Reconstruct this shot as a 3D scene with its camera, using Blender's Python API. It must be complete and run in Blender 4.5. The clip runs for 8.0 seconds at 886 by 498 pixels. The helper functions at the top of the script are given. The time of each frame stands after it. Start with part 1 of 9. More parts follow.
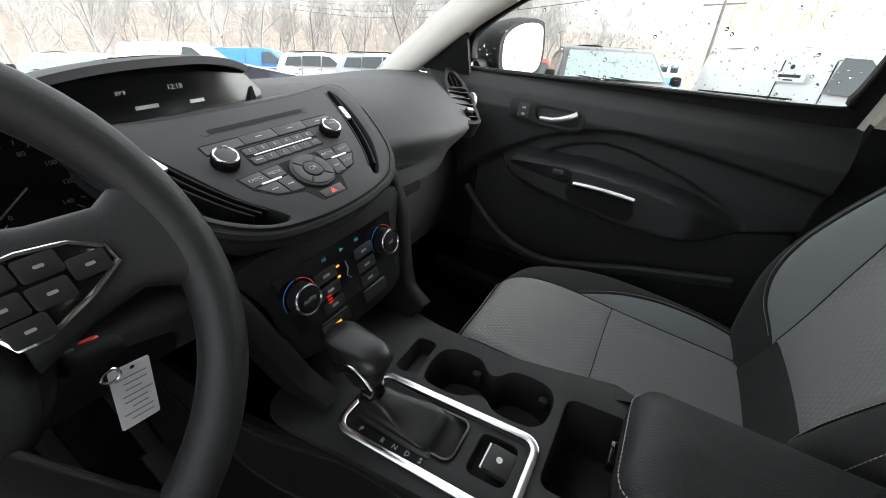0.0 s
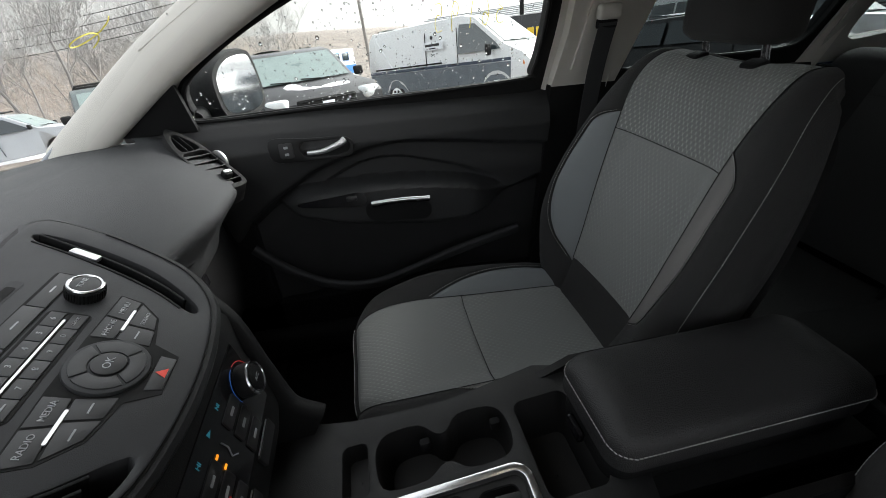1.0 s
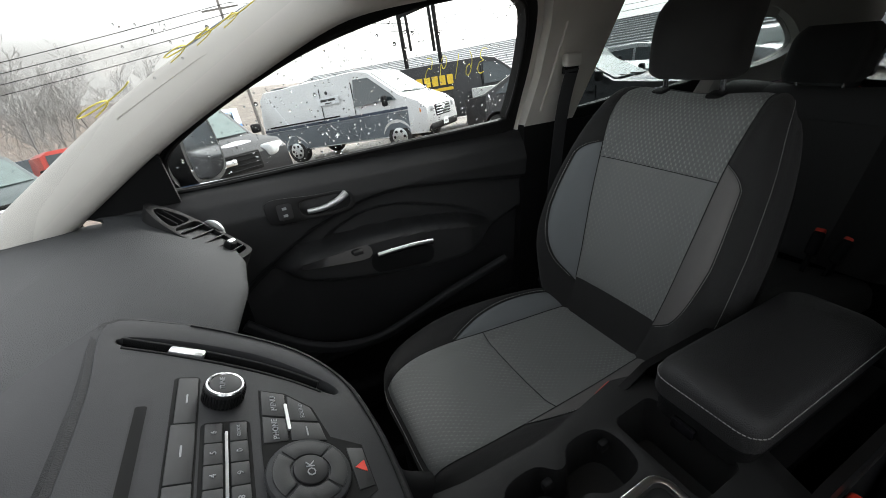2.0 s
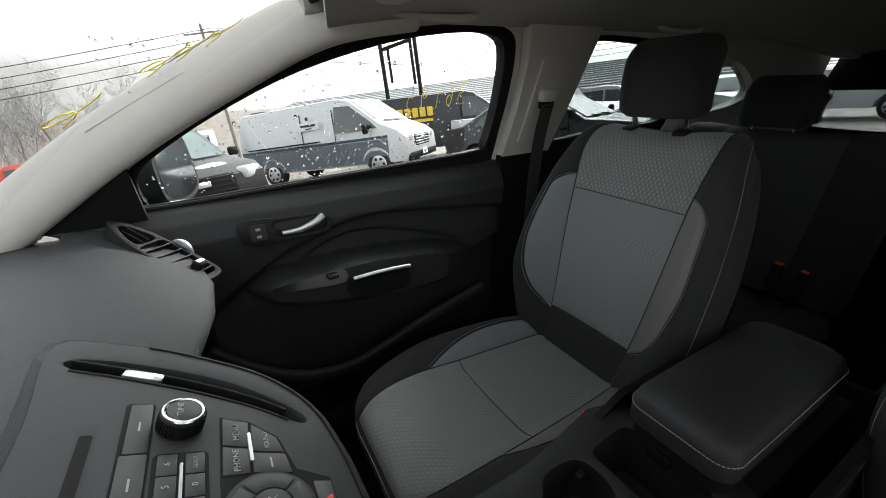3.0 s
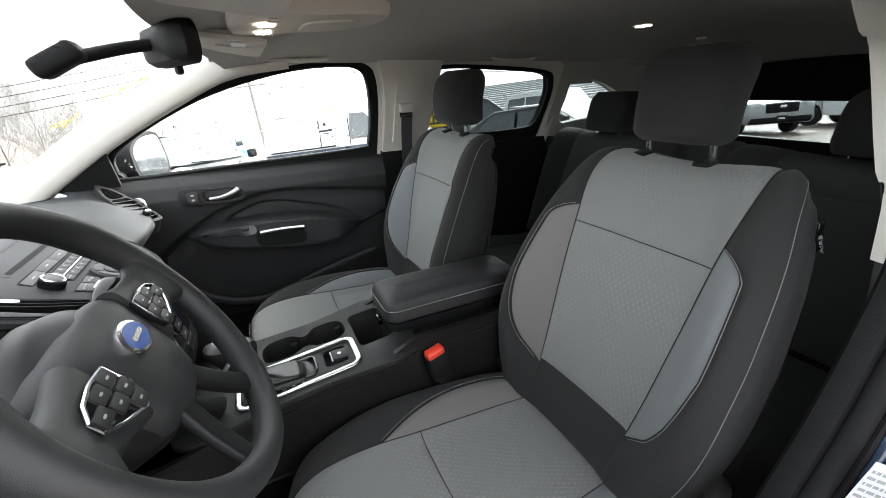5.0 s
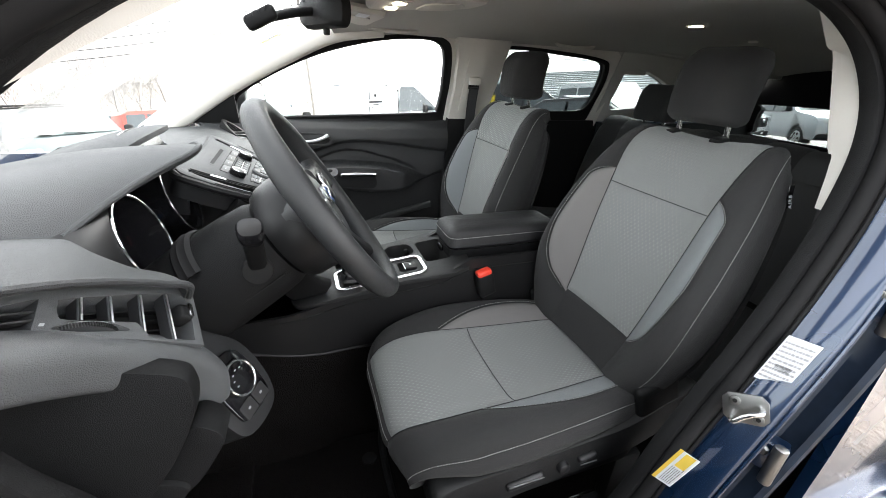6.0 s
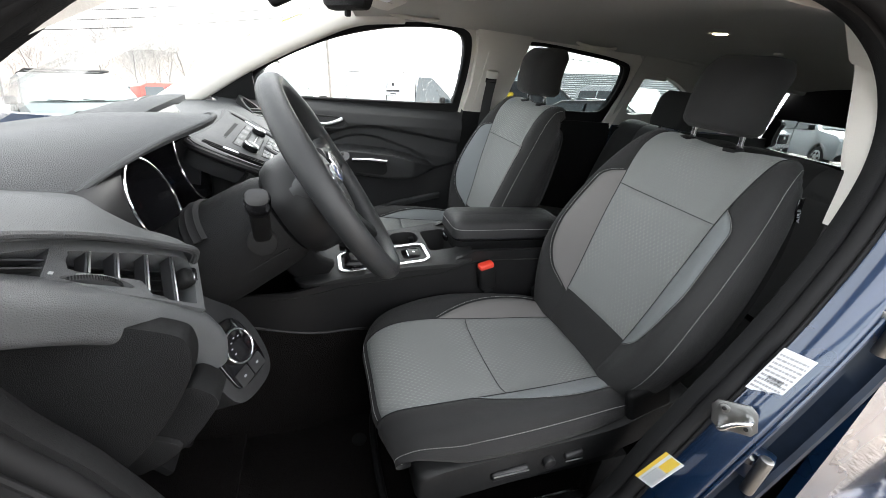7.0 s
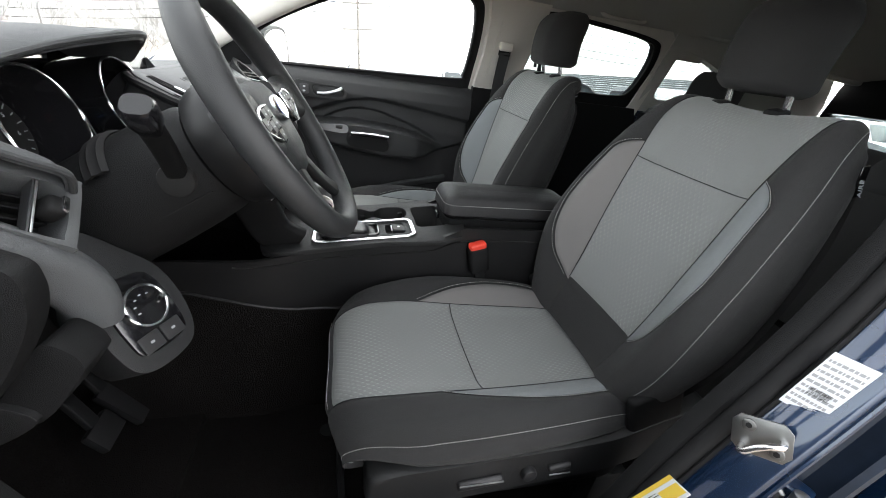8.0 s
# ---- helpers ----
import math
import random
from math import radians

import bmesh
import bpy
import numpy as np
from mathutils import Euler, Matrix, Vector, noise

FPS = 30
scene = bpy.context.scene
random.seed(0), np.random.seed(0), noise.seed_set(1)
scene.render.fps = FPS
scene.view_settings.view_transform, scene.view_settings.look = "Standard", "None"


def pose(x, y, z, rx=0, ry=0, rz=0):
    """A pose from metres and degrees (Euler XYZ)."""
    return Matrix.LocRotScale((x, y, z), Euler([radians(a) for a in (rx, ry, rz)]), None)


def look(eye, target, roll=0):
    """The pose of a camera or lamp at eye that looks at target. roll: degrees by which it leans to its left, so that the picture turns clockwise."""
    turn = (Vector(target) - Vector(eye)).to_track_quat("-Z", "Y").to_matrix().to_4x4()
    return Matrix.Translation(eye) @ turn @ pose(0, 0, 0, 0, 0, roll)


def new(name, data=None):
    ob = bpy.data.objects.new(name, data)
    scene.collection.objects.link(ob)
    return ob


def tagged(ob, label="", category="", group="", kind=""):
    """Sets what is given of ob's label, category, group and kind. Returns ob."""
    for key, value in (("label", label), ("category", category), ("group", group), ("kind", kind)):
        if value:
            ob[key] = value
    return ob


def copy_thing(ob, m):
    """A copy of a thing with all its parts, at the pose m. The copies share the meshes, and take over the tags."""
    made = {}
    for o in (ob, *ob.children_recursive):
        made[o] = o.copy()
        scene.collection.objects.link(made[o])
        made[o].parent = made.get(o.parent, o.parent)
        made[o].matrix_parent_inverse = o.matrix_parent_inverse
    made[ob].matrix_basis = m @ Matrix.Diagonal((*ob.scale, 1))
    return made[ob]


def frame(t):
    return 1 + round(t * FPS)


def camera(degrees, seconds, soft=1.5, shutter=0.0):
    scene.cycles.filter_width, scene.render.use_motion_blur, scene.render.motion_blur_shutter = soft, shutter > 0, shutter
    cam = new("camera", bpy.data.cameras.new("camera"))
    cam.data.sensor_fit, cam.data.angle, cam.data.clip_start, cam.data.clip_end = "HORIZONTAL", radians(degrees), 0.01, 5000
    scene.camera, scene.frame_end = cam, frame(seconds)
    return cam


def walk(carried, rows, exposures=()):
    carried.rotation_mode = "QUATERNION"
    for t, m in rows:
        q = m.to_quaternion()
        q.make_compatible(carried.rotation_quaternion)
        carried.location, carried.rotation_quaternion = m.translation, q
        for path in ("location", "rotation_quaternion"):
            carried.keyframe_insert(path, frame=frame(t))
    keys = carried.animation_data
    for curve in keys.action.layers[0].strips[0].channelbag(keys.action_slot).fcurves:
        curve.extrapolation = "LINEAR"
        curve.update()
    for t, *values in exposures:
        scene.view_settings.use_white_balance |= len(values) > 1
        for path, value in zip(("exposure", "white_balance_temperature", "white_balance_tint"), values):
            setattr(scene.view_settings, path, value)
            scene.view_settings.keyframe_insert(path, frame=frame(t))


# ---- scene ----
cam = camera(97.0, 8.0, soft=0.8)
PATH = [
    (0, (-0.345, 0.470, 1.333), (1.145, 1.247, 0.249), 4.5),
    (0.5, (-0.341, 0.503, 1.367), (1.315, 1.023, 0.373), -4.4),
    (1, (-0.282, 0.615, 1.379), (1.380, 0.316, 0.308), -3.4),
    (1.5, (-0.222, 0.766, 1.375), (1.392, 0.123, 0.384), -5.3),
    (2, (-0.202, 0.846, 1.391), (1.410, 0.089, 0.481), -4.9),
    (3.3, (-0.200, 0.848, 1.383), (1.407, -0.058, 0.612), -1.6),
    (3.5, (-0.205, 0.836, 1.383), (1.412, -0.055, 0.613), -1.4),
    (4, (-0.279, 0.685, 1.358), (1.379, -0.135, 0.598), -2.3),
    (4.2, (-0.353, 0.575, 1.324), (1.321, -0.208, 0.560), -2.7),
    (5.3, (-0.950, 0.652, 1.423), (0.718, -0.143, 0.658), -1.7),
    (5.5, (-0.985, 0.708, 1.411), (0.686, -0.052, 0.617), 0.4),
    (6, (-1.045, 0.782, 1.385), (0.654, 0.140, 0.547), 3.1),
    (6.5, (-1.061, 0.786, 1.378), (0.638, 0.182, 0.513), 6.1),
    (7, (-1.057, 0.779, 1.377), (0.638, 0.168, 0.510), 7.1),
    (7.5, (-1.046, 0.762, 1.364), (0.671, 0.169, 0.528), 6.9),
    (8, (-1.002, 0.660, 1.283), (0.718, 0.150, 0.399), 8.7),
]
walk(cam, [(t, look(eye, target, roll)) for t, eye, target, roll in PATH],
     exposures=[(0, 2.65), (0.2, 2.2), (0.5, 1.7), (1, 1.95), (1.5, 2.0), (2, 1.9), (4.2, 1.85), (5.3, 3.6), (5.5, 3.6), (7, 3.5), (8, 3.4)])

# ---- world and light: a bright overcast winter day ----
SUN_EL, SUN_AZ = radians(38), radians(150)
world = bpy.data.worlds.new("overcast_sky")
scene.world = world
world.use_nodes = True
wn = world.node_tree
wn.nodes.clear()
sky = wn.nodes.new("ShaderNodeTexSky")
sky.sky_type, sky.sun_disc = "NISHITA", False
sky.sun_elevation, sky.sun_rotation = SUN_EL, SUN_AZ
sky.dust_density, sky.air_density = 4.0, 1.0
hsv = wn.nodes.new("ShaderNodeHueSaturation")
hsv.inputs["Saturation"].default_value = 0.12
bg = wn.nodes.new("ShaderNodeBackground")
bg.inputs["Strength"].default_value = 0.15
wout = wn.nodes.new("ShaderNodeOutputWorld")
way = wn.nodes.new("ShaderNodeTexCoord")
split = wn.nodes.new("ShaderNodeSeparateXYZ")
level = wn.nodes.new("ShaderNodeMath")
level.operation = "MAXIMUM"
level.inputs[1].default_value = 0.04
whole = wn.nodes.new("ShaderNodeCombineXYZ")
wn.links.new(way.outputs["Generated"], split.inputs[0])
wn.links.new(split.outputs["Z"], level.inputs[0])
for axis, source in (("X", split.outputs["X"]), ("Y", split.outputs["Y"]), ("Z", level.outputs[0])):
    wn.links.new(source, whole.inputs[axis])
wn.links.new(whole.outputs[0], sky.inputs["Vector"])
wn.links.new(sky.outputs[0], hsv.inputs["Color"])
wn.links.new(hsv.outputs[0], bg.inputs["Color"])
wn.links.new(bg.outputs[0], wout.inputs["Surface"])

sun = new("sun", bpy.data.lights.new("sun", "SUN"))
sun.data.energy, sun.data.angle, sun.data.color = 1.0, radians(25), (1.0, 0.97, 0.93)
sun.matrix_world = look((0, 0, 30), (0 - math.sin(SUN_AZ) * math.cos(SUN_EL), 0 - math.cos(SUN_AZ) * math.cos(SUN_EL), 30 - math.sin(SUN_EL)))
scene.view_settings.exposure = 2.6

# ---- materials ----
MATS = {}


def mat(name, color, rough=0.6, metal=0.0, grain=0.0, grain_size=0.002, mottle=0.12, mottle_size=0.08, spec=0.5, coat=0.0, emit=0.0, bump_dist=0.001, sheen=0.0):
    """A surface with fine grain in its relief and a broad, faint unevenness in colour and gloss."""
    m = bpy.data.materials.new(name)
    m.use_nodes = True
    nt = m.node_tree
    b = nt.nodes["Principled BSDF"]
    tc = nt.nodes.new("ShaderNodeTexCoord")
    n1 = nt.nodes.new("ShaderNodeTexNoise")
    n1.inputs["Scale"].default_value = 1.0 / mottle_size
    n1.inputs["Detail"].default_value = 4.0
    nt.links.new(tc.outputs["Object"], n1.inputs["Vector"])
    mix = nt.nodes.new("ShaderNodeMix")
    mix.data_type = "RGBA"
    lo = [c * (1 - mottle) for c in color]
    hi = [min(1.0, c * (1 + mottle)) for c in color]
    mix.inputs["A"].default_value = (*lo, 1)
    mix.inputs["B"].default_value = (*hi, 1)
    nt.links.new(n1.outputs["Fac"], mix.inputs["Factor"])
    nt.links.new(mix.outputs["Result"], b.inputs["Base Color"])
    mr = nt.nodes.new("ShaderNodeMapRange")
    mr.inputs["To Min"].default_value = max(0.02, rough - 0.08)
    mr.inputs["To Max"].default_value = min(1.0, rough + 0.08)
    nt.links.new(n1.outputs["Fac"], mr.inputs["Value"])
    nt.links.new(mr.outputs["Result"], b.inputs["Roughness"])
    b.inputs["Metallic"].default_value = metal
    b.inputs["Specular IOR Level"].default_value = spec
    if coat:
        b.inputs["Coat Weight"].default_value = coat
        b.inputs["Coat Roughness"].default_value = 0.06
    if sheen:
        b.inputs["Sheen Weight"].default_value = sheen
    if emit:
        b.inputs["Emission Color"].default_value = (*color, 1)
        b.inputs["Emission Strength"].default_value = emit
    if grain:
        n2 = nt.nodes.new("ShaderNodeTexNoise")
        n2.inputs["Scale"].default_value = 1.0 / grain_size
        n2.inputs["Detail"].default_value = 2.0
        nt.links.new(tc.outputs["Object"], n2.inputs["Vector"])
        bp = nt.nodes.new("ShaderNodeBump")
        bp.inputs["Strength"].default_value = grain
        bp.inputs["Distance"].default_value = bump_dist
        nt.links.new(n2.outputs["Fac"], bp.inputs["Height"])
        nt.links.new(bp.outputs["Normal"], b.inputs["Normal"])
    MATS[name] = m
    return m


def leather_mat(name, color, rough, size=0.004, strength=0.5, dist=0.0012, spec=0.5):
    """Moulded grain: cells with shallow creases between them."""
    m = mat(name, color, rough, mottle=0.1, spec=spec)
    nt = m.node_tree
    tc = nt.nodes.new("ShaderNodeTexCoord")
    v = nt.nodes.new("ShaderNodeTexVoronoi")
    v.feature = "DISTANCE_TO_EDGE"
    v.inputs["Scale"].default_value = 1.0 / size
    nt.links.new(tc.outputs["Object"], v.inputs["Vector"])
    r = nt.nodes.new("ShaderNodeMapRange")
    r.inputs["From Max"].default_value = 0.25
    nt.links.new(v.outputs["Distance"], r.inputs["Value"])
    bp = nt.nodes.new("ShaderNodeBump")
    bp.inputs["Strength"].default_value = strength
    bp.inputs["Distance"].default_value = dist
    nt.links.new(r.outputs["Result"], bp.inputs["Height"])
    nt.links.new(bp.outputs["Normal"], nt.nodes["Principled BSDF"].inputs["Normal"])
    return m


def honeycomb_mat(name, color, line, cell=0.0098, strength=0.8, worn=0.42):
    """Woven fabric with a honeycomb emboss: two interleaved point lattices, read from the UV map in metres."""
    m = bpy.data.materials.new(name)
    m.use_nodes = True
    nt = m.node_tree
    b = nt.nodes["Principled BSDF"]
    uv = nt.nodes.new("ShaderNodeUVMap")
    uv.uv_map = "panel"
    dist = []
    for dx, dy in ((0.0, 0.0), (0.5, 0.5)):
        mp = nt.nodes.new("ShaderNodeMapping")
        mp.inputs["Scale"].default_value = (1 / cell, 1 / (cell * 1.45), 1)
        mp.inputs["Location"].default_value = (dx, dy, 0)
        nt.links.new(uv.outputs["UV"], mp.inputs["Vector"])
        v = nt.nodes.new("ShaderNodeTexVoronoi")
        v.voronoi_dimensions = "2D"
        v.inputs["Scale"].default_value = 1.0
        v.inputs["Randomness"].default_value = 0.0
        nt.links.new(mp.outputs["Vector"], v.inputs["Vector"])
        dist.append(v.outputs["Distance"])
    mn = nt.nodes.new("ShaderNodeMath")
    mn.operation = "MINIMUM"
    nt.links.new(dist[0], mn.inputs[0])
    nt.links.new(dist[1], mn.inputs[1])
    edge = nt.nodes.new("ShaderNodeMapRange")
    edge.interpolation_type = "SMOOTHSTEP"
    edge.inputs["From Min"].default_value = 0.30
    edge.inputs["From Max"].default_value = 0.46
    nt.links.new(mn.outputs[0], edge.inputs["Value"])
    tc = nt.nodes.new("ShaderNodeTexCoord")
    n1 = nt.nodes.new("ShaderNodeTexNoise")
    n1.inputs["Scale"].default_value = 5.0
    n1.inputs["Detail"].default_value = 3.0
    nt.links.new(tc.outputs["Object"], n1.inputs["Vector"])
    wear = nt.nodes.new("ShaderNodeMapRange")
    wear.inputs["From Min"].default_value = worn
    wear.inputs["From Max"].default_value = worn + 0.23
    nt.links.new(n1.outputs["Fac"], wear.inputs["Value"])
    fac = nt.nodes.new("ShaderNodeMath")
    fac.operation = "MULTIPLY"
    nt.links.new(edge.outputs["Result"], fac.inputs[0])
    nt.links.new(wear.outputs["Result"], fac.inputs[1])
    n2 = nt.nodes.new("ShaderNodeTexNoise")
    n2.inputs["Scale"].default_value = 900.0
    nt.links.new(tc.outputs["Object"], n2.inputs["Vector"])
    mix = nt.nodes.new("ShaderNodeMix")
    mix.data_type = "RGBA"
    mix.inputs["A"].default_value = (*color, 1)
    mix.inputs["B"].default_value = (*line, 1)
    nt.links.new(fac.outputs[0], mix.inputs["Factor"])
    nt.links.new(mix.outputs["Result"], b.inputs["Base Color"])
    b.inputs["Roughness"].default_value = 0.85
    b.inputs["Sheen Weight"].default_value = 0.15
    soften = nt.nodes.new("ShaderNodeMath")
    soften.operation = "MULTIPLY_ADD"
    soften.inputs[1].default_value = 0.25
    nt.links.new(edge.outputs["Result"], soften.inputs[0])
    nt.links.new(fac.outputs[0], soften.inputs[2])
    add = nt.nodes.new("ShaderNodeMath")
    add.operation = "MULTIPLY_ADD"
    add.inputs[1].default_value = 0.45
    nt.links.new(n2.outputs["Fac"], add.inputs[0])
    nt.links.new(soften.outputs[0], add.inputs[2])
    bp = nt.nodes.new("ShaderNodeBump")
    bp.inputs["Strength"].default_value = strength
    bp.inputs["Distance"].default_value = 0.0012
    bp.invert = True
    nt.links.new(add.outputs[0], bp.inputs["Height"])
    nt.links.new(bp.outputs["Normal"], b.inputs["Normal"])
    MATS[name] = m
    return m


def glass_mat(name, tint=(0.95, 0.97, 0.96), gloss=1.0):
    m = bpy.data.materials.new(name)
    m.use_nodes = True
    nt = m.node_tree
    nt.nodes.clear()
    out = nt.nodes.new("ShaderNodeOutputMaterial")
    tr = nt.nodes.new("ShaderNodeBsdfTransparent")
    tr.inputs["Color"].default_value = (*tint, 1)
    gl = nt.nodes.new("ShaderNodeBsdfGlossy")
    gl.inputs["Roughness"].default_value = 0.02
    fr = nt.nodes.new("ShaderNodeLayerWeight")
    fr.inputs["Blend"].default_value = 0.5
    pw = nt.nodes.new("ShaderNodeMath")
    pw.operation = "POWER"
    pw.inputs[1].default_value = 5.0
    nt.links.new(fr.outputs["Facing"], pw.inputs[0])
    mu = nt.nodes.new("ShaderNodeMath")
    mu.operation = "MULTIPLY_ADD"
    mu.inputs[1].default_value = 0.6 * gloss
    mu.inputs[2].default_value = 0.02 * gloss
    mx = nt.nodes.new("ShaderNodeMixShader")
    nt.links.new(pw.outputs[0], mu.inputs[0])
    nt.links.new(mu.outputs[0], mx.inputs[0])
    nt.links.new(tr.outputs[0], mx.inputs[1])
    nt.links.new(gl.outputs[0], mx.inputs[2])
    nt.links.new(mx.outputs[0], out.inputs["Surface"])
    MATS[name] = m
    return m


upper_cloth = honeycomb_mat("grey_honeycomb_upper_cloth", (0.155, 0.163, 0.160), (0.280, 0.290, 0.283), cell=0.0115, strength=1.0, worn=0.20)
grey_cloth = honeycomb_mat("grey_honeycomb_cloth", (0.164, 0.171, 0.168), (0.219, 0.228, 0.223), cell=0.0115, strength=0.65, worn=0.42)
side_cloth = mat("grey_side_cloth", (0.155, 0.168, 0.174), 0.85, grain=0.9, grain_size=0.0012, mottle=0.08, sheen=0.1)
inward_side_cloth = mat("warm_grey_inward_side_cloth", (0.140, 0.134, 0.131), 0.85, grain=0.5, grain_size=0.0012, mottle=0.08)
dark_cloth = mat("charcoal_cloth", (0.015, 0.015, 0.0155), 0.9, grain=1.0, grain_size=0.0011, mottle=0.2, sheen=0.05)
stitch_m = mat("pale_stitching", (0.34, 0.34, 0.33), 0.8)
seam_m = mat("dark_seam", (0.012, 0.012, 0.013), 0.9)
dash_m = leather_mat("grained_black_dash", (0.044, 0.046, 0.048), 0.62, 0.0022, 0.45, 0.0007, 0.16)
soft_m = leather_mat("grained_soft_black", (0.0145, 0.015, 0.016), 0.55, 0.0018, 0.40, 0.0006, 0.28)
# dash plastic in a paler grey: sky light through the door, put into the colour
lit_panel_m = leather_mat("grained_door_lit_panel", (0.070, 0.073, 0.076), 0.55, 0.0022, 0.40, 0.0006, 0.3)
door_m = leather_mat("grained_black_door_trim", (0.025, 0.0255, 0.0265), 0.55, 0.0018, 0.40, 0.0006, 0.3)
smooth_m = mat("smooth_black_moulding", (0.0085, 0.0085, 0.009), 0.42, grain=0.2, grain_size=0.0009, mottle=0.2, spec=0.25)
plastic_m = mat("fine_black_plastic", (0.0078, 0.0080, 0.0084), 0.62, grain=0.7, grain_size=0.0011, mottle=0.2, spec=0.16)
plate_m = mat("charcoal_radio_plate", (0.036, 0.037, 0.039), 0.58, grain=0.25, grain_size=0.0008, mottle=0.1, spec=0.28)
gloss_m = mat("gloss_black", (0.008, 0.008, 0.009), 0.12, mottle=0.1)
radio_key_m = mat("charcoal_radio_key", (0.027, 0.028, 0.029), 0.48, grain=0.15, grain_size=0.0008, mottle=0.1)
button_m = mat("matt_black_button", (0.014, 0.014, 0.015), 0.5, mottle=0.1)
hole_m = mat("dark_cavity", (0.004, 0.004, 0.004), 0.9)
chrome_m = mat("satin_chrome", (0.78, 0.79, 0.80), 0.22, metal=1.0, mottle=0.04)
silver_m = mat("silver_paint", (0.62, 0.63, 0.64), 0.3, metal=0.85, mottle=0.05)
steel_m = mat("zinc_plated_steel", (0.24, 0.24, 0.235), 0.38, metal=1.0, mottle=0.15, mottle_size=0.02)
trim_m = mat("pale_grey_pillar_trim", (0.56, 0.54, 0.50), 0.65, grain=0.3, grain_size=0.0012, mottle=0.04)
liner_m = mat("grey_headliner_felt", (0.42, 0.415, 0.395), 0.95, grain=0.5, grain_size=0.0015, mottle=0.06, mottle_size=0.25)
carpet_m = mat("black_carpet", (0.006, 0.0052, 0.005), 0.98, grain=1.0, grain_size=0.003, mottle=0.6, mottle_size=0.12, bump_dist=0.004, spec=0.12)
rubber_m = mat("black_rubber_seal", (0.009, 0.009, 0.0095), 0.7, mottle=0.3, spec=0.2)
blue_m = mat("deep_blue_metallic_paint", (0.0038, 0.0185, 0.053), 0.28, metal=0.45, coat=1.0, mottle=0.15, mottle_size=0.3)
leather_m = leather_mat("black_armrest_vinyl", (0.018, 0.018, 0.019), 0.55, 0.0032, 0.45, 0.0008)
wheel_m = leather_mat("grained_steering_wheel", (0.016, 0.017, 0.018), 0.52, 0.0013, 0.28, 0.0005)
boot_m = leather_mat("smooth_black_leather", (0.010, 0.010, 0.011), 0.36, 0.0030, 0.15, 0.0005)
console_m = mat("charcoal_console_plastic", (0.0135, 0.0138, 0.0143), 0.52, grain=0.5, grain_size=0.001, mottle=0.15, spec=0.35)
white_m = mat("white_print", (0.75, 0.76, 0.76), 0.6)
dim_print_m = mat("grey_print", (0.32, 0.33, 0.34), 0.6)
label_m = mat("white_label_paper", (0.72, 0.74, 0.77), 0.5)
yellow_label_m = mat("yellow_label_paper", (0.80, 0.55, 0.06), 0.5)
red_m = mat("red_buckle_plastic", (0.75, 0.055, 0.03), 0.4)
amber_light_m = mat("amber_indicator", (1.0, 0.32, 0.02), 0.4, emit=0.25)
red_light_m = mat("red_indicator", (0.45, 0.02, 0.015), 0.4, emit=0.12)
cyan_light_m = mat("cyan_indicator", (0.05, 0.30, 0.40), 0.4, emit=0.04)
blue_light_m = mat("blue_indicator", (0.03, 0.14, 0.5), 0.4, emit=0.06)
belt_m = mat("grey_seat_belt_webbing", (0.035, 0.036, 0.038), 0.8, grain=0.6, grain_size=0.001)
glass_m = glass_mat("clear_window_glass")
tint_glass_m = glass_mat("tinted_rear_glass", (0.42, 0.45, 0.45))
mirror_m = mat("mirror_silver", (0.9, 0.91, 0.92), 0.03, metal=1.0, mottle=0.01)
marker_m = mat("yellow_glass_marker", (0.78, 0.66, 0.06), 0.7, mottle=0.2, mottle_size=0.01)
dirty_blue_m = mat("salt_streaked_blue_paint", (0.008, 0.014, 0.026), 0.45, metal=0.1, mottle=0.8, mottle_size=0.03, spec=0.3)

# ---- building tools ----


def mesh_of(name, bm, material, smooth=True):
    bmesh.ops.recalc_face_normals(bm, faces=bm.faces)
    me = bpy.data.meshes.new(name)
    bm.to_mesh(me)
    bm.free()
    if smooth:
        me.polygons.foreach_set("use_smooth", [True] * len(me.polygons))
        me.set_sharp_from_angle(angle=radians(38))
    if material:
        me.materials.append(material)
    return me


def part(name, bm, material, parent=None, label="", smooth=True):
    """Link a bmesh as one mesh object under a thing or under a part."""
    ob = new(name, mesh_of(name, bm, material, smooth))
    if parent:
        ob.parent = parent
    if label:
        ob["label"] = label
    return ob


def thing(name, label, category, group="", at=None):
    ob = new(name)
    ob.empty_display_size = 0.05
    if at is not None:
        ob.matrix_world = at
    return tagged(ob, label, category, group)


def solid(name, bm, material, label, category, group="", kind="", smooth=True):
    return tagged(part(name, bm, material, None, "", smooth), label, category, group, kind)


def box_bm(sx, sy, sz, bevel=0.0, seg=2, m=None):
    bm = bmesh.new()
    bmesh.ops.create_cube(bm, size=1.0, matrix=Matrix.Diagonal((sx, sy, sz, 1)))
    if bevel > 0:
        bmesh.ops.bevel(bm, geom=list(bm.edges), offset=min(bevel, 0.49 * min(sx, sy, sz)), segments=seg, profile=0.5, affect="EDGES", clamp_overlap=True)
    if m is not None:
        bm.transform(m)
    return bm


def join_bm(a, b):
    me = bpy.data.meshes.new("join")
    b.to_mesh(me)
    b.free()
    a.from_mesh(me)
    bpy.data.meshes.remove(me)
    return a


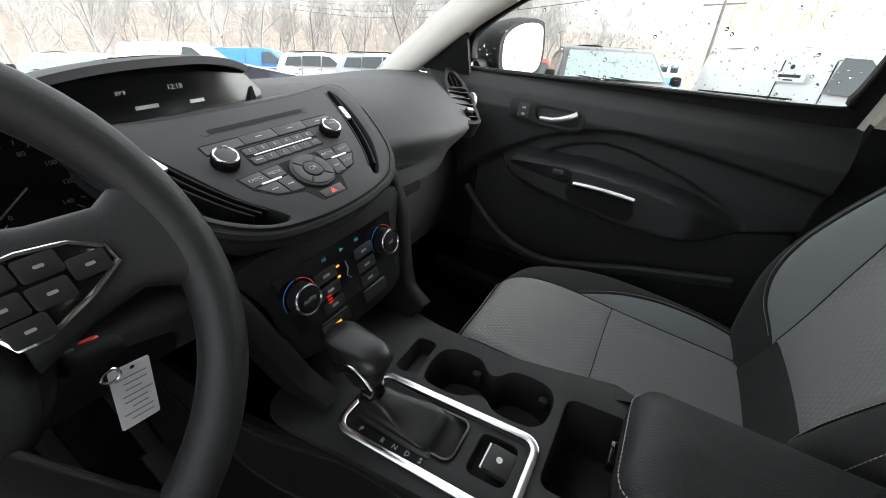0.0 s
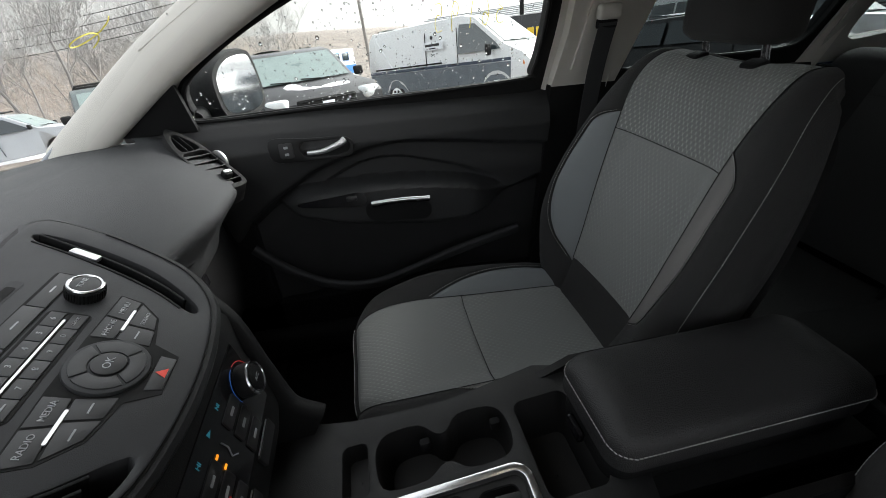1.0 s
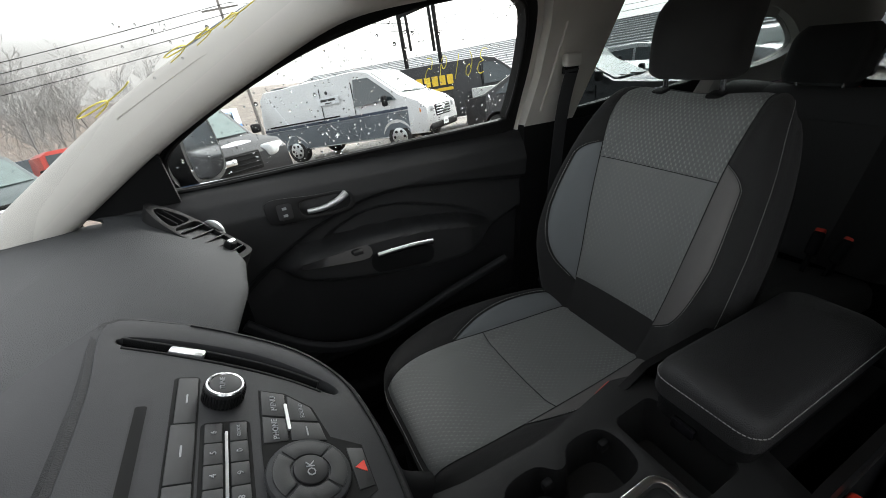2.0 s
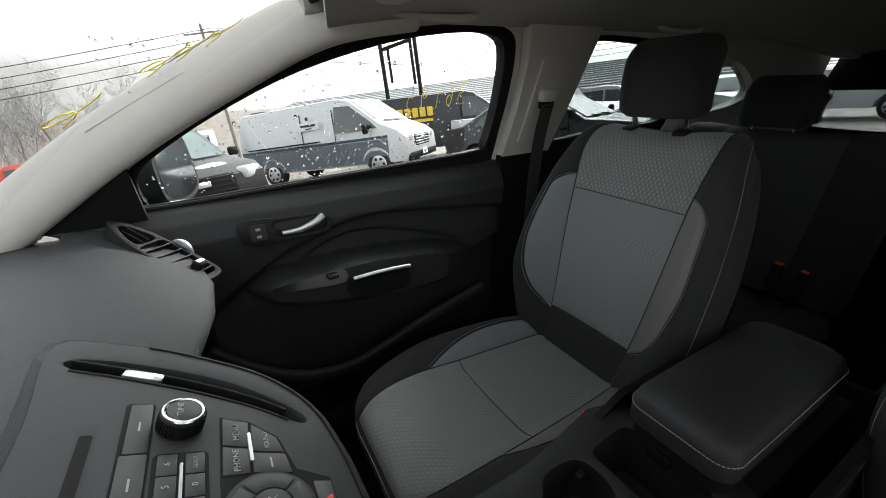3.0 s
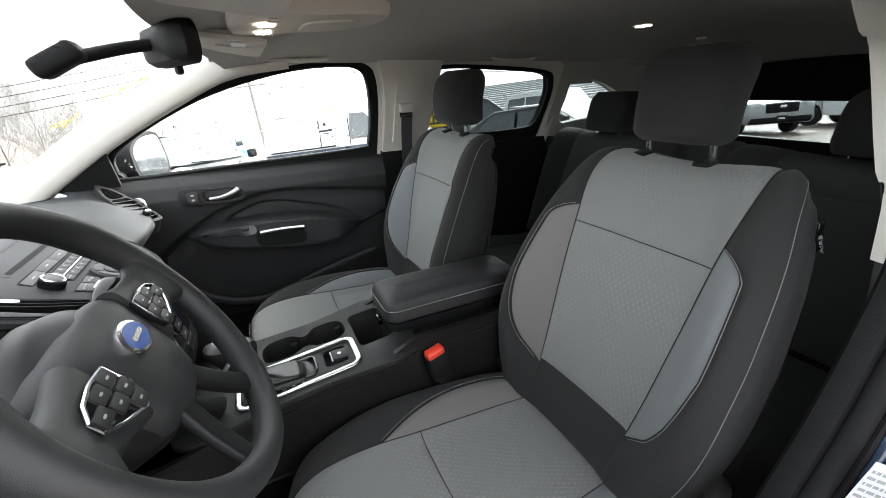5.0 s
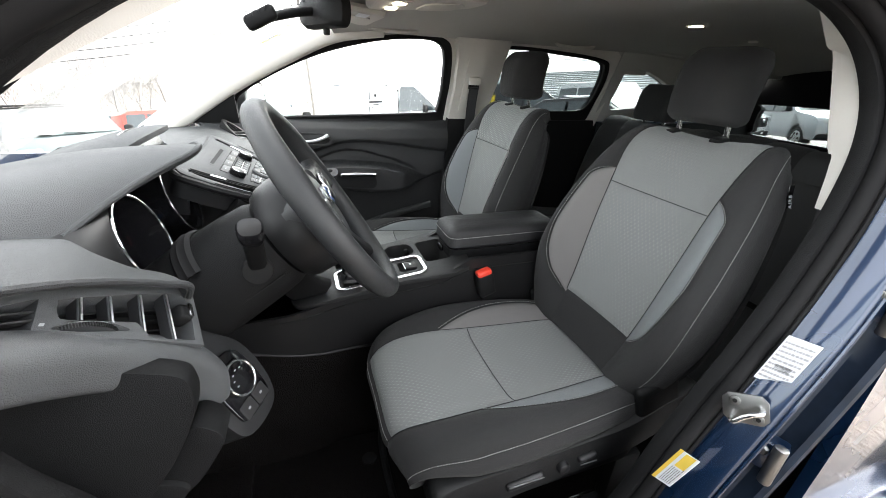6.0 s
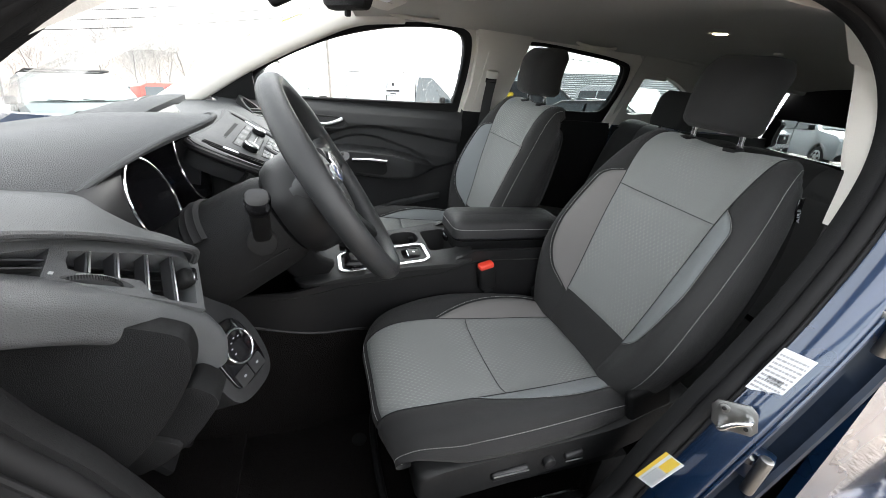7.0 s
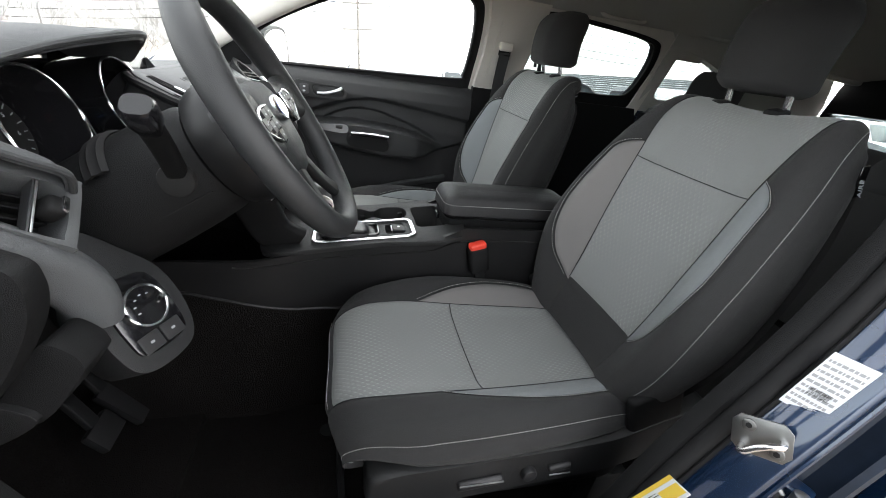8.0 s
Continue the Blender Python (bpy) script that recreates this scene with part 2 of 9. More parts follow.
def cyl_bm(r, h, n=32, bevel=0.0, m=None, r2=None):
    bm = bmesh.new()
    bmesh.ops.create_cone(bm, cap_ends=True, segments=n, radius1=r, radius2=r if r2 is None else r2, depth=h)
    if bevel:
        rim = [e for e in bm.edges if any(len(f.verts) > 4 for f in e.link_faces)]
        bmesh.ops.bevel(bm, geom=rim, offset=bevel, segments=2, profile=0.5, affect="EDGES", clamp_overlap=True)
    if m is not None:
        bm.transform(m)
    return bm


def loft(rings, closed=True, caps=True):
    """Skin a list of equally long rings of points."""
    bm = bmesh.new()
    vs = [[bm.verts.new(p) for p in ring] for ring in rings]
    n = len(rings[0])
    for a, b in zip(vs, vs[1:]):
        for k in range(n if closed else n - 1):
            l = (k + 1) % n
            bm.faces.new((a[k], a[l], b[l], b[k]))
    if caps and closed:
        bm.faces.new(vs[0][::-1])
        bm.faces.new(vs[-1])
    return bm


def grid(f, nu, nv, uvf=None):
    """A sheet f(u, v) for u and v from 0 to 1."""
    bm = bmesh.new()
    vs = [[bm.verts.new(f(i / nu, j / nv)) for i in range(nu + 1)] for j in range(nv + 1)]
    lay = bm.loops.layers.uv.new("panel") if uvf else None
    for j in range(nv):
        for i in range(nu):
            fc = bm.faces.new((vs[j][i], vs[j][i + 1], vs[j + 1][i + 1], vs[j + 1][i]))
            if lay:
                for lp, (a, b) in zip(fc.loops, ((i, j), (i + 1, j), (i + 1, j + 1), (i, j + 1))):
                    lp[lay].uv = uvf(a / nu, b / nv)
    return bm


def thick(bm, d):
    """Give a sheet a thickness d against its normals."""
    bmesh.ops.recalc_face_normals(bm, faces=bm.faces)
    bmesh.ops.solidify(bm, geom=list(bm.faces), thickness=d)
    return bm


def smooth_path(pts, n=8, closed=False):
    """A Catmull-Rom line through the points."""
    p = [Vector(q) for q in pts]
    m = len(p)
    out = []
    for k in range(m if closed else m - 1):
        if closed:
            a, b, c, d = p[(k - 1) % m], p[k], p[(k + 1) % m], p[(k + 2) % m]
        else:
            a, b, c, d = p[max(k - 1, 0)], p[k], p[k + 1], p[min(k + 2, m - 1)]
        for j in range(n):
            t = j / n
            out.append(0.5 * ((2 * b) + (c - a) * t + (2 * a - 5 * b + 4 * c - d) * t * t + (3 * b - a - 3 * c + d) * t ** 3))
    if not closed:
        out.append(p[-1])
    return out


def sweep(path, profile, up=(0, 0, 1), closed=False, scale=None):
    """Carry a closed profile of (side, up) pairs along a path."""
    path = [Vector(q) for q in path]
    n = len(path)
    rings = []
    for k, q in enumerate(path):
        a = path[(k - 1) % n] if (closed or k > 0) else path[k]
        b = path[(k + 1) % n] if (closed or k < n - 1) else path[k]
        t = (b - a).normalized()
        s = t.cross(Vector(up))
        if s.length < 1e-5:
            s = t.cross(Vector((0, 1, 0.001)))
        s.normalize()
        w = s.cross(t)
        f = scale(k / (n - 1)) if scale else 1.0
        rings.append([q + s * x * f + w * y * f for x, y in profile])
    if closed:
        rings.append(rings[0])
        bm = loft(rings, True, False)
        bmesh.ops.remove_doubles(bm, verts=bm.verts, dist=1e-6)
        return bm
    return loft(rings)


def circle(r, n=10, r2=None):
    r2 = r if r2 is None else r2
    return [(r * math.cos(2 * math.pi * k / n), r2 * math.sin(2 * math.pi * k / n)) for k in range(n)]


def rrect(w, h, r, n=4):
    """A rounded rectangle's outline round the origin."""
    out = []
    r = min(r, w / 2 - 1e-5, h / 2 - 1e-5)
    for cx, cy, a0 in ((w / 2 - r, h / 2 - r, 0), (-w / 2 + r, h / 2 - r, 90), (-w / 2 + r, -h / 2 + r, 180), (w / 2 - r, -h / 2 + r, 270)):
        for k in range(n + 1):
            a = radians(a0 + 90 * k / n)
            out.append((cx + r * math.cos(a), cy + r * math.sin(a)))
    return out


def tube(path, r, n=8, closed=False):
    return sweep(path, circle(r, n), closed=closed)


def plate_bm(outline, d, holes=(), m=None, bevel=0.0):
    """A flat plate in x and y with holes, d thick downwards from z = 0."""
    bm = bmesh.new()
    for loop in (outline, *holes):
        vs = [bm.verts.new((x, y, 0)) for x, y in loop]
        for a, b in zip(vs, vs[1:] + vs[:1]):
            bm.edges.new((a, b))
    bmesh.ops.triangle_fill(bm, use_beauty=True, use_dissolve=False, edges=list(bm.edges))
    for f in bm.faces:
        if f.normal.z < 0:
            f.normal_flip()
    top = list(bm.faces)
    r = bmesh.ops.extrude_face_region(bm, geom=top)
    bmesh.ops.translate(bm, verts=[v for v in r["geom"] if isinstance(v, bmesh.types.BMVert)], vec=(0, 0, -d))
    bmesh.ops.recalc_face_normals(bm, faces=bm.faces)
    if bevel:
        rim = [e for e in bm.edges if len(e.link_faces) == 2 and e.calc_face_angle(0) > 1.0]
        bmesh.ops.bevel(bm, geom=rim, offset=bevel, segments=2, profile=0.5, affect="EDGES", clamp_overlap=True)
    if m is not None:
        bm.transform(m)
    return bm


def smoothstep(a, b, x):
    t = min(1.0, max(0.0, (x - a) / (b - a)))
    return t * t * (3 - 2 * t)


def lerp_table(tab, x):
    if x <= tab[0][0]:
        return tab[0][1]
    for (a, p), (b, q) in zip(tab, tab[1:]):
        if x <= b:
            return p + (q - p) * (x - a) / (b - a)
    return tab[-1][1]


def curve_table(tab, x):
    """Like lerp_table, but with a smooth bend at each entry."""
    if x <= tab[0][0]:
        return tab[0][1]
    if x >= tab[-1][0]:
        return tab[-1][1]
    k = 0
    while tab[k + 1][0] < x:
        k += 1
    (xa, a), (xb, b) = tab[k], tab[k + 1]
    h = xb - xa
    ma = (b - tab[k - 1][1]) / (xb - tab[k - 1][0]) if k > 0 else (b - a) / h
    mb = (tab[k + 2][1] - a) / (tab[k + 2][0] - xa) if k + 2 < len(tab) else (b - a) / h
    t = (x - xa) / h
    return (2 * t ** 3 - 3 * t * t + 1) * a + (t ** 3 - 2 * t * t + t) * h * ma + (3 * t * t - 2 * t ** 3) * b + (t ** 3 - t * t) * h * mb


def text_ob(name, body, size, material, m, parent=None, depth=0.0004, align="CENTER"):
    """Raised lettering in the built-in font, turned into a mesh."""
    cu = bpy.data.curves.new(name, "FONT")
    cu.body, cu.size, cu.extrude, cu.align_x, cu.align_y = body, size, depth, align, "CENTER"
    cu.resolution_u = 2
    tmp = bpy.data.objects.new(name, cu)
    scene.collection.objects.link(tmp)
    me = bpy.data.meshes.new_from_object(tmp.evaluated_get(bpy.context.evaluated_depsgraph_get()))
    bpy.data.objects.remove(tmp)
    me.name = name
    me.materials.clear()
    me.materials.append(material)
    ob = new(name, me)
    if parent:
        ob.parent = parent
    ob.matrix_basis = m
    return ob


def dashes(pts, r=0.0008, step=0.0056, dash=0.0038):
    """A line of thread stitches along a path."""
    bm = bmesh.new()
    pts = [Vector(p) for p in pts]
    run, nxt = 0.0, 0.0
    for a, b in zip(pts, pts[1:]):
        d = b - a
        n = d.length
        if n < 1e-7:
            continue
        d = d / n
        s = d.orthogonal().normalized()
        w = d.cross(s)
        while nxt < run + n:
            c = a + d * (nxt - run)
            e = c + d * dash
            v = [bm.verts.new(q + s * r * i + w * r * j) for q in (c, e) for i, j in ((1, 0), (0, 1), (-1, 0), (0, -1))]
            for k in range(4):
                bm.faces.new((v[k], v[(k + 1) % 4], v[4 + (k + 1) % 4], v[4 + k]))
            bm.faces.new(v[3::-1])
            bm.faces.new(v[4:])
            nxt += step
        run += n
    bmesh.ops.recalc_face_normals(bm, faces=bm.faces)
    return bm

# ---- the car's shell: x to the passenger's side, y ahead, z up from the ground ----
BELT = 1.17


def xin(z):
    """Half the cabin's width at the inner trim."""
    return 0.745 if z < BELT else 0.745 - (z - BELT) * 0.40


def side_plate(outline, holes, off, d, sign=1):
    """A trim plate that follows the leaning side of the cabin; outline in (y, z)."""
    bm = plate_bm(outline, d, holes)
    for v in bm.verts:
        y, z, c = v.co
        v.co = (sign * (xin(z) + off - c), y, z)
    bmesh.ops.recalc_face_normals(bm, faces=bm.faces)
    return bm


def rounded(poly, n=5):
    return [(p.x, p.y) for p in smooth_path([(a, b, 0) for a, b in poly], n, True)]


FRONT_GLASS = rounded([(0.985, 1.165), (0.60, 1.178), (0.205, 1.195), (0.172, 1.215), (0.165, 1.32), (0.178, 1.43), (0.21, 1.475), (0.30, 1.486), (0.47, 1.468), (0.67, 1.415), (0.83, 1.345), (0.95, 1.275), (0.99, 1.235), (0.995, 1.19)], 4)
REAR_GLASS = rounded([(-0.06, 1.205), (-0.30, 1.210), (-0.57, 1.215), (-0.635, 1.24), (-0.655, 1.32), (-0.645, 1.41), (-0.59, 1.45), (-0.35, 1.468), (-0.13, 1.475), (-0.085, 1.45), (-0.065, 1.35)], 4)
QUARTER_GLASS = rounded([(-0.775, 1.232), (-0.90, 1.235), (-1.08, 1.255), (-1.17, 1.300), (-1.10, 1.350), (-0.95, 1.405), (-0.785, 1.430), (-0.765, 1.33)], 4)


def pane(outline, off, sign, material, name, label):
    bm = side_plate(outline, (), off, 0.004, sign)
    ob = solid(name, bm, material, label, "window", kind="structure")
    ob.visible_shadow = material is tint_glass_m
    return ob


def grown(outline, centre, ahead, behind, above):
    """An outline pushed outwards: by ahead to the front, by behind to the rear, by above upwards and downwards."""
    out = []
    for y, z in outline:
        dy, dz = y - centre[0], z - centre[1]
        n = math.hypot(dy * 0.45, dz)
        if dz < -0.06:
            out.append((y + (ahead if dy > 0 else -behind) * min(1.0, abs(dy) / 0.30), z - 0.075))
            continue
        out.append((y + (ahead if dy > 0 else behind) * min(1.0, abs(dy) / 0.30) * (1 if dy > 0 else -1), z + above * dz / n))
    return out


def loop3(outline, off, sign):
    return [(sign * (xin(z) + off), y, z) for y, z in outline]


def pillar_strip(inner, outer):
    """A trim strip between two lines, with a return that runs rearwards from its inner edge."""
    a, b = smooth_path(inner, 6), smooth_path(outer, 6)
    m = min(len(a), len(b))
    a, b = [a[round(k * (len(a) - 1) / (m - 1))] for k in range(m)], [b[round(k * (len(b) - 1) / (m - 1))] for k in range(m)]
    rings = []
    for p, q in zip(a, b):
        n = Vector((0, 1, 0))
        rings.append([p + Vector((0.02, -0.10, 0)), p + Vector((0.004, -0.012, 0)), p + n * 0.004, p.lerp(q, 0.5) + n * 0.008, q + n * 0.003, q + Vector((-0.004, -0.010, 0)), q + Vector((-0.006, -0.10, 0))])
    return loft(rings)


# windows, frames and pillars of both sides
for sign, side in ((1, "passenger"), (-1, "driver")):
    if sign == 1:
        band_out = grown(FRONT_GLASS, (0.55, 1.30), 0.018, 0.030, 0.016)
        frame_out = [(1.03, 1.06), (0.60, 1.060), (0.085, 1.065), (0.085, 1.30), (0.090, 1.44), (0.125, 1.530), (0.30, 1.545), (0.49, 1.535), (0.70, 1.482), (0.88, 1.405), (1.03, 1.325)]
        df = solid("door_frame", side_plate(band_out, [FRONT_GLASS], 0.012, 0.035, sign), rubber_m, "black window frame of the front passenger door", "door frame", kind="structure")
        part("seal", sweep(loop3(FRONT_GLASS, 0.010, sign), circle(0.005, 6), closed=True), rubber_m, df)
        solid("door_surround", side_plate(frame_out, [grown(FRONT_GLASS, (0.55, 1.30), 0.016, 0.028, 0.014)], 0.013, 0.02, sign), trim_m, "pale grey trim round the front passenger door's window", "pillar trim", kind="structure")
        pane(FRONT_GLASS, 0.024, sign, glass_m, "window_1", "clear front passenger window spotted with raindrops")
    rear_out = [(-0.03, 1.07), (-0.70, 1.08), (-0.735, 1.30), (-0.72, 1.46), (-0.64, 1.515), (-0.36, 1.525), (-0.10, 1.530), (-0.035, 1.50)]
    band_out = grown(REAR_GLASS, (-0.36, 1.33), 0.016, 0.030, 0.014)
    rf = solid("door_frame", side_plate(band_out, [REAR_GLASS], 0.012, 0.035, sign), rubber_m, "black window frame of the rear door", "door frame", kind="structure")
    part("seal", sweep(loop3(REAR_GLASS, 0.010, sign), circle(0.005, 6), closed=True), rubber_m, rf)
    if sign == 1:
        solid("door_surround", side_plate(rear_out, [grown(REAR_GLASS, (-0.36, 1.33), 0.014, 0.028, 0.012)], 0.004, 0.02, sign), trim_m, "pale grey trim round the rear door's window", "pillar trim", kind="structure")
    pane(REAR_GLASS, 0.024, sign, tint_glass_m, "window_2", "tinted rear door window")
    quarter_out = [(-0.70, 1.165), (-1.84, 1.165), (-1.80, 1.30), (-1.70, 1.44), (-1.20, 1.495), (-0.70, 1.505)]
    solid("quarter_trim", side_plate(quarter_out, [QUARTER_GLASS], 0.0, 0.05, sign), liner_m, "grey trim round the rear quarter window", "pillar trim", kind="structure")
    pane(QUARTER_GLASS, 0.03, sign, tint_glass_m, "window_3", "small tinted rear quarter window")

    # centre pillar: pale upper trim, dark foot, belt guide
    pil = thing("centre_pillar", "pale grey upper trim of the centre pillar above a dark foot", "pillar")
    pil["kind"] = "structure"
    if sign == 1:
        up = [(0.125, 1.175), (-0.055, 1.175), (-0.075, 1.32), (-0.095, 1.505), (0.155, 1.52), (0.128, 1.42), (0.118, 1.30)]
        part("upper_trim", side_plate(up, (), -0.022, 0.03, sign), trim_m, pil)
        part("lower_trim", side_plate([(0.14, 0.46), (-0.09, 0.46), (-0.06, 1.178), (0.125, 1.178)], (), -0.020, 0.03, sign), plastic_m, pil)
    else:
        inner = [(-0.670, -0.016, 1.205), (-0.655, -0.030, 1.285), (-0.643, -0.030, 1.300), (-0.604, -0.022, 1.430), (-0.596, -0.010, 1.445), (-0.578, 0.045, 1.515), (-0.575, 0.16, 1.530)]
        outer = [(-0.712, -0.004, 1.208), (-0.704, -0.022, 1.300), (-0.684, -0.022, 1.385), (-0.660, 0.022, 1.462), (-0.642, 0.15, 1.510)]
        part("upper_trim", pillar_strip(inner, outer), trim_m, pil, "pale grey moulded upper trim")
        inner = [(-0.674, -0.018, 1.203), (-0.694, 0.012, 1.10), (-0.702, 0.050, 1.00), (-0.703, 0.104, 0.88), (-0.703, 0.168, 0.74), (-0.703, 0.20, 0.60), (-0.703, 0.21, 0.48)]
        outer = [(-0.712, -0.006, 1.206), (-0.716, 0.024, 1.11), (-0.716, 0.062, 1.02), (-0.716, 0.128, 0.89), (-0.716, 0.185, 0.765), (-0.716, 0.225, 0.65), (-0.716, 0.24, 0.48)]
        part("lower_trim", pillar_strip(inner, outer), console_m, pil, "charcoal lower trim")
    if sign == 1:
        part("belt_cover", side_plate([(0.085, 1.215), (0.005, 1.215), (-0.005, 1.415), (0.082, 1.425)], (), -0.029, 0.008, sign), trim_m, pil)
    guide = thing("belt_guide", "pale grey seat belt guide with dark webbing on the pillar", "seat belt")
    gy = 0.045 if sign == 1 else -0.075
    part("guide", box_bm(0.022, 0.055, 0.032, 0.008, 3, pose(sign * (xin(1.34) - 0.043), gy, 1.34)), trim_m, guide)
    part("slot_plate", box_bm(0.012, 0.05, 0.022, 0.005, 2, pose(sign * (xin(1.32) - 0.047), gy, 1.317)), plastic_m, guide)
    web = [(sign * (xin(1.32) - 0.054), gy, 1.318), (sign * 0.665, gy - 0.005, 1.20), (sign * 0.69, gy - 0.012, 0.98), (sign * 0.705, gy - 0.02, 0.70), (sign * 0.71, gy - 0.02, 0.52)]
    part("webbing", sweep(smooth_path(web, 6), [(-0.022, -0.001), (0.022, -0.001), (0.022, 0.001), (-0.022, 0.001)], up=(sign, 0, 0)), belt_m, guide)
    part("tongue", box_bm(0.012, 0.052, 0.06, 0.005, 2, pose(sign * 0.683, gy - 0.012, 0.93)), plastic_m, guide, "black belt tongue")

    # front pillar trim: a pale band from the dash up to the header
    lift, slim = (0.0, 1.0) if sign == 1 else (0.052, 0.42)
    band = smooth_path([(sign * 0.770, 1.33, 1.095), (sign * 0.738, 1.20, 1.185), (sign * 0.695, 1.00, 1.318), (sign * 0.655, 0.80, 1.428), (sign * 0.615, 0.63, 1.505), (sign * 0.600, 0.45, 1.535)], 8)
    band = [p + Vector((0, 0, lift)) for p in band]
    prof = [(-0.052 * math.cos(math.pi * k / 14), -0.018 + 0.030 * math.sin(math.pi * k / 14)) for k in range(15)] + [(0.047, -0.035), (-0.047, -0.035)]
    prof = [(a * slim, b) for a, b in prof]
    if sign == 1:
        prof = [(-a, b) for a, b in prof][::-1]
    solid("front_pillar_trim", sweep(band, prof, up=(-sign, 0, 0.55)), trim_m, "pale grey moulded trim on the windscreen pillar", "pillar trim", kind="structure")

    if sign == 1:
        fill = side_plate([(0.26, 1.49), (-0.16, 1.475), (-0.16, 1.545), (0.26, 1.555)], (), 0.020, 0.02, sign)
        fill2 = side_plate([(-0.60, 1.475), (-0.74, 1.40), (-0.90, 1.40), (-0.90, 1.53), (-0.56, 1.545)], (), 0.006, 0.02, sign)
        solid("pillar_head", fill2, liner_m, "felt filler above the rear pillar", "pillar trim", kind="structure")
        solid("pillar_head", fill, liner_m, "felt filler above the centre pillar", "pillar trim", kind="structure")

# headliner and roof skin
ROOF_X = 0.615


def roof_z(x, y):
    z = 1.560 - 0.055 * (abs(x) / ROOF_X) ** 3.2
    z -= 0.035 * smoothstep(0.35, 0.85, y) + 0.075 * smoothstep(-0.9, -1.8, y)
    return z


def liner(u, v):
    x = (2 * u - 1) * ROOF_X
    y0 = 0.715 - 0.095 * (abs(x) / ROOF_X) ** 2
    y = y0 + (-1.80 - y0) * v
    return (x, y, roof_z(x, y))


solid("ceiling", thick(grid(liner, 36, 40), 0.012), liner_m, "smooth grey felt headliner", "ceiling", kind="structure")


def roof_skin(u, v):
    x = (2 * u - 1) * 0.665
    y = 0.735 - 0.095 * (abs(x) / 0.665) ** 2 + (-2.60) * v
    return (x, y, roof_z(x * ROOF_X / 0.665, y) + 0.045)


solid("roof", thick(grid(roof_skin, 24, 24), 0.004), blue_m, "deep blue metallic roof panel", "car roof", kind="structure")
for sign in (1, -1):
    rail = smooth_path([(sign * 0.625, 0.66, 1.515), (sign * 0.625, 0.40, 1.530), (sign * 0.622, 0.0, 1.528), (sign * 0.618, -0.6, 1.520), (sign * 0.605, -1.2, 1.490), (sign * 0.58, -1.80, 1.43)], 6)
    solid("roof_rail", sweep(rail, rrect(0.06, 0.035, 0.014), up=(0, 0, 1)), liner_m, "trim along the roof's edge", "roof trim", kind="structure")

# windscreen and its header
def windscreen(u, v):
    x = (2 * u - 1)
    top = Vector((x * 0.60, 0.70 - 0.06 * x * x, 1.532 - 0.010 * x * x))
    bot = Vector((x * 0.77, 1.62 - 0.30 * x * x, 1.06))
    p = bot.lerp(top, v)
    p.z += 0.02 * math.sin(math.pi * v)
    return p


ws = solid("windscreen", grid(windscreen, 24, 12), glass_m, "large clear raked windscreen", "windscreen", kind="structure")
ws.visible_shadow = False
edge = [windscreen(k / 24, 1.0) for k in range(25)]
solid("windscreen_header", sweep(edge, rrect(0.022, 0.012, 0.005), up=(0, 0.4, 1)), rubber_m, "black edge along the top of the windscreen", "windscreen trim", kind="structure")

# rear hatch
hz0, hz1 = 1.105, 1.285
hatch = thing("hatch", "dark trim and glass of the rear hatch", "hatch")
hatch["kind"] = "structure"
hole = rounded([(-0.58, hz0), (0.58, hz0), (0.655, hz0 + 0.03), (0.63, hz1 - 0.03), (0.55, hz1), (-0.55, hz1), (-0.63, hz1 - 0.03), (-0.655, hz0 + 0.03)], 4)
bm = plate_bm([(-0.74, 0.33), (0.74, 0.33), (0.72, 1.17), (0.60, 1.50), (-0.60, 1.50), (-0.72, 1.17)], 0.04, [hole])
for v in bm.verts:
    x, z, c = v.co
    v.co = (x, -1.84 + 0.25 * max(0.0, z - 1.1) + c, z)
part("panel", bm, plastic_m, hatch)
bm = plate_bm(hole, 0.004)
for v in bm.verts:
    x, z, c = v.co
    v.co = (x, -1.85 + 0.25 * max(0.0, z - 1.1) + c, z)
part("glass", bm, tint_glass_m, hatch, "tinted hatch window")

# lower body: outer skins, inner trim, floor
def skin(y0, y1, z0, z1, sign, bulge=0.03, half=0.865):
    def f(u, v):
        y, z = y0 + (y1 - y0) * u, z0 + (z1 - z0) * v
        return (sign * (half + bulge * math.sin(math.pi * min(1, max(0, (z - 0.3) / 0.9)))), y, z)
    return thick(grid(f, 10, 10), 0.02)


for sign in (1, -1):
    d = solid("door_2", skin(-0.05 if sign == -1 else 0.10, -0.92, 0.36, 1.165, sign, 0.03 if sign == 1 else 0.012, 0.865 if sign == 1 else 0.822), blue_m, "closed blue rear door", "car door", kind="structure")
    solid("quarter_panel", skin(-0.93, -1.88, 0.36, 1.165, sign), blue_m, "blue rear quarter panel", "body panel", kind="structure")
    trimr = side_plate([(-0.05, 0.50), (-0.05, 1.165), (-0.72, 1.172), (-0.72, 0.50)], (), -0.01, 0.05, sign)
    solid("rear_door_trim", trimr, plastic_m, "black inner trim of the rear door", "door trim", kind="structure")
    trimq = side_plate([(-0.725, 0.40), (-0.725, 1.163), (-1.84, 1.163), (-1.84, 0.40)], (), -0.06, 0.05, sign)
    solid("quarter_lower_trim", trimq, plastic_m, "black lower trim beside the load space", "side trim", kind="structure")
solid("door_1", skin(1.12, 0.11, 0.36, 1.150, 1), blue_m, "blue outer skin of the front passenger door", "car door", kind="structure")

bm = box_bm(1.50, 3.2, 0.05, 0.01, 1, pose(0, -0.25, 0.335))
solid("floor", bm, carpet_m, "black carpeted car floor", "floor", kind="structure")


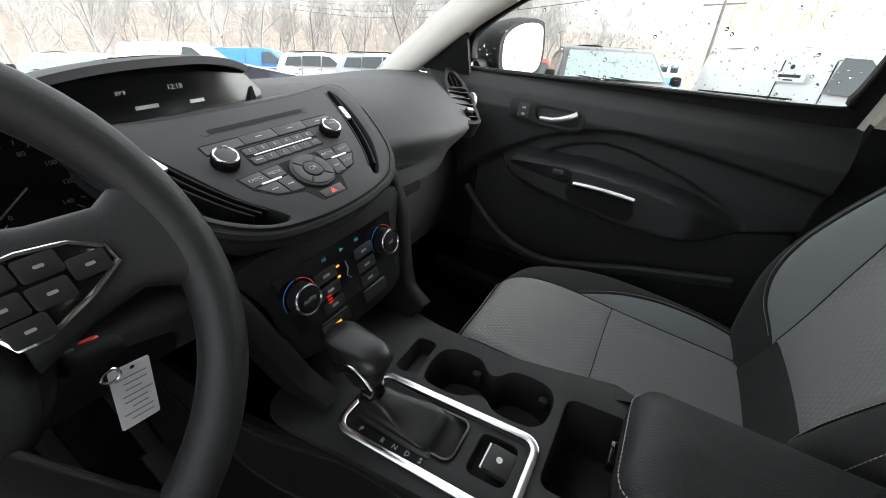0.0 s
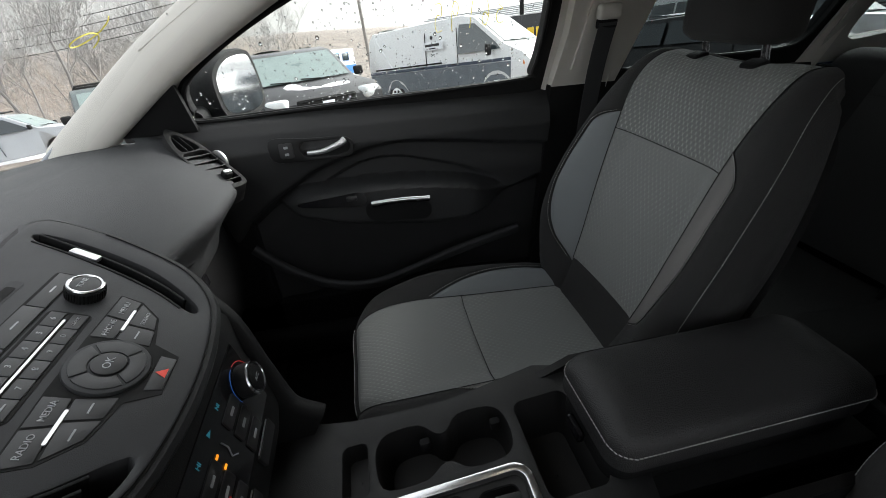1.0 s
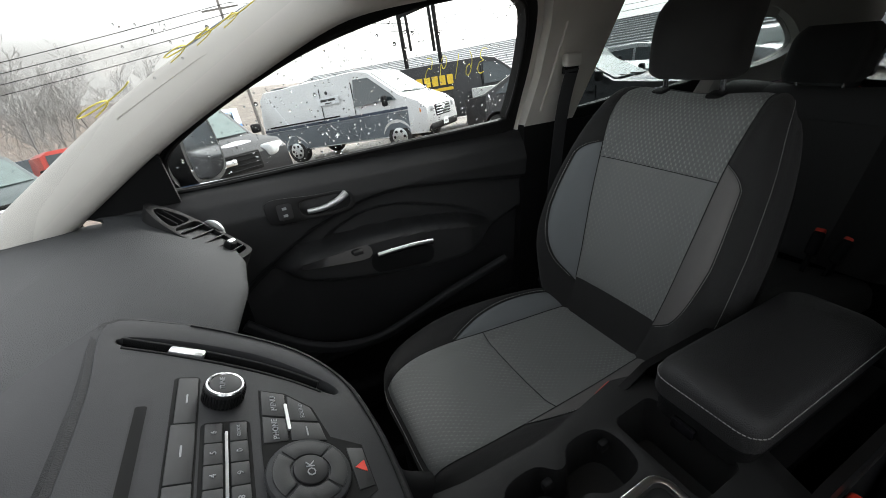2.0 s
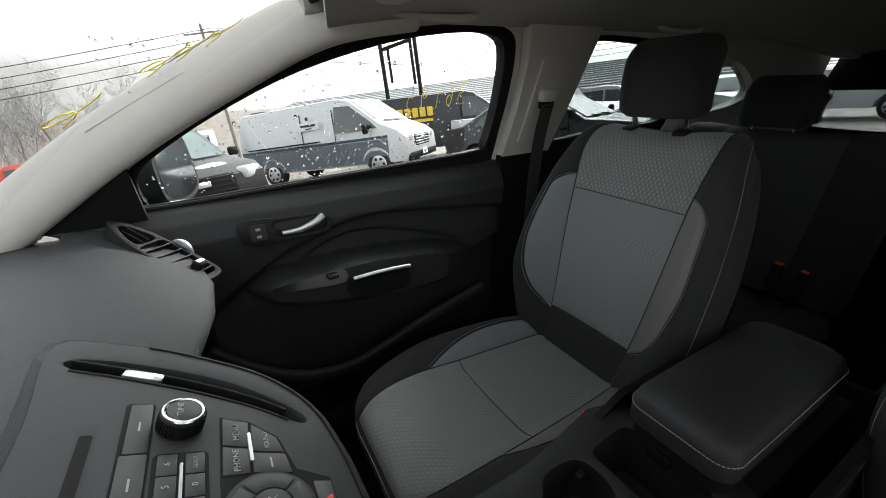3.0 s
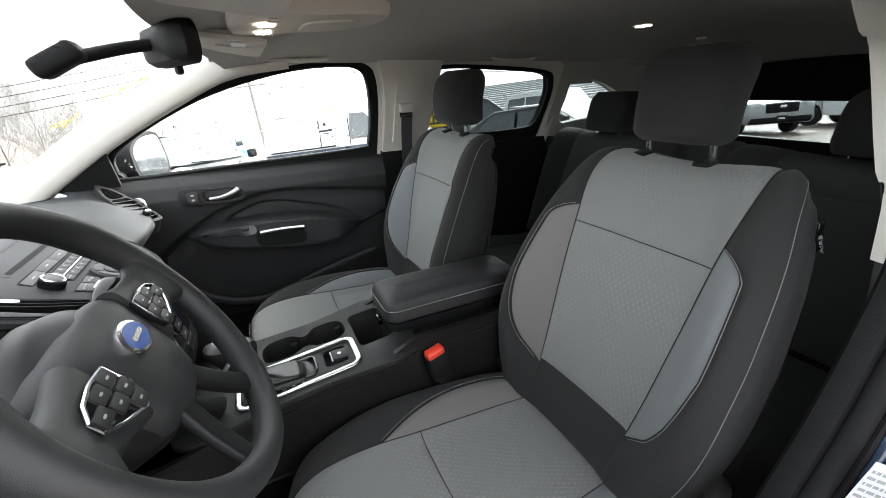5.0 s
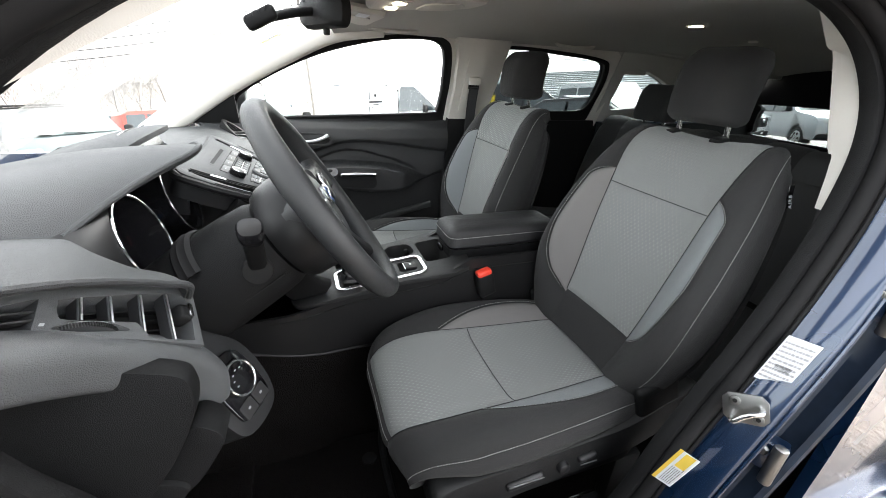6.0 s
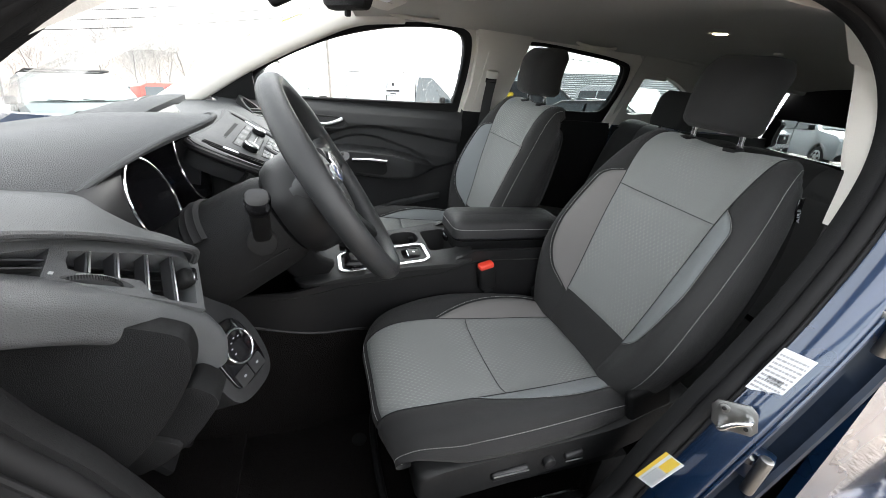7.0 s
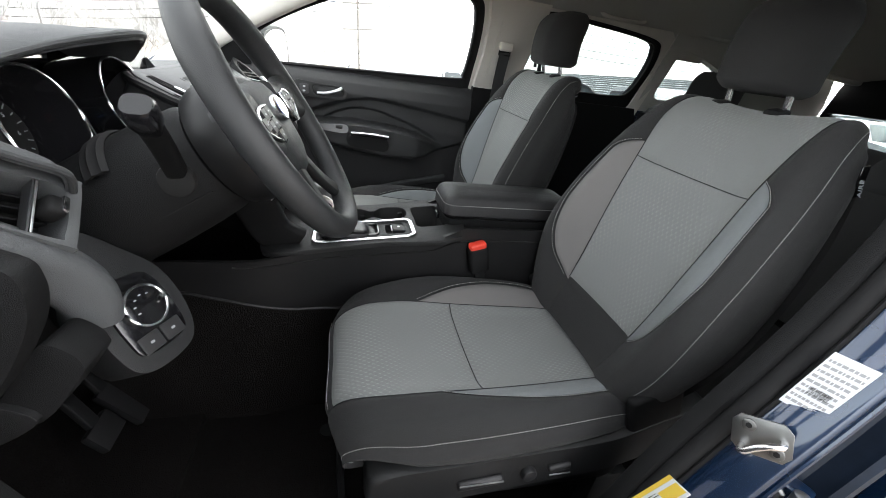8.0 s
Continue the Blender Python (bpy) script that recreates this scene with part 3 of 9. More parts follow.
def firewall(u, v):
    x = (2 * u - 1) * 0.74
    a = smooth_path([(0, 0.98, 0.362), (0, 1.22, 0.38), (0, 1.36, 0.55), (0, 1.42, 0.85), (0, 1.55, 1.06)], 5)
    k = v * (len(a) - 1)
    i = min(int(k), len(a) - 2)
    p = a[i].lerp(a[i + 1], k - i)
    return (x, p.y, p.z)


solid("wall_front", thick(grid(firewall, 6, 20), 0.03), carpet_m, "black carpeted toe board and bulkhead", "bulkhead", kind="structure")
# sills
for sign in (1, -1):
    path = smooth_path([(sign * 0.755, 1.05, 0.47), (sign * 0.76, 0.6, 0.455), (sign * 0.76, 0.1, 0.455), (sign * 0.755, -0.7, 0.46)], 5)
    solid("sill", sweep(path, rrect(0.12, 0.11, 0.03), up=(0, 0, 1)), plastic_m, "black scuffed sill trim", "sill", kind="structure")
    solid("rocker_panel", sweep([(sign * 0.845, 1.15, 0.42), (sign * 0.845, -0.9, 0.42)], rrect(0.10, 0.16, 0.03), up=(0, 0, 1)), blue_m, "blue rocker panel under the doors", "body panel", kind="structure")

# kick panels close the footwells at both sides
for sign in (1, -1):
    bm = box_bm(0.03, 0.66, 0.72, 0.008, 1, pose(0.750, 1.27, 0.70)) if sign == 1 else box_bm(0.03, 0.55, 0.56, 0.008, 1, pose(-0.738, 1.29, 0.64))
    solid("kick_panel", bm, plastic_m, "black kick panel at the side of the footwell", "side trim", kind="structure")
solid("door_foot", box_bm(0.05, 1.10, 0.30, 0.01, 1, pose(0.760, 0.60, 0.475)), plastic_m, "black lower edge of the front passenger door", "door trim", kind="structure")

# driver's door opening: jamb, seals, striker, labels
OPEN = [(-0.665, 0.62, 1.522), (-0.652, 0.40, 1.518), (-0.648, 0.15, 1.508), (-0.662, 0.030, 1.462), (-0.684, -0.020, 1.392), (-0.704, -0.026, 1.310), (-0.714, -0.006, 1.21), (-0.718, 0.028, 1.11), (-0.72, 0.062, 1.03), (-0.72, 0.100, 0.95), (-0.72, 0.148, 0.86), (-0.72, 0.195, 0.765), (-0.72, 0.235, 0.665), (-0.72, 0.300, 0.575), (-0.72, 0.43, 0.515), (-0.72, 0.63, 0.500), (-0.72, 0.84, 0.515), (-0.72, 0.935, 0.62), (-0.72, 0.955, 0.80), (-0.725, 1.005, 0.95), (-0.732, 1.055, 1.06), (-0.740, 1.095, 1.215), (-0.725, 0.985, 1.350), (-0.70, 0.83, 1.455)]
opening = smooth_path(OPEN, 8, True)
jamb = thing("door_opening", "blue painted door opening with black rubber seals", "door opening")
jamb["kind"] = "structure"
CEN = Vector((-0.72, 0.50, 1.0))


def outward(p, d, dx):
    r = Vector((0, p.y - CEN.y, p.z - CEN.z)).normalized()
    return Vector((p.x - dx, p.y + r.y * d, p.z + r.z * d))


part("seal", sweep([outward(p, 0.002, 0.010) for p in opening], circle(0.0125, 12), up=(1, 0, 0), closed=True), rubber_m, jamb, "black rubber door seal")
part("trim_lip", sweep([outward(p, -0.004, -0.014) for p in opening], circle(0.012, 8, 0.016), up=(1, 0, 0), closed=True), plastic_m, jamb)
rings = []
for p in opening:
    rings.append([outward(p, a, b) for a, b in ((0.016, -0.01), (0.012, 0.016), (0.005, 0.028), (0.003, 0.038), (0.008, 0.058), (0.014, 0.076), (0.019, 0.083), (0.026, 0.086), (0.038, 0.084), (0.060, 0.075), (0.060, -0.01))])
rings.append(rings[0])
def run_of(keep):
    """The jamb's rings along one stretch of the opening."""
    n = len(opening)
    return [rings[k % n] for k in keep]


dark = [k for k, p in enumerate(opening) if p.y > 0.66 and p.z < 1.36]
first, last = dark[0], dark[-1]
part("front_jamb", loft(run_of(range(first, last + 1)), True, False), rubber_m, jamb, "black rubber-covered front edge of the opening")
part("jamb", loft(run_of(range(last, first + len(opening) + 1)), True, False), blue_m, jamb, "deep blue painted jamb")
rings = []
for p in opening:
    k = (1 - 0.85 * smoothstep(1.12, 1.38, p.z)) * (1 - 0.85 * smoothstep(0.45, 0.70, p.y))
    rings.append([outward(p, 0.061 + a * k, b) for a, b in ((0.0, 0.060), (0.030, 0.064), (0.040, 0.076), (0.040, 0.096), (0.036, 0.104), (0.040, 0.112), (0.048, 0.114), (0.054, 0.104), (0.054, 0.060))])
rings.append(rings[0])
bm = loft(rings, True, False)
bmesh.ops.remove_doubles(bm, verts=bm.verts, dist=1e-6)
part("outer_flange", bm, dirty_blue_m, jamb, "dirty blue outer edge of the body")
part("jamb_lip", sweep([outward(p, 0.026, 0.087) for p in opening], circle(0.0040, 8), up=(1, 0, 0), closed=True), blue_m, jamb)
part("outer_seal", sweep([outward(p, 0.006, 0.026) for p in opening], circle(0.0045, 8), up=(1, 0, 0), closed=True), rubber_m, jamb)

# ---- the car's outside: bonnet, wings, nose, wheels, tail ----
for sign in (1, -1):
    solid("front_wing", skin(2.36, 1.135, 0.40, 1.02, sign, 0.03), blue_m, "blue front wing", "body panel", kind="structure")
    rise = 0.0 if sign == 1 else 0.045
    solid("screen_pillar", sweep(smooth_path([(sign * 0.80, 1.40, 1.05), (sign * 0.775, 1.22, 1.18 + 0.4 * rise), (sign * 0.735, 1.00, 1.325 + rise), (sign * 0.70, 0.82, 1.435 + rise), (sign * 0.675, 0.60, 1.53 + rise)], 5), rrect(0.045, 0.055, 0.015), up=(0, 0, 1)), blue_m if sign == 1 else rubber_m, "outer face of the windscreen pillar", "body panel", kind="structure")


def bonnet(u, v):
    x = (2 * u - 1) * 0.80
    y = 1.60 + 0.80 * v
    z = 1.035 - 0.10 * v - 0.10 * v ** 4 - 0.045 * abs(2 * u - 1) ** 3
    return (x, y - 0.12 * abs(2 * u - 1) ** 2 * (1 - v) - 0.10 * abs(2 * u - 1) ** 3 * v, z)


solid("bonnet", thick(grid(bonnet, 24, 16), 0.006), blue_m, "deep blue metallic bonnet", "bonnet", kind="structure")
nose = thing("nose", "blue bumper with a dark grille and clear headlamps", "car nose")
nose["kind"] = "structure"
rings = []
for z, out, w in ((0.28, 2.28, 0.70), (0.34, 2.42, 0.78), (0.50, 2.47, 0.82), (0.66, 2.46, 0.82), (0.80, 2.42, 0.80), (0.88, 2.36, 0.77)):
    rings.append([(x * w, out - 0.28 * abs(x) ** 2.6, z) for x in [k / 10 for k in range(-10, 11)]] + [(w * 0.9, 1.95, z), (-w * 0.9, 1.95, z)])
part("bumper", loft(rings), blue_m, nose)
part("grille", plate_bm(rounded([(-0.50, 0.10), (0.50, 0.10), (0.46, -0.10), (0.0, -0.13), (-0.46, -0.10)], 3), 0.04, (), pose(0, 2.46, 0.56, 90, 0, 180)), hole_m, nose)
for k in range(4):
    part("grille_bar", box_bm(0.86, 0.02, 0.018, 0.006, 1, pose(0, 2.478, 0.49 + 0.045 * k)), chrome_m, nose)
for g in (-1, 1):
    part("headlamp", box_bm(0.34, 0.20, 0.13, 0.05, 3, pose(g * 0.60, 2.30, 0.80, 0, 0, -g * 28)), mat("clear_lamp_cover", (0.5, 0.52, 0.53), 0.1) if g < 0 else MATS["clear_lamp_cover"], nose)
tail = thing("tail", "blue tailgate and bumper with red lamps", "car tail")
tail["kind"] = "structure"
part("gate", thick(grid(lambda u, v: ((2 * u - 1) * 0.76, -1.93 + 0.05 * abs(2 * u - 1) ** 2 + 0.05 * v, 0.62 + 0.46 * v), 10, 6), 0.01), blue_m, tail)
part("bumper", sweep(smooth_path([(-0.86, -1.70, 0.50), (-0.80, -1.92, 0.50), (0.0, -2.0, 0.50), (0.80, -1.92, 0.50), (0.86, -1.70, 0.50)], 6), rrect(0.26, 0.10, 0.04), up=(0, 1, 0)), plastic_m, tail)
for g in (-1, 1):
    part("lamp", box_bm(0.22, 0.14, 0.20, 0.05, 3, pose(g * 0.74, -1.86, 0.98)), red_m, tail)
    for y0 in (1.74, -0.98):
        w = thing("road_wheel", "alloy wheel with a black tyre under the car", "wheel", "road wheels", Matrix.Translation((g * 0.80, y0, 0.345)))
        part("tyre", cyl_bm(0.345, 0.225, 44, 0.04, pose(0, 0, 0, 0, 90)), rubber_m, w)
        rim = part("rim", cyl_bm(0.225, 0.03, 36, 0.01, pose(g * 0.105, 0, 0, 0, 90)), silver_m, w)
        for k in range(5):
            a = radians(72 * k)
            part("spoke_gap", cyl_bm(0.045, 0.01, 14, 0, pose(g * 0.122, 0.14 * math.cos(a), 0.14 * math.sin(a), 0, 90)), hole_m, rim)
        arc = [(g * 0.898, y0 + 0.385 * math.cos(radians(a)), 0.36 + 0.385 * math.sin(radians(a))) for a in range(-10, 191, 10)]
        solid("arch_lip", sweep(arc, rrect(0.05, 0.03, 0.01), up=(1, 0, 0)), plastic_m, "black plastic wheel arch lip", "arch trim", kind="structure")

# ---- front seats ----


class Shell:
    """A padded seat surface: a centre line in (y, z), half widths, bolster heights and depths by its length v."""

    def __init__(self, line, half, bolster, depth, upright=False, bow=0.0):
        self.pts = smooth_path([(0, y, z) for y, z in line], 8)
        self.len = [0.0]
        for a, b in zip(self.pts, self.pts[1:]):
            self.len.append(self.len[-1] + (b - a).length)
        self.total = self.len[-1]
        self.half, self.bolster, self.depth, self.upright, self.bow = half, bolster, depth, upright, bow

    def centre(self, v):
        s = v * self.total
        k = 0
        while k < len(self.len) - 2 and self.len[k + 1] < s:
            k += 1
        f = (s - self.len[k]) / (self.len[k + 1] - self.len[k])
        p = self.pts[k].lerp(self.pts[k + 1], f)
        a, b = self.pts[max(0, k - 1)], self.pts[min(len(self.pts) - 1, k + 2)]
        t = (b - a).normalized()
        return p, Vector((0, -t.z, t.y)) * (1 if self.upright else -1)

    def at(self, s, v, lift=0.0):
        """s from -1 to 1 goes across, from side seam to side seam."""
        c, n = self.centre(v)
        X, H, D = curve_table(self.half, v), curve_table(self.bolster, v), curve_table(self.depth, v)
        g, a = (1 if s >= 0 else -1), abs(s)
        tuck = 0.0
        roll = min(0.048, 0.5 * D)
        if a < 0.7:
            x = a / 0.7 * 0.86 * X
            h = H * smoothstep(0.42 * X, 0.84 * X, x) - 0.006 * (1 - min(1, x / (0.5 * X)) ** 2)
            nx = 0.0
        elif a < 0.86:
            th = (a - 0.7) / 0.16 * math.pi / 2
            x = 0.86 * X + 0.14 * X * math.sin(th)
            h = H - roll * (1 - math.cos(th))
            nx = math.sin(th)
        else:
            f = (a - 0.86) / 0.14
            x = X + 0.006 * math.sin(math.pi * min(1.0, 1.6 * f))
            tuck = f ** 2.4 * min(1.0, D / 0.05)
            h = (H - roll) * (1 - f) - D * f
            nx = 1.0
        if self.upright and a >= 0.7:
            n = n.lerp(Vector((0, 0, 1)), smoothstep(0.60, 0.74, v)).normalized()
        back = self.bow * smoothstep(0.40, 0.86, v) * (min(x, X) / 0.235) ** 3
        x -= (0.045 if self.upright else 0.022) * tuck
        if self.upright:
            back += 0.030 * tuck * smoothstep(0.60, 0.80, v)
        return c + Vector((g * (x + nx * lift), -back, 0)) + n * (h + lift * (1 - nx))

    def s_of(self, x, v):
        return 0.7 * min(0.99, x / (0.86 * curve_table(self.half, v)))


def panel(shell, lo, hi, v0, v1, nu, nv, tuck=0.004):
    """One sewn panel between two seams lo(v) and hi(v), pulled in at its edges."""
    def f(u, w):
        v = v0 + (v1 - v0) * w
        a, b = lo(v), hi(v)
        s = a + (b - a) * u
        X = curve_table(shell.half, v)
        du = min(u, 1 - u) * abs(b - a) * X * 1.2
        dv = min(w, 1 - w) * (v1 - v0) * shell.total
        d = min(du, dv)
        return shell.at(s, v, -tuck * math.exp(-(d / 0.007) ** 2))

    def uvf(u, w):
        v = v0 + (v1 - v0) * w
        a, b = lo(v), hi(v)
        return ((a + (b - a) * u) * 0.30, v * shell.total)
    return grid(f, nu, nv, uvf)


def stitch(shell, sfun, v0, v1, n=40, lift=0.0008, r=0.0011):
    return dashes([shell.at(sfun(v0 + (v1 - v0) * k / n), v0 + (v1 - v0) * k / n, lift) for k in range(n + 1)], 0.0005)


BACK = Shell([(0.190, 0.725), (0.165, 0.79), (0.140, 0.88), (0.115, 0.98), (0.090, 1.07), (0.062, 1.165), (0.037, 1.230), (0.004, 1.265), (-0.046, 1.274)],
             [(0, 0.195), (0.12, 0.228), (0.28, 0.250), (0.46, 0.250), (0.60, 0.240), (0.72, 0.226), (0.82, 0.208), (0.92, 0.188), (1.0, 0.165)],
             [(0, 0.020), (0.12, 0.045), (0.30, 0.068), (0.50, 0.060), (0.70, 0.038), (0.85, 0.016), (1.0, 0.0)],
             [(0, 0.09), (0.5, 0.10), (0.85, 0.085), (1.0, 0.05)])
CUSH = Shell([(0.110, 0.728), (0.20, 0.736), (0.32, 0.737), (0.45, 0.742), (0.56, 0.750), (0.640, 0.752), (0.690, 0.741), (0.717, 0.716), (0.724, 0.690), (0.714, 0.664), (0.690, 0.648), (0.650, 0.642)],
             [(0, 0.195), (0.2, 0.222), (0.45, 0.238), (0.60, 0.236), (0.70, 0.228), (0.78, 0.214), (0.86, 0.196), (0.93, 0.182), (1.0, 0.170)],
             [(0, 0.012), (0.2, 0.036), (0.45, 0.038), (0.60, 0.024), (0.70, 0.009), (0.82, 0.0), (1, 0.0)],
             [(0, 0.080), (0.3, 0.088), (0.55, 0.096), (0.66, 0.096), (0.74, 0.078), (0.80, 0.055), (0.86, 0.032), (0.92, 0.016), (1.0, 0.004)], True, 0.062)


def front_seat(name, label, at, outboard, powered, stretch=1.0, recline=0.0, rise=0.0):
    """outboard: the sign of x towards the door; recline: degrees by which the backrest leans further back."""
    seat = thing(name, label, "car seat", "front seats", at)
    zero = Matrix.Diagonal((stretch, 1, 1, 1)) @ Matrix.Translation((0, 0, -0.36))

    lean = Matrix.Translation((0, 0.15, 0.74 + rise)) @ pose(0, 0, 0, recline) @ Matrix.Translation((0, -0.15, -0.74))
    upper = []

    def add(pname, bm, material, parent=seat, lab=""):
        if parent in upper:
            bm.transform(lean)
        bm.transform(zero)
        return part(pname, bm, material, parent, lab)

    # backrest
    back = new("backrest")
    back.parent = seat
    upper.append(back)
    xi = lambda v: BACK.s_of(curve_table([(0, 0.105), (0.2, 0.118), (0.5, 0.134), (0.68, 0.141), (0.85, 0.150), (1, 0.138)], v), v)
    xb = lambda v: xi(v) if not 0.15 < v < 0.720 else BACK.s_of(min(0.96 * 0.86 * curve_table(BACK.half, v), curve_table([(0, 0.105), (0.2, 0.118), (0.5, 0.134), (0.68, 0.141), (0.85, 0.150), (1, 0.138)], v) + curve_table([(0.15, 0.0), (0.175, 0.020), (0.22, 0.048), (0.30, 0.068), (0.42, 0.076), (0.54, 0.073), (0.62, 0.064), (0.67, 0.048), (0.70, 0.026), (0.720, 0.0)], v)), v)
    vs = 0.665
    add("lower_insert", panel(BACK, lambda v: -xi(v), xi, 0.165, vs, 36, 60), grey_cloth, back, "grey honeycomb cloth")
    # only the passenger's upper insert gets the paler, stronger honeycomb lines
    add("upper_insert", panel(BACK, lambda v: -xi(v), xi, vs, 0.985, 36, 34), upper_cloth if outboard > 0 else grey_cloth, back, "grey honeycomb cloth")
    add("lower_band", panel(BACK, lambda v: -xi(v), xi, 0.0, 0.165, 24, 10), dark_cloth, back)
    add("top_band", panel(BACK, lambda v: -xi(v), xi, 0.985, 1.0, 24, 3), dark_cloth, back)
    for g in (-1, 1):
        # the inward side insert is warmer and darker than the door-side one
        clo = inward_side_cloth if g == -outboard else side_cloth
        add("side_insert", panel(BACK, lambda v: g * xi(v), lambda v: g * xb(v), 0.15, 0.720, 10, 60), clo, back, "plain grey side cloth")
        add("side_cover", panel(BACK, lambda v: g * xb(v), lambda v: g * 1.0, 0.0, 1.0, 26, 60), dark_cloth, back, "charcoal cloth side")
        add("stitching", stitch(BACK, lambda v: g * (xb(v) + 0.011), 0.16, 0.716, 90), stitch_m, back)
        add("outline_seam", tube([BACK.at(g * (xb(0.15 + 0.57 * k / 80) + 0.002), 0.15 + 0.57 * k / 80, -0.0020) for k in range(81)], 0.0014, 6), seam_m, back)
        add("side_stitching", stitch(BACK, lambda v: g * 0.80, 0.04, 0.97, 60), stitch_m, back)
    add("cross_seam", tube([BACK.at(xi(vs) * (2 * k / 30 - 1), vs, -0.0030) for k in range(31)], 0.0009, 5), seam_m, back)
    for g in (-1, 1):
        add("side_seam", tube([BACK.at(g * xi(0.165 + 0.815 * k / 50), 0.165 + 0.815 * k / 50, -0.0030) for k in range(51)], 0.0010, 5), seam_m, back)

    def rear(u, w):
        v = w
        c, n = BACK.centre(v)
        X, D = curve_table(BACK.half, v), curve_table(BACK.depth, v)
        x = (2 * u - 1) * X * 0.94
        return c + Vector((x, 0, 0)) - n * (D + 0.02 * math.sin(math.pi * u))
    add("back_panel", grid(rear, 12, 30), dark_cloth, back)

    # cushion
    cush = new("cushion")
    cush.parent = seat
    ci = lambda v: CUSH.s_of(curve_table([(0, 0.112), (0.25, 0.126), (0.45, 0.134), (0.60, 0.139), (0.72, 0.136), (0.83, 0.120), (0.90, 0.112)], v), v)
    cb = lambda v: ci(v) if not 0.02 < v < 0.56 else CUSH.s_of(min(0.97 * 0.86 * curve_table(CUSH.half, v), curve_table([(0, 0.112), (0.25, 0.126), (0.45, 0.134), (0.63, 0.138), (0.76, 0.134), (0.90, 0.116)], v) + curve_table([(0.02, 0.0), (0.04, 0.022), (0.09, 0.044), (0.18, 0.056), (0.30, 0.056), (0.41, 0.042), (0.50, 0.020), (0.56, 0.0)], v)), v)
    vm, vf = 0.445, 0.83
    add("rear_insert", panel(CUSH, lambda v: -ci(v), ci, 0.0, vm, 36, 36), grey_cloth, cush, "grey honeycomb cloth")
    add("front_insert", panel(CUSH, lambda v: -ci(v), ci, vm, vf, 36, 44), grey_cloth, cush, "grey honeycomb cloth")
    add("front_band", panel(CUSH, lambda v: -ci(v), ci, vf, 1.0, 24, 16), dark_cloth, cush)
    add("front_stitching", dashes([CUSH.at(ci(vf) * (2 * k / 30 - 1), vf + 0.012, 0.001) for k in range(31)]), stitch_m, cush)
    for g in (-1, 1):
        clo = inward_side_cloth if g == -outboard else side_cloth
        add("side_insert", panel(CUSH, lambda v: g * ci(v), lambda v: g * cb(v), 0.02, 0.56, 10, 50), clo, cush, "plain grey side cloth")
        add("side_cover", panel(CUSH, lambda v: g * cb(v), lambda v: g * 1.0, 0.0, 1.0, 26, 60), dark_cloth, cush, "charcoal cloth side")
        add("stitching", stitch(CUSH, lambda v: g * (cb(v) + 0.011), 0.03, 0.555, 80), stitch_m, cush)
        add("outline_seam", tube([CUSH.at(g * (cb(0.02 + 0.54 * k / 80) + 0.002), 0.02 + 0.54 * k / 80, -0.0020) for k in range(81)], 0.0014, 6), seam_m, cush)
        add("side_stitching", stitch(CUSH, lambda v: g * 0.815, 0.03, 0.93, 60), stitch_m, cush)

    add("cross_seam", tube([CUSH.at(ci(vm) * (2 * k / 30 - 1), vm, -0.0030) for k in range(31)], 0.0009, 5), seam_m, cush)
    for g in (-1, 1):
        add("side_seam", tube([CUSH.at(g * ci(vf * k / 50), vf * k / 50, -0.0030) for k in range(51)], 0.0010, 5), seam_m, cush)

    # head restraint
    hx = 0.030 if powered else 0.018
    head = new("headrest")
    head.parent = seat
    upper.append(head)
    rings = []
    for k in range(15):
        f = (0, 0.02, 0.05, 0.10, 0.2, 0.32, 0.45, 0.58, 0.70, 0.79, 0.87, 0.93, 0.97, 0.992, 1.0)[k]
        z = 1.296 + 0.158 * f
        y = -0.022 - 0.016 * f + 0.012 * math.sin(math.pi * f)
        e = 1 - 0.30 * (1 - math.sqrt(1 - max(0.0, (f - 0.72) / 0.28) ** 2)) - 0.16 * max(0.0, 1 - f / 0.10) ** 2
        w, d = (0.172 if powered else 0.190) * (0.95 + 0.05 * f) * e, 0.122 * (1 - 2.2 * (1 - e))
        ring = []
        for q, t in rrect(w, d, 0.048 * e * min(1.0, d / 0.10), 6):
            ring.append((q, y + t - 0.030 * (q / 0.13) ** 2 * (1 if t > 0 else 0.5), z))
        rings.append(ring)
    add("pad", loft([[(q + hx, t, z) for q, t, z in r] for r in rings]), dark_cloth, head, "charcoal cloth head restraint pad")
    for g in (-1, 1):
        pts = []
        for k in range(15):
            r = rings[k]
            best = max((p for p in r if p[0] * g > 0.05), key=lambda p: p[1] - 0.25 * abs(abs(p[0]) - 0.082))
            side = 0.058
            near = min((p for p in r if p[0] * g > 0 and p[1] > (r[0][1] + r[len(r) // 2][1]) / 2 - 1), key=lambda p: abs(abs(p[0]) - side) - 4 * p[1])
            pts.append((hx + g * min(side, abs(near[0])), max(p[1] for p in r) - 0.030 * (side / 0.13) ** 2 + 0.0012, best[2]))
        add("stitching", dashes(pts[1:14]), stitch_m, head)
        add("post", cyl_bm(0.006, 0.085, 16, 0, pose(hx + g * 0.062, -0.026, 1.290, -14)), chrome_m, head, "chrome head restraint post")
        add("post_sleeve", box_bm(0.032, 0.03, 0.014, 0.006, 2, pose(hx + g * 0.062, -0.014, 1.266, -14)), plastic_m, head)

    # base, side valance, rails
    add("base", box_bm(0.44, 0.44, 0.10, 0.03, 2, pose(0, 0.36, 0.60)), plastic_m)
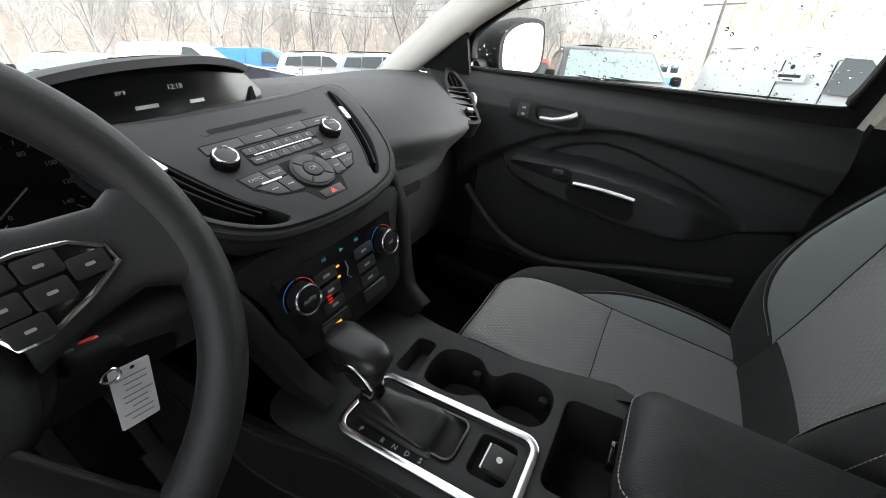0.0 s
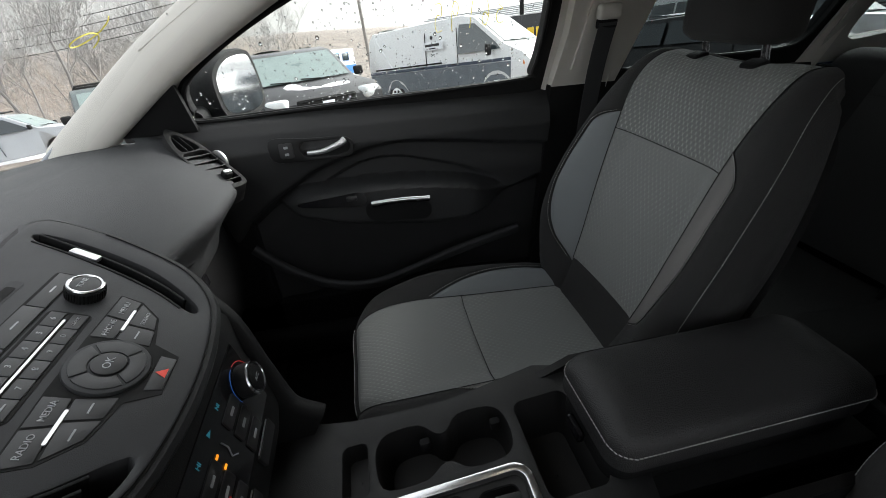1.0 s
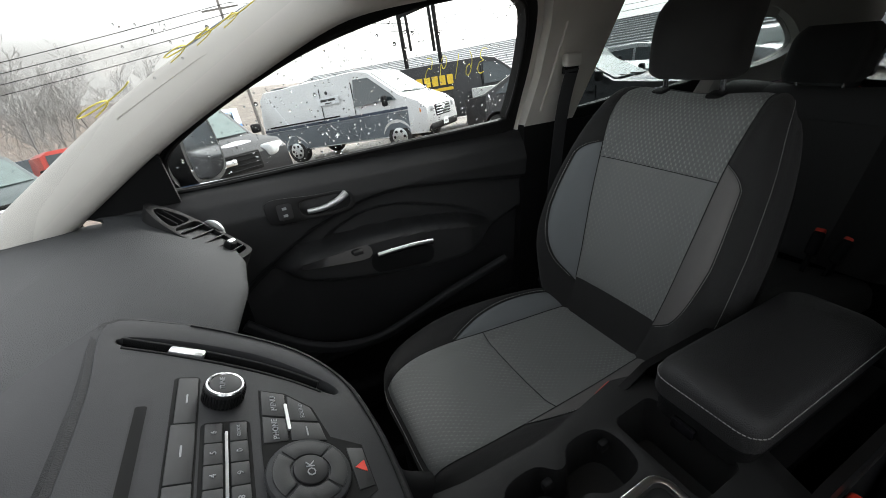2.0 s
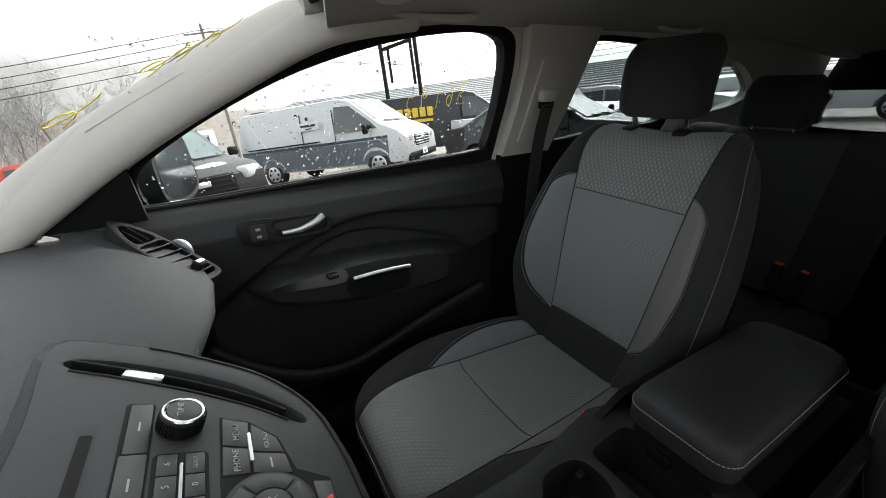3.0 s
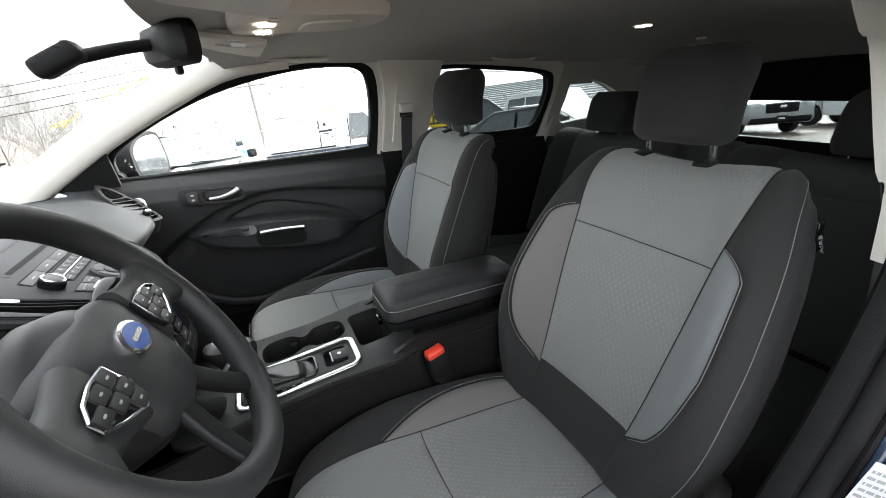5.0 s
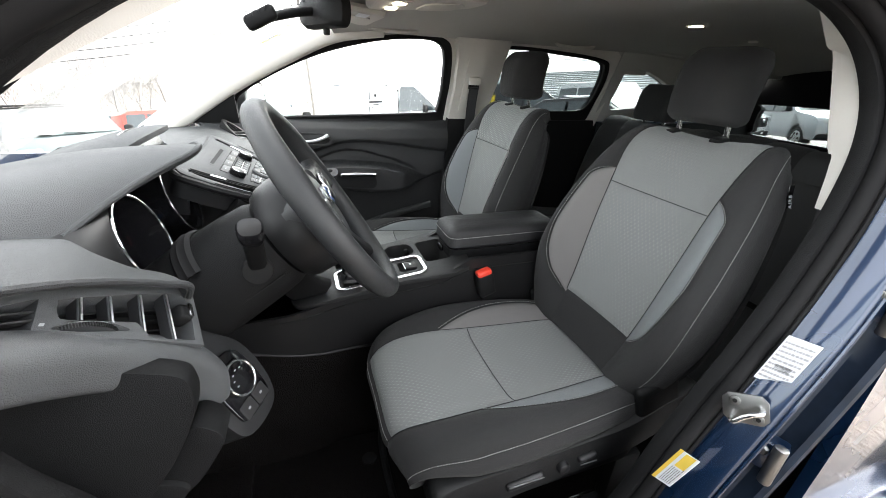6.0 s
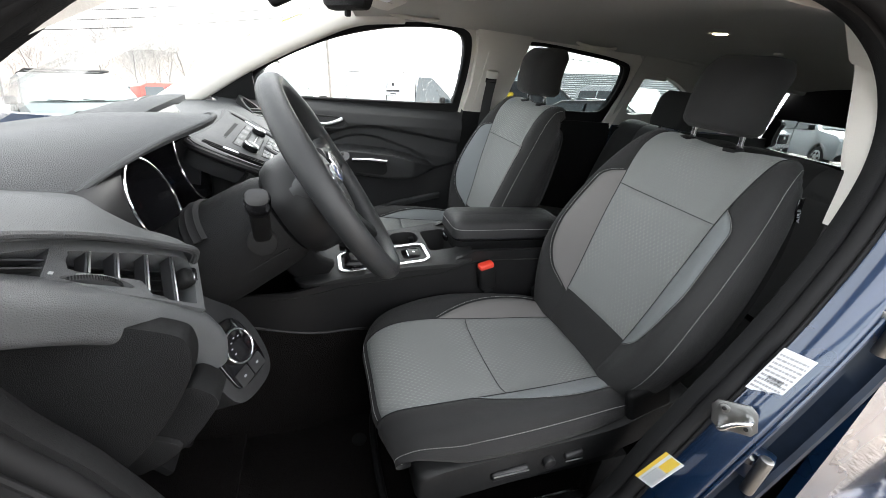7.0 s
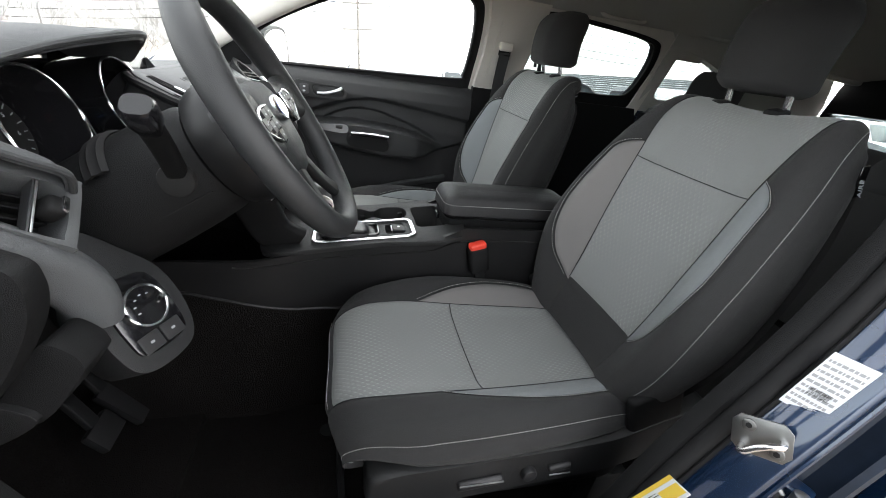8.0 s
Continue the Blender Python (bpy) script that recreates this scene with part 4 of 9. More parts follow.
    prof = [(q.y, q.z) for q in smooth_path([(0, 0.640, 0.585), (0, 0.652, 0.640), (0, 0.628, 0.668), (0, 0.50, 0.678), (0, 0.34, 0.688), (0, 0.20, 0.700), (0, 0.10, 0.740), (0, 0.02, 0.760), (0, -0.02, 0.70), (0, 0.10, 0.640), (0, 0.20, 0.605), (0, 0.36, 0.592), (0, 0.56, 0.572)], 4, True)]
    o = outboard
    rr = [[(o * x, y, z) for y, z in prof] for x in (0.170, 0.214)]
    rr.append([(o * 0.224, 0.34 + (y - 0.34) * 0.985, 0.65 + (z - 0.65) * 0.96) for y, z in prof])
    rr.append([(o * 0.228, 0.34 + (y - 0.34) * 0.96, 0.65 + (z - 0.65) * 0.90) for y, z in prof])
    val = add("valance", loft(rr), console_m, seat, "black plastic seat valance")
    if powered:
        add("seat_switch", box_bm(0.016, 0.085, 0.020, 0.008, 3, pose(o * 0.231, 0.455, 0.630, -6)), button_m, val)
        add("recline_switch", cyl_bm(0.014, 0.020, 20, 0.004, pose(o * 0.231, 0.365, 0.638, 0, 90)), button_m, val)
        add("lumbar_switch", box_bm(0.014, 0.045, 0.016, 0.006, 3, pose(o * 0.231, 0.305, 0.645, -8)), button_m, val)
        for yy, w in ((0.455, 0.080), (0.305, 0.042)):
            add("switch_line", box_bm(0.0016, w, 0.0025, 0, 1, pose(o * 0.2396, yy, 0.636)), silver_m, val)
    for g in (-1, 1):
        rail = add("rail", box_bm(0.045, 0.62, 0.035, 0.006, 2, pose(g * 0.19, 0.34, 0.378)), gloss_m, seat, "black seat rail")
        add("rail_lip", box_bm(0.018, 0.60, 0.012, 0.003, 1, pose(g * 0.19, 0.34, 0.400)), plastic_m, rail)
        add("leg", box_bm(0.04, 0.08, 0.16, 0.01, 2, pose(g * 0.19, 0.58, 0.475)), plastic_m)
        add("leg", box_bm(0.04, 0.08, 0.16, 0.01, 2, pose(g * 0.19, 0.14, 0.475)), plastic_m)
        add("rail_bolt", cyl_bm(0.011, 0.012, 6, 0.002, pose(g * 0.19, 0.62, 0.406)), steel_m, rail)
    add("frame_bar", tube(smooth_path([(-0.2, 0.66, 0.43), (-0.1, 0.685, 0.42), (0.1, 0.685, 0.42), (0.2, 0.66, 0.43)], 5), 0.010, 8), plastic_m)
    # recliner arm between cushion and backrest
    for g in (-1, 1):
        add("hinge_cover", box_bm(0.022, 0.11, 0.14, 0.02, 3, pose(g * 0.215, 0.125, 0.735, -20)), plastic_m)
    # airbag tag on the door side of the backrest
    p = BACK.at(outboard * 0.88, 0.80)
    tag = add("airbag_tag", box_bm(0.003, 0.014, 0.048, 0.001, 1, Matrix.Translation(p) @ pose(outboard * 0.002, -0.01, 0, -20)), gloss_m, back, "black cloth tag with grey lettering")
    text_ob("lettering", "AIRBAG", 0.0125, dim_print_m, zero @ lean @ Matrix.Translation(p) @ pose(outboard * 0.0042, -0.01, 0, 70, 0, 90 * outboard) @ pose(0, 0, 0, 0, 0, 90), tag)
    return seat


front_seat("driver_seat", "grey and charcoal cloth driver's seat with power switches", Matrix.Translation((-0.385, -0.040, 0.36)), -1, True, 1.0, 4.0, 0.016)
front_seat("passenger_seat", "grey and charcoal cloth front passenger seat", Matrix.Translation((0.335, 0.0, 0.36)), 1, False)

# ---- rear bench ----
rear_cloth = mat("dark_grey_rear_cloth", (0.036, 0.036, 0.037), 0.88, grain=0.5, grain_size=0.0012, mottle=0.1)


def rear_seat(cx, half_w, label):
    seat = thing("rear_bench_seat", label, "car seat", "rear bench", Matrix.Translation((cx, 0, 0.36)))
    zero = Matrix.Translation((0, 0, -0.36))
    line = [(-0.60, 0.72), (-0.64, 0.84), (-0.685, 0.98), (-0.725, 1.10), (-0.755, 1.175), (-0.80, 1.20), (-0.85, 1.195)]
    w = half_w
    sh = Shell(line, [(0, w), (0.85, w), (1, w * 0.93)], [(0, 0.02), (0.5, 0.03), (0.85, 0.015), (1, 0)], [(0, 0.12), (1, 0.05)])
    cs = Shell([(-0.62, 0.70), (-0.50, 0.705), (-0.35, 0.72), (-0.22, 0.725), (-0.165, 0.70), (-0.155, 0.64), (-0.165, 0.56)], [(0, w), (1, w)], [(0, 0.01), (0.5, 0.015), (1, 0.0)], [(0, 0.1), (1, 0.1)], True)

    def add(pname, bm, material, parent=seat, lab=""):
        bm.transform(zero)
        return part(pname, bm, material, parent, lab)
    k = 0.44
    vs = 0.70
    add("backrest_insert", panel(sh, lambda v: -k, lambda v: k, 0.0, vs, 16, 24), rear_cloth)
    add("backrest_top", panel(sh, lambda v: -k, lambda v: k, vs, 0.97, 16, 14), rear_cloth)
    for g in (-1, 1):
        add("backrest_side", panel(sh, lambda v: g * k, lambda v: g, 0, 1, 16, 30), dark_cloth)
        add("cushion_side", panel(cs, lambda v: g * k, lambda v: g, 0, 1, 16, 24), dark_cloth)
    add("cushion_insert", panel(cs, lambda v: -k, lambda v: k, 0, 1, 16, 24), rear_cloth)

    def rear(u, v):
        c, n = sh.centre(v)
        return c + Vector(((2 * u - 1) * w, 0, 0)) - n * 0.11
    add("back_panel", grid(rear, 6, 10), carpet_m)
    return seat


rear_seat(0.40, 0.32, "grey and charcoal cloth rear seat behind the passenger")
rear_seat(-0.40, 0.32, "grey and charcoal cloth rear seat behind the driver")


def rear_headrest(x, small=False):
    ob = thing("rear_headrest", "charcoal cloth head restraint on the rear bench", "headrest", "rear headrests", Matrix.Translation((x, -0.80, 1.19)))
    rings = []
    h = 0.10 if small else 0.155
    for k in range(11):
        f = k / 10
        e = 1 - 0.25 * max(0.0, (f - 0.6) / 0.4) ** 3 - 0.12 * max(0.0, 1 - f / 0.15)
        rings.append([(q, t - 0.03 * f, 0.02 + h * f) for q, t in rrect(0.205 * e, 0.115 * e, 0.035 * e, 5)])
    part("pad", loft(rings), dark_cloth, ob)
    for g in (-1, 1):
        part("post", cyl_bm(0.006, 0.06, 12, 0, pose(g * 0.06, 0, 0.01)), chrome_m, ob)
    return ob


rear_headrest(0.44)
rear_headrest(-0.42)
rear_headrest(0.0, True).location.z = 1.085
solid("parcel_shelf", box_bm(1.30, 0.60, 0.02, 0.008, 2, pose(0, -1.35, 0.92)), carpet_m, "black load space floor cover", "load cover")


def buckle(name, label, at):
    b = thing(name, label, "seat belt buckle", "belt buckles", at)
    part("stalk", box_bm(0.012, 0.03, 0.14, 0.005, 2, pose(0, 0, 0.0)), plastic_m, b)
    part("housing", box_bm(0.030, 0.052, 0.075, 0.009, 3, pose(0, 0, 0.085)), plastic_m, b)
    part("release_button", box_bm(0.026, 0.044, 0.022, 0.006, 3, pose(0, 0, 0.122)), red_m, b, "red release button")
    return b


buckle("belt_buckle", "red-topped black belt buckle beside the driver's seat", pose(-0.167, 0.295, 0.746, -14, 0, 4))
buckle("belt_buckle", "red-topped black belt buckle beside the passenger seat", pose(0.125, 0.335, 0.690, -20, 8, 0))
buckle("belt_buckle", "red-topped black rear belt buckle", pose(0.240, -0.575, 0.700, 30, 0, 10))
buckle("belt_buckle", "red-topped black rear belt buckle", pose(0.185, -0.570, 0.700, 30, 0, -8))

# ---- dashboard ----
LIP_Y = [(-0.74, 1.12), (-0.70, 1.10), (-0.62, 1.06), (-0.50, 1.02), (-0.30, 0.975), (-0.16, 0.94), (0.0, 0.90), (0.18, 0.93), (0.30, 0.925), (0.45, 0.905), (0.58, 0.905), (0.65, 0.93), (0.72, 1.01), (0.75, 1.06)]
LIP_Z = [(-0.74, 1.165), (-0.70, 1.150), (-0.62, 1.085), (-0.52, 1.055), (-0.16, 1.06), (0.0, 1.06), (0.18, 1.09), (0.30, 1.085), (0.45, 1.070), (0.58, 1.065), (0.65, 1.085), (0.72, 1.125), (0.75, 1.13)]
TOP_Z = [(-0.74, 1.165), (-0.60, 1.175), (-0.37, 1.185), (-0.15, 1.175), (0.0, 1.165), (0.2, 1.165), (0.35, 1.155), (0.55, 1.145), (0.75, 1.135)]


def dash_section(x):
    ly, lz, tz = lerp_table(LIP_Y, x), lerp_table(LIP_Z, x), lerp_table(TOP_Z, x)
    notch = smoothstep(-0.60, -0.555, x) * (1 - smoothstep(-0.145, -0.10, x))
    a = (1.13, tz)
    b = (ly + 0.10, tz * 0.45 + lz * 0.55 + 0.02)
    c = (ly + 0.02, lz + 0.012)
    if notch > 0:
        b = (b[0] * (1 - notch) + 1.10 * notch, b[1] * (1 - notch) + 1.03 * notch)
        c = (c[0] * (1 - notch) + (ly + 0.03) * notch, c[1] * (1 - notch) + 0.985 * notch)
        lz = lz * (1 - notch) + 0.975 * notch
    line = [(1.62, 1.03), (1.50, 1.085), (1.30, tz - 0.012), (1.18, tz), a, b, c, (ly, lz - 0.008), (ly + 0.008, lz - 0.03), (ly + 0.055, lz - 0.085), (ly + 0.075, lz - 0.13), (ly + 0.10, 0.90), (ly + 0.15, 0.86), (1.18, 0.84), (1.34, 0.84), (1.55, 0.92)]
    return [(x, p.y, p.z) for p in smooth_path([(0, y, z) for y, z in line], 3, True)]


xs = [-0.735 + 1.485 * k / 110 for k in range(111)]
dash = thing("dashboard", "black grained plastic dashboard with a soft sloping top", "dashboard")
part("body", loft([dash_section(x) for x in xs]), dash_m, dash)

# brow over the instruments: a lip that rises to a tip, and the slope behind it
LIP = smooth_path([(-0.515, 1.046, 1.188), (-0.470, 1.010, 1.214), (-0.420, 0.975, 1.234), (-0.360, 0.940, 1.248), (-0.300, 0.935, 1.250), (-0.235, 0.960, 1.240), (-0.160, 1.010, 1.205)], 6)


def along(path, u):
    k = min(int(u * (len(path) - 1)), len(path) - 2)
    return path[k].lerp(path[k + 1], u * (len(path) - 1) - k)


def brow(u, v):
    side = 1 - smoothstep(0.0, 0.55, u)
    back = Vector((-0.13 * side, 0.30 - 0.02 * side, 0.030 * side - 0.035 * (1 - side)))
    return along(LIP, u) + back * v + Vector((0, 0, 0.010)) * math.sin(math.pi * v)


part("instrument_brow", thick(grid(brow, 36, 16), 0.008), dash_m, dash, "grained hood over the instruments")
part("brow_lip", tube(LIP, 0.0045, 8), dash_m, dash, "rounded lip of the hood")
RIDGE = smooth_path([(-0.758, 1.120, 1.222), (-0.748, 1.040, 1.232), (-0.730, 1.004, 1.231), (-0.700, 0.990, 1.219), (-0.655, 0.977, 1.197), (-0.610, 0.961, 1.171), (-0.575, 0.943, 1.147), (-0.548, 0.926, 1.126), (-0.530, 0.935, 1.100)], 6)
FOOT = smooth_path([brow(0, 0.85), brow(0, 0.62), brow(0, 0.38), brow(0, 0.16), (-0.515, 1.046, 1.186), (-0.502, 1.044, 1.166), (-0.492, 1.030, 1.137), (-0.486, 1.000, 1.118), (-0.490, 0.968, 1.100)], 6)


def brow_skirt(u, v):
    a, b = along(RIDGE, u), along(FOOT, u)
    return a.lerp(b, v) + Vector((-0.003, -0.005, 0.010)) * math.sin(math.pi * v)


part("brow_skirt", thick(grid(brow_skirt, 40, 14), 0.006), dash_m, dash, "grained slope from the hood down to the vent")
part("ridge", tube(RIDGE, 0.004, 8), dash_m, dash, "rounded ridge above the vent")

# instrument cluster
cl = thing("instrument_cluster", "black instrument cluster with two chrome-edged dials", "instrument cluster")
face = pose(-0.328, 1.035, 1.132, 90 - 18)
part("back_plate", plate_bm(rounded([(-0.20, -0.09), (0.17, -0.09), (0.18, 0.05), (0.10, 0.075), (-0.12, 0.075), (-0.20, 0.05)], 4), 0.01, (), face @ pose(0, 0, -0.04)), gloss_m, cl)
part("lower_face", grid(lambda u, v: (-0.490 + 0.34 * u, 1.050 - 0.095 * v, 1.085 - 0.075 * v - 0.010 * math.sin(math.pi * v)), 10, 8), plastic_m, cl, "dark slope under the dials")
for gx, first in ((-0.105, math.pi), (0.105, 0.0)):
    dial = part("dial", cyl_bm(0.056, 0.006, 40, 0.001, face @ pose(gx, 0.0, -0.022)), hole_m, cl, "black dial face")
    turn = [2 * math.pi * k / 48 for k in range(49)]
    part("bezel", loft([[face @ Vector((gx + r * math.cos(a), r * math.sin(a), h)) for r, h in ((0.056, -0.022), (0.0655, 0.040), (0.0685, 0.041), (0.074, -0.035))] for a in turn]), gloss_m, dial)
    part("chrome_rim", tube([face @ Vector((gx + 0.067 * math.cos(a), 0.067 * math.sin(a), 0.0415)) for a in turn[:-1]], 0.0019, 6, True), chrome_m, dial, "thin chrome rim")
    for k in range(21):
        a = radians(225 - 270 * k / 20)
        L = 0.008 if k % 2 == 0 else 0.005
        part("tick", box_bm(L, 0.0011, 0.0008, 0, 1, face @ pose(gx + 0.048 * math.cos(a), 0.048 * math.sin(a), -0.0182, 0, 0, math.degrees(a))), dim_print_m, dial)
    for k, t in enumerate(("0", "20", "40", "60", "80", "100", "120", "140") if gx > 0 else ("0", "1", "2", "3", "4", "5", "6", "7")):
        a = radians(225 - 270 * k / 7)
        text_ob("numeral", t, 0.0075, dim_print_m, face @ pose(gx + 0.036 * math.cos(a), 0.036 * math.sin(a), -0.0182), dial)
    a = radians(215)
    part("needle", box_bm(0.042, 0.0018, 0.002, 0.0005, 1, face @ pose(gx + 0.021 * math.cos(a), 0.021 * math.sin(a), -0.015, 0, 0, 215)), red_m if gx < 0 else dim_print_m, dial)
rings = []
for k in range(31):
    a = radians(70 + 215 * k / 30)
    c, s = math.cos(a), math.sin(a)
    rings.append([face @ Vector(p) for p in ((-0.105 + 0.0690 * c, 0.0690 * s, 0.040), (-0.112 + 0.074 * c, 0.070 * s, 0.036), (-0.135 + 0.088 * c, 0.072 * s, 0.014), (-0.150 + 0.098 * c, 0.074 * s, -0.025))])
part("pod_shroud", loft(rings, False, False), smooth_m, cl, "smooth conical shroud round the dial")
screen = part("screen", plate_bm(rrect(0.064, 0.052, 0.007), 0.003, (), face @ pose(0, -0.020, 0.002)), gloss_m, cl, "small information screen")
part("screen_rim", sweep([face @ Vector((a, -0.020 + b, 0.0036)) for a, b in rrect(0.067, 0.055, 0.009)], circle(0.0011, 5), closed=True), silver_m, screen)
part("screen_icon", plate_bm([(-0.020, -0.006), (0.004, -0.003), (0.008, 0.001), (-0.016, 0.000)], 0.0008, (), face @ pose(-0.006, -0.022, 0.0052)), blue_light_m, screen, "lit blue bar")
part("screen_icon", plate_bm([(-0.012, -0.001), (0.008, 0.0), (0.008, 0.002), (-0.012, 0.001)], 0.0008, (), face @ pose(-0.006, -0.014, 0.0052)), cyan_light_m, screen)

# central display hood and screen
ch = thing("centre_display", "black display under a curved hood on the dashboard", "display")


def hood(u, v):
    x = -0.160 + 0.32 * u
    f = x / 0.160
    z = 1.244 - 0.030 * abs(f) ** 2.4
    y = 1.045 + 0.05 * f * f + 0.20 * v
    return (x - 0.050, y, z - 0.055 * v ** 1.8)


part("hood", thick(grid(hood, 26, 10), 0.010), dash_m, ch, "grained curved hood")
bm = plate_bm(rounded([(-0.150, -0.040), (0.150, -0.040), (0.156, 0.008), (0.12, 0.030), (0.06, 0.044), (0.0, 0.048), (-0.06, 0.044), (-0.12, 0.030), (-0.156, 0.008)], 4), 0.006, (), pose(-0.050, 1.098, 1.192, 76))
part("screen", bm, gloss_m, ch, "dark glossy screen")
for x, t, s in ((-0.015, "12:18", 0.010), (-0.085, "89°F", 0.007)):
    text_ob("readout", t, s, white_m, pose(x, 1.0965, 1.198, 76) @ pose(0, 0, 0.0012), ch)
for x, z, w in ((-0.060, 1.166, 0.030), (0.010, 1.164, 0.022)):
    part("readout_bar", box_bm(w, 0.0008, 0.005, 0, 1, pose(x, 1.096 - (1.180 - z) * 0.25, z + 0.012, -14)), dim_print_m, ch)
for g in (-1, 1):
    part("cheek", loft([[(-0.050 + g * (0.143 + a), 1.06 + b, 1.150), (-0.050 + g * (0.157 + a * 0.5), 1.09 + b, 1.184), (-0.050 + g * (0.15 + a), 1.20, 1.170), (-0.050 + g * (0.145 + a), 1.20, 1.14)] for a, b in ((0.0, 0.0), (0.02, 0.03))]), dash_m, ch)

# radio panel: a shield-shaped, sloping plate
PL = Matrix.Translation((0.014, 0.905, 1.136)) @ Matrix(((1, 0, 0, 0), (0, 0.894, -0.447, 0), (0, 0.447, 0.894, 0), (0, 0, 0, 1)))
radio = thing("radio_panel", "charcoal radio panel with knobs, keys and side vents", "car radio")
outline = rounded([(-0.198, 0.112), (-0.10, 0.106), (0.0, 0.104), (0.10, 0.106), (0.198, 0.112), (0.205, 0.06), (0.188, 0.0), (0.160, -0.055), (0.115, -0.092), (0.06, -0.106), (0.0, -0.110), (-0.06, -0.106), (-0.115, -0.092), (-0.160, -0.055), (-0.188, 0.0), (-0.205, 0.06)], 4)
vent_r = rounded([(0.164, 0.094), (0.177, 0.090), (0.170, 0.040), (0.146, -0.025), (0.104, -0.078), (0.088, -0.080), (0.112, -0.040), (0.138, 0.020)], 4)
vent_l = rounded([(-0.080, -0.086), (-0.100, -0.088), (-0.130, -0.070), (-0.160, -0.035), (-0.176, 0.02), (-0.184, 0.07), (-0.178, 0.090), (-0.166, 0.092), (-0.140, 0.030), (-0.112, -0.038)], 4)
part("plate", plate_bm(outline, 0.05, [vent_r, vent_l], PL, 0.003), plate_m, radio)
part("rim", sweep([PL @ Vector((a * 1.012, b * 1.012 - 0.0002, -0.010)) for a, b in outline], circle(0.008, 8), closed=True), soft_m, radio, "soft rolled edge")
part("rim_line", sweep([PL @ Vector((a * 0.985, b * 0.985, 0.0005)) for a, b in outline if b < 0.05], circle(0.0010, 5)), plastic_m, radio)
ledge = [[(0.012 + x, 1.000, 1.176 + 0.008 * (x / 0.2) ** 2), (0.012 + x * 0.98, 1.014, 1.180 + 0.008 * (x / 0.2) ** 2), (0.012 + x * 0.92, 1.07, 1.168), (0.012 + x * 0.85, 1.13, 1.140), (0.012 + x * 0.85, 1.13, 1.08), (0.012 + x, 1.000, 1.08)] for x in [-0.195 + 0.039 * k for k in range(11)]]
part("display_ledge", loft(ledge), plate_m, radio, "sloping ledge under the display")
for vent in (vent_r, vent_l):
    g = 1 if vent is vent_r else -1
    v = part("side_vent", plate_bm([(a * 1.0, b) for a, b in vent], 0.004, (), PL @ pose(0, 0, -0.044)), hole_m, radio, "narrow side air vent")
    for k in ((-1, 1) if g > 0 else (-0.4, 1.0, 2.4)):
        pth = [PL @ Vector((g * (lerp_table([(-0.07, 0.105), (-0.025, 0.135), (0.04, 0.160), (0.10, 0.176)], w) - 0.008 + k * 0.007), w, -0.010)) for w in (-0.068, -0.04, 0.0, 0.05, 0.095)]
        part("slat", sweep(smooth_path(pth, 5), rrect(0.003, 0.022, 0.001), up=PL.to_3x3() @ Vector((0, 0, 1))), plastic_m, v)
    part("vent_tab", box_bm(0.010, 0.030, 0.006, 0.002, 2, PL @ pose(g * 0.154, 0.045, -0.001, 0, 0, -14 * g)), silver_m, v, "silver vent tab")
for g in (-1, 1):
    kx = g * 0.089
    knob = part("knob", cyl_bm(0.0152, 0.013, 48, 0.002, PL @ pose(kx, 0.016, 0.007)), soft_m, radio, "black ribbed knob")
    part("knob_ring", sweep([PL @ Vector((kx + 0.0135 * math.cos(a), 0.016 + 0.0135 * math.sin(a), 0.0138)) for a in [2 * math.pi * k / 40 for k in range(40)]], circle(0.0016, 6), closed=True), chrome_m, knob, "chrome ring")
    part("knob_cap", cyl_bm(0.0120, 0.003, 32, 0.001, PL @ pose(kx, 0.016, 0.0135)), radio_key_m, knob)
    if g > 0:
        text_ob("lettering", "TUNE", 0.0058, dim_print_m, PL @ pose(kx, 0.0185, 0.0152), knob)
    for k in range(36):
        a = 2 * math.pi * k / 36
        part("rib", box_bm(0.0016, 0.0016, 0.010, 0, 1, PL @ pose(kx + 0.0155 * math.cos(a), 0.016 + 0.0155 * math.sin(a), 0.006, 0, 0, math.degrees(a))), plastic_m, knob)
part("disc_slot", plate_bm(rrect(0.155, 0.0075, 0.002), 0.002, (), PL @ pose(0.005, 0.0705, 0.0008)), hole_m, radio)
part("disc_slot_lip", plate_bm(rrect(0.175, 0.011, 0.004), 0.001, (), PL @ pose(0.005, 0.0705, 0.0004)), plate_m, radio)


def key(pts, lab="", parent=radio, h=0.0016, textsize=0.0065, mark=True, name="key"):
    ob = part(name, plate_bm(pts, 0.004, (), PL @ pose(0, 0, h), 0.0007), radio_key_m, parent)
    cx, cy = sum(p[0] for p in pts) / len(pts), sum(p[1] for p in pts) / len(pts)
    if lab:
        text_ob("lettering", lab, textsize, dim_print_m, PL @ pose(cx, cy, h + 0.0002), ob)
    elif mark:
        part("mark", plate_bm(rrect(0.010, 0.0013, 0.0004), 0.0006, (), PL @ pose(cx, cy, h + 0.0005)), dim_print_m, ob)
    return ob


def rect(x0, y0, x1, y1):
    return [(x0, y0), (x1, y0), (x1, y1), (x0, y1)]


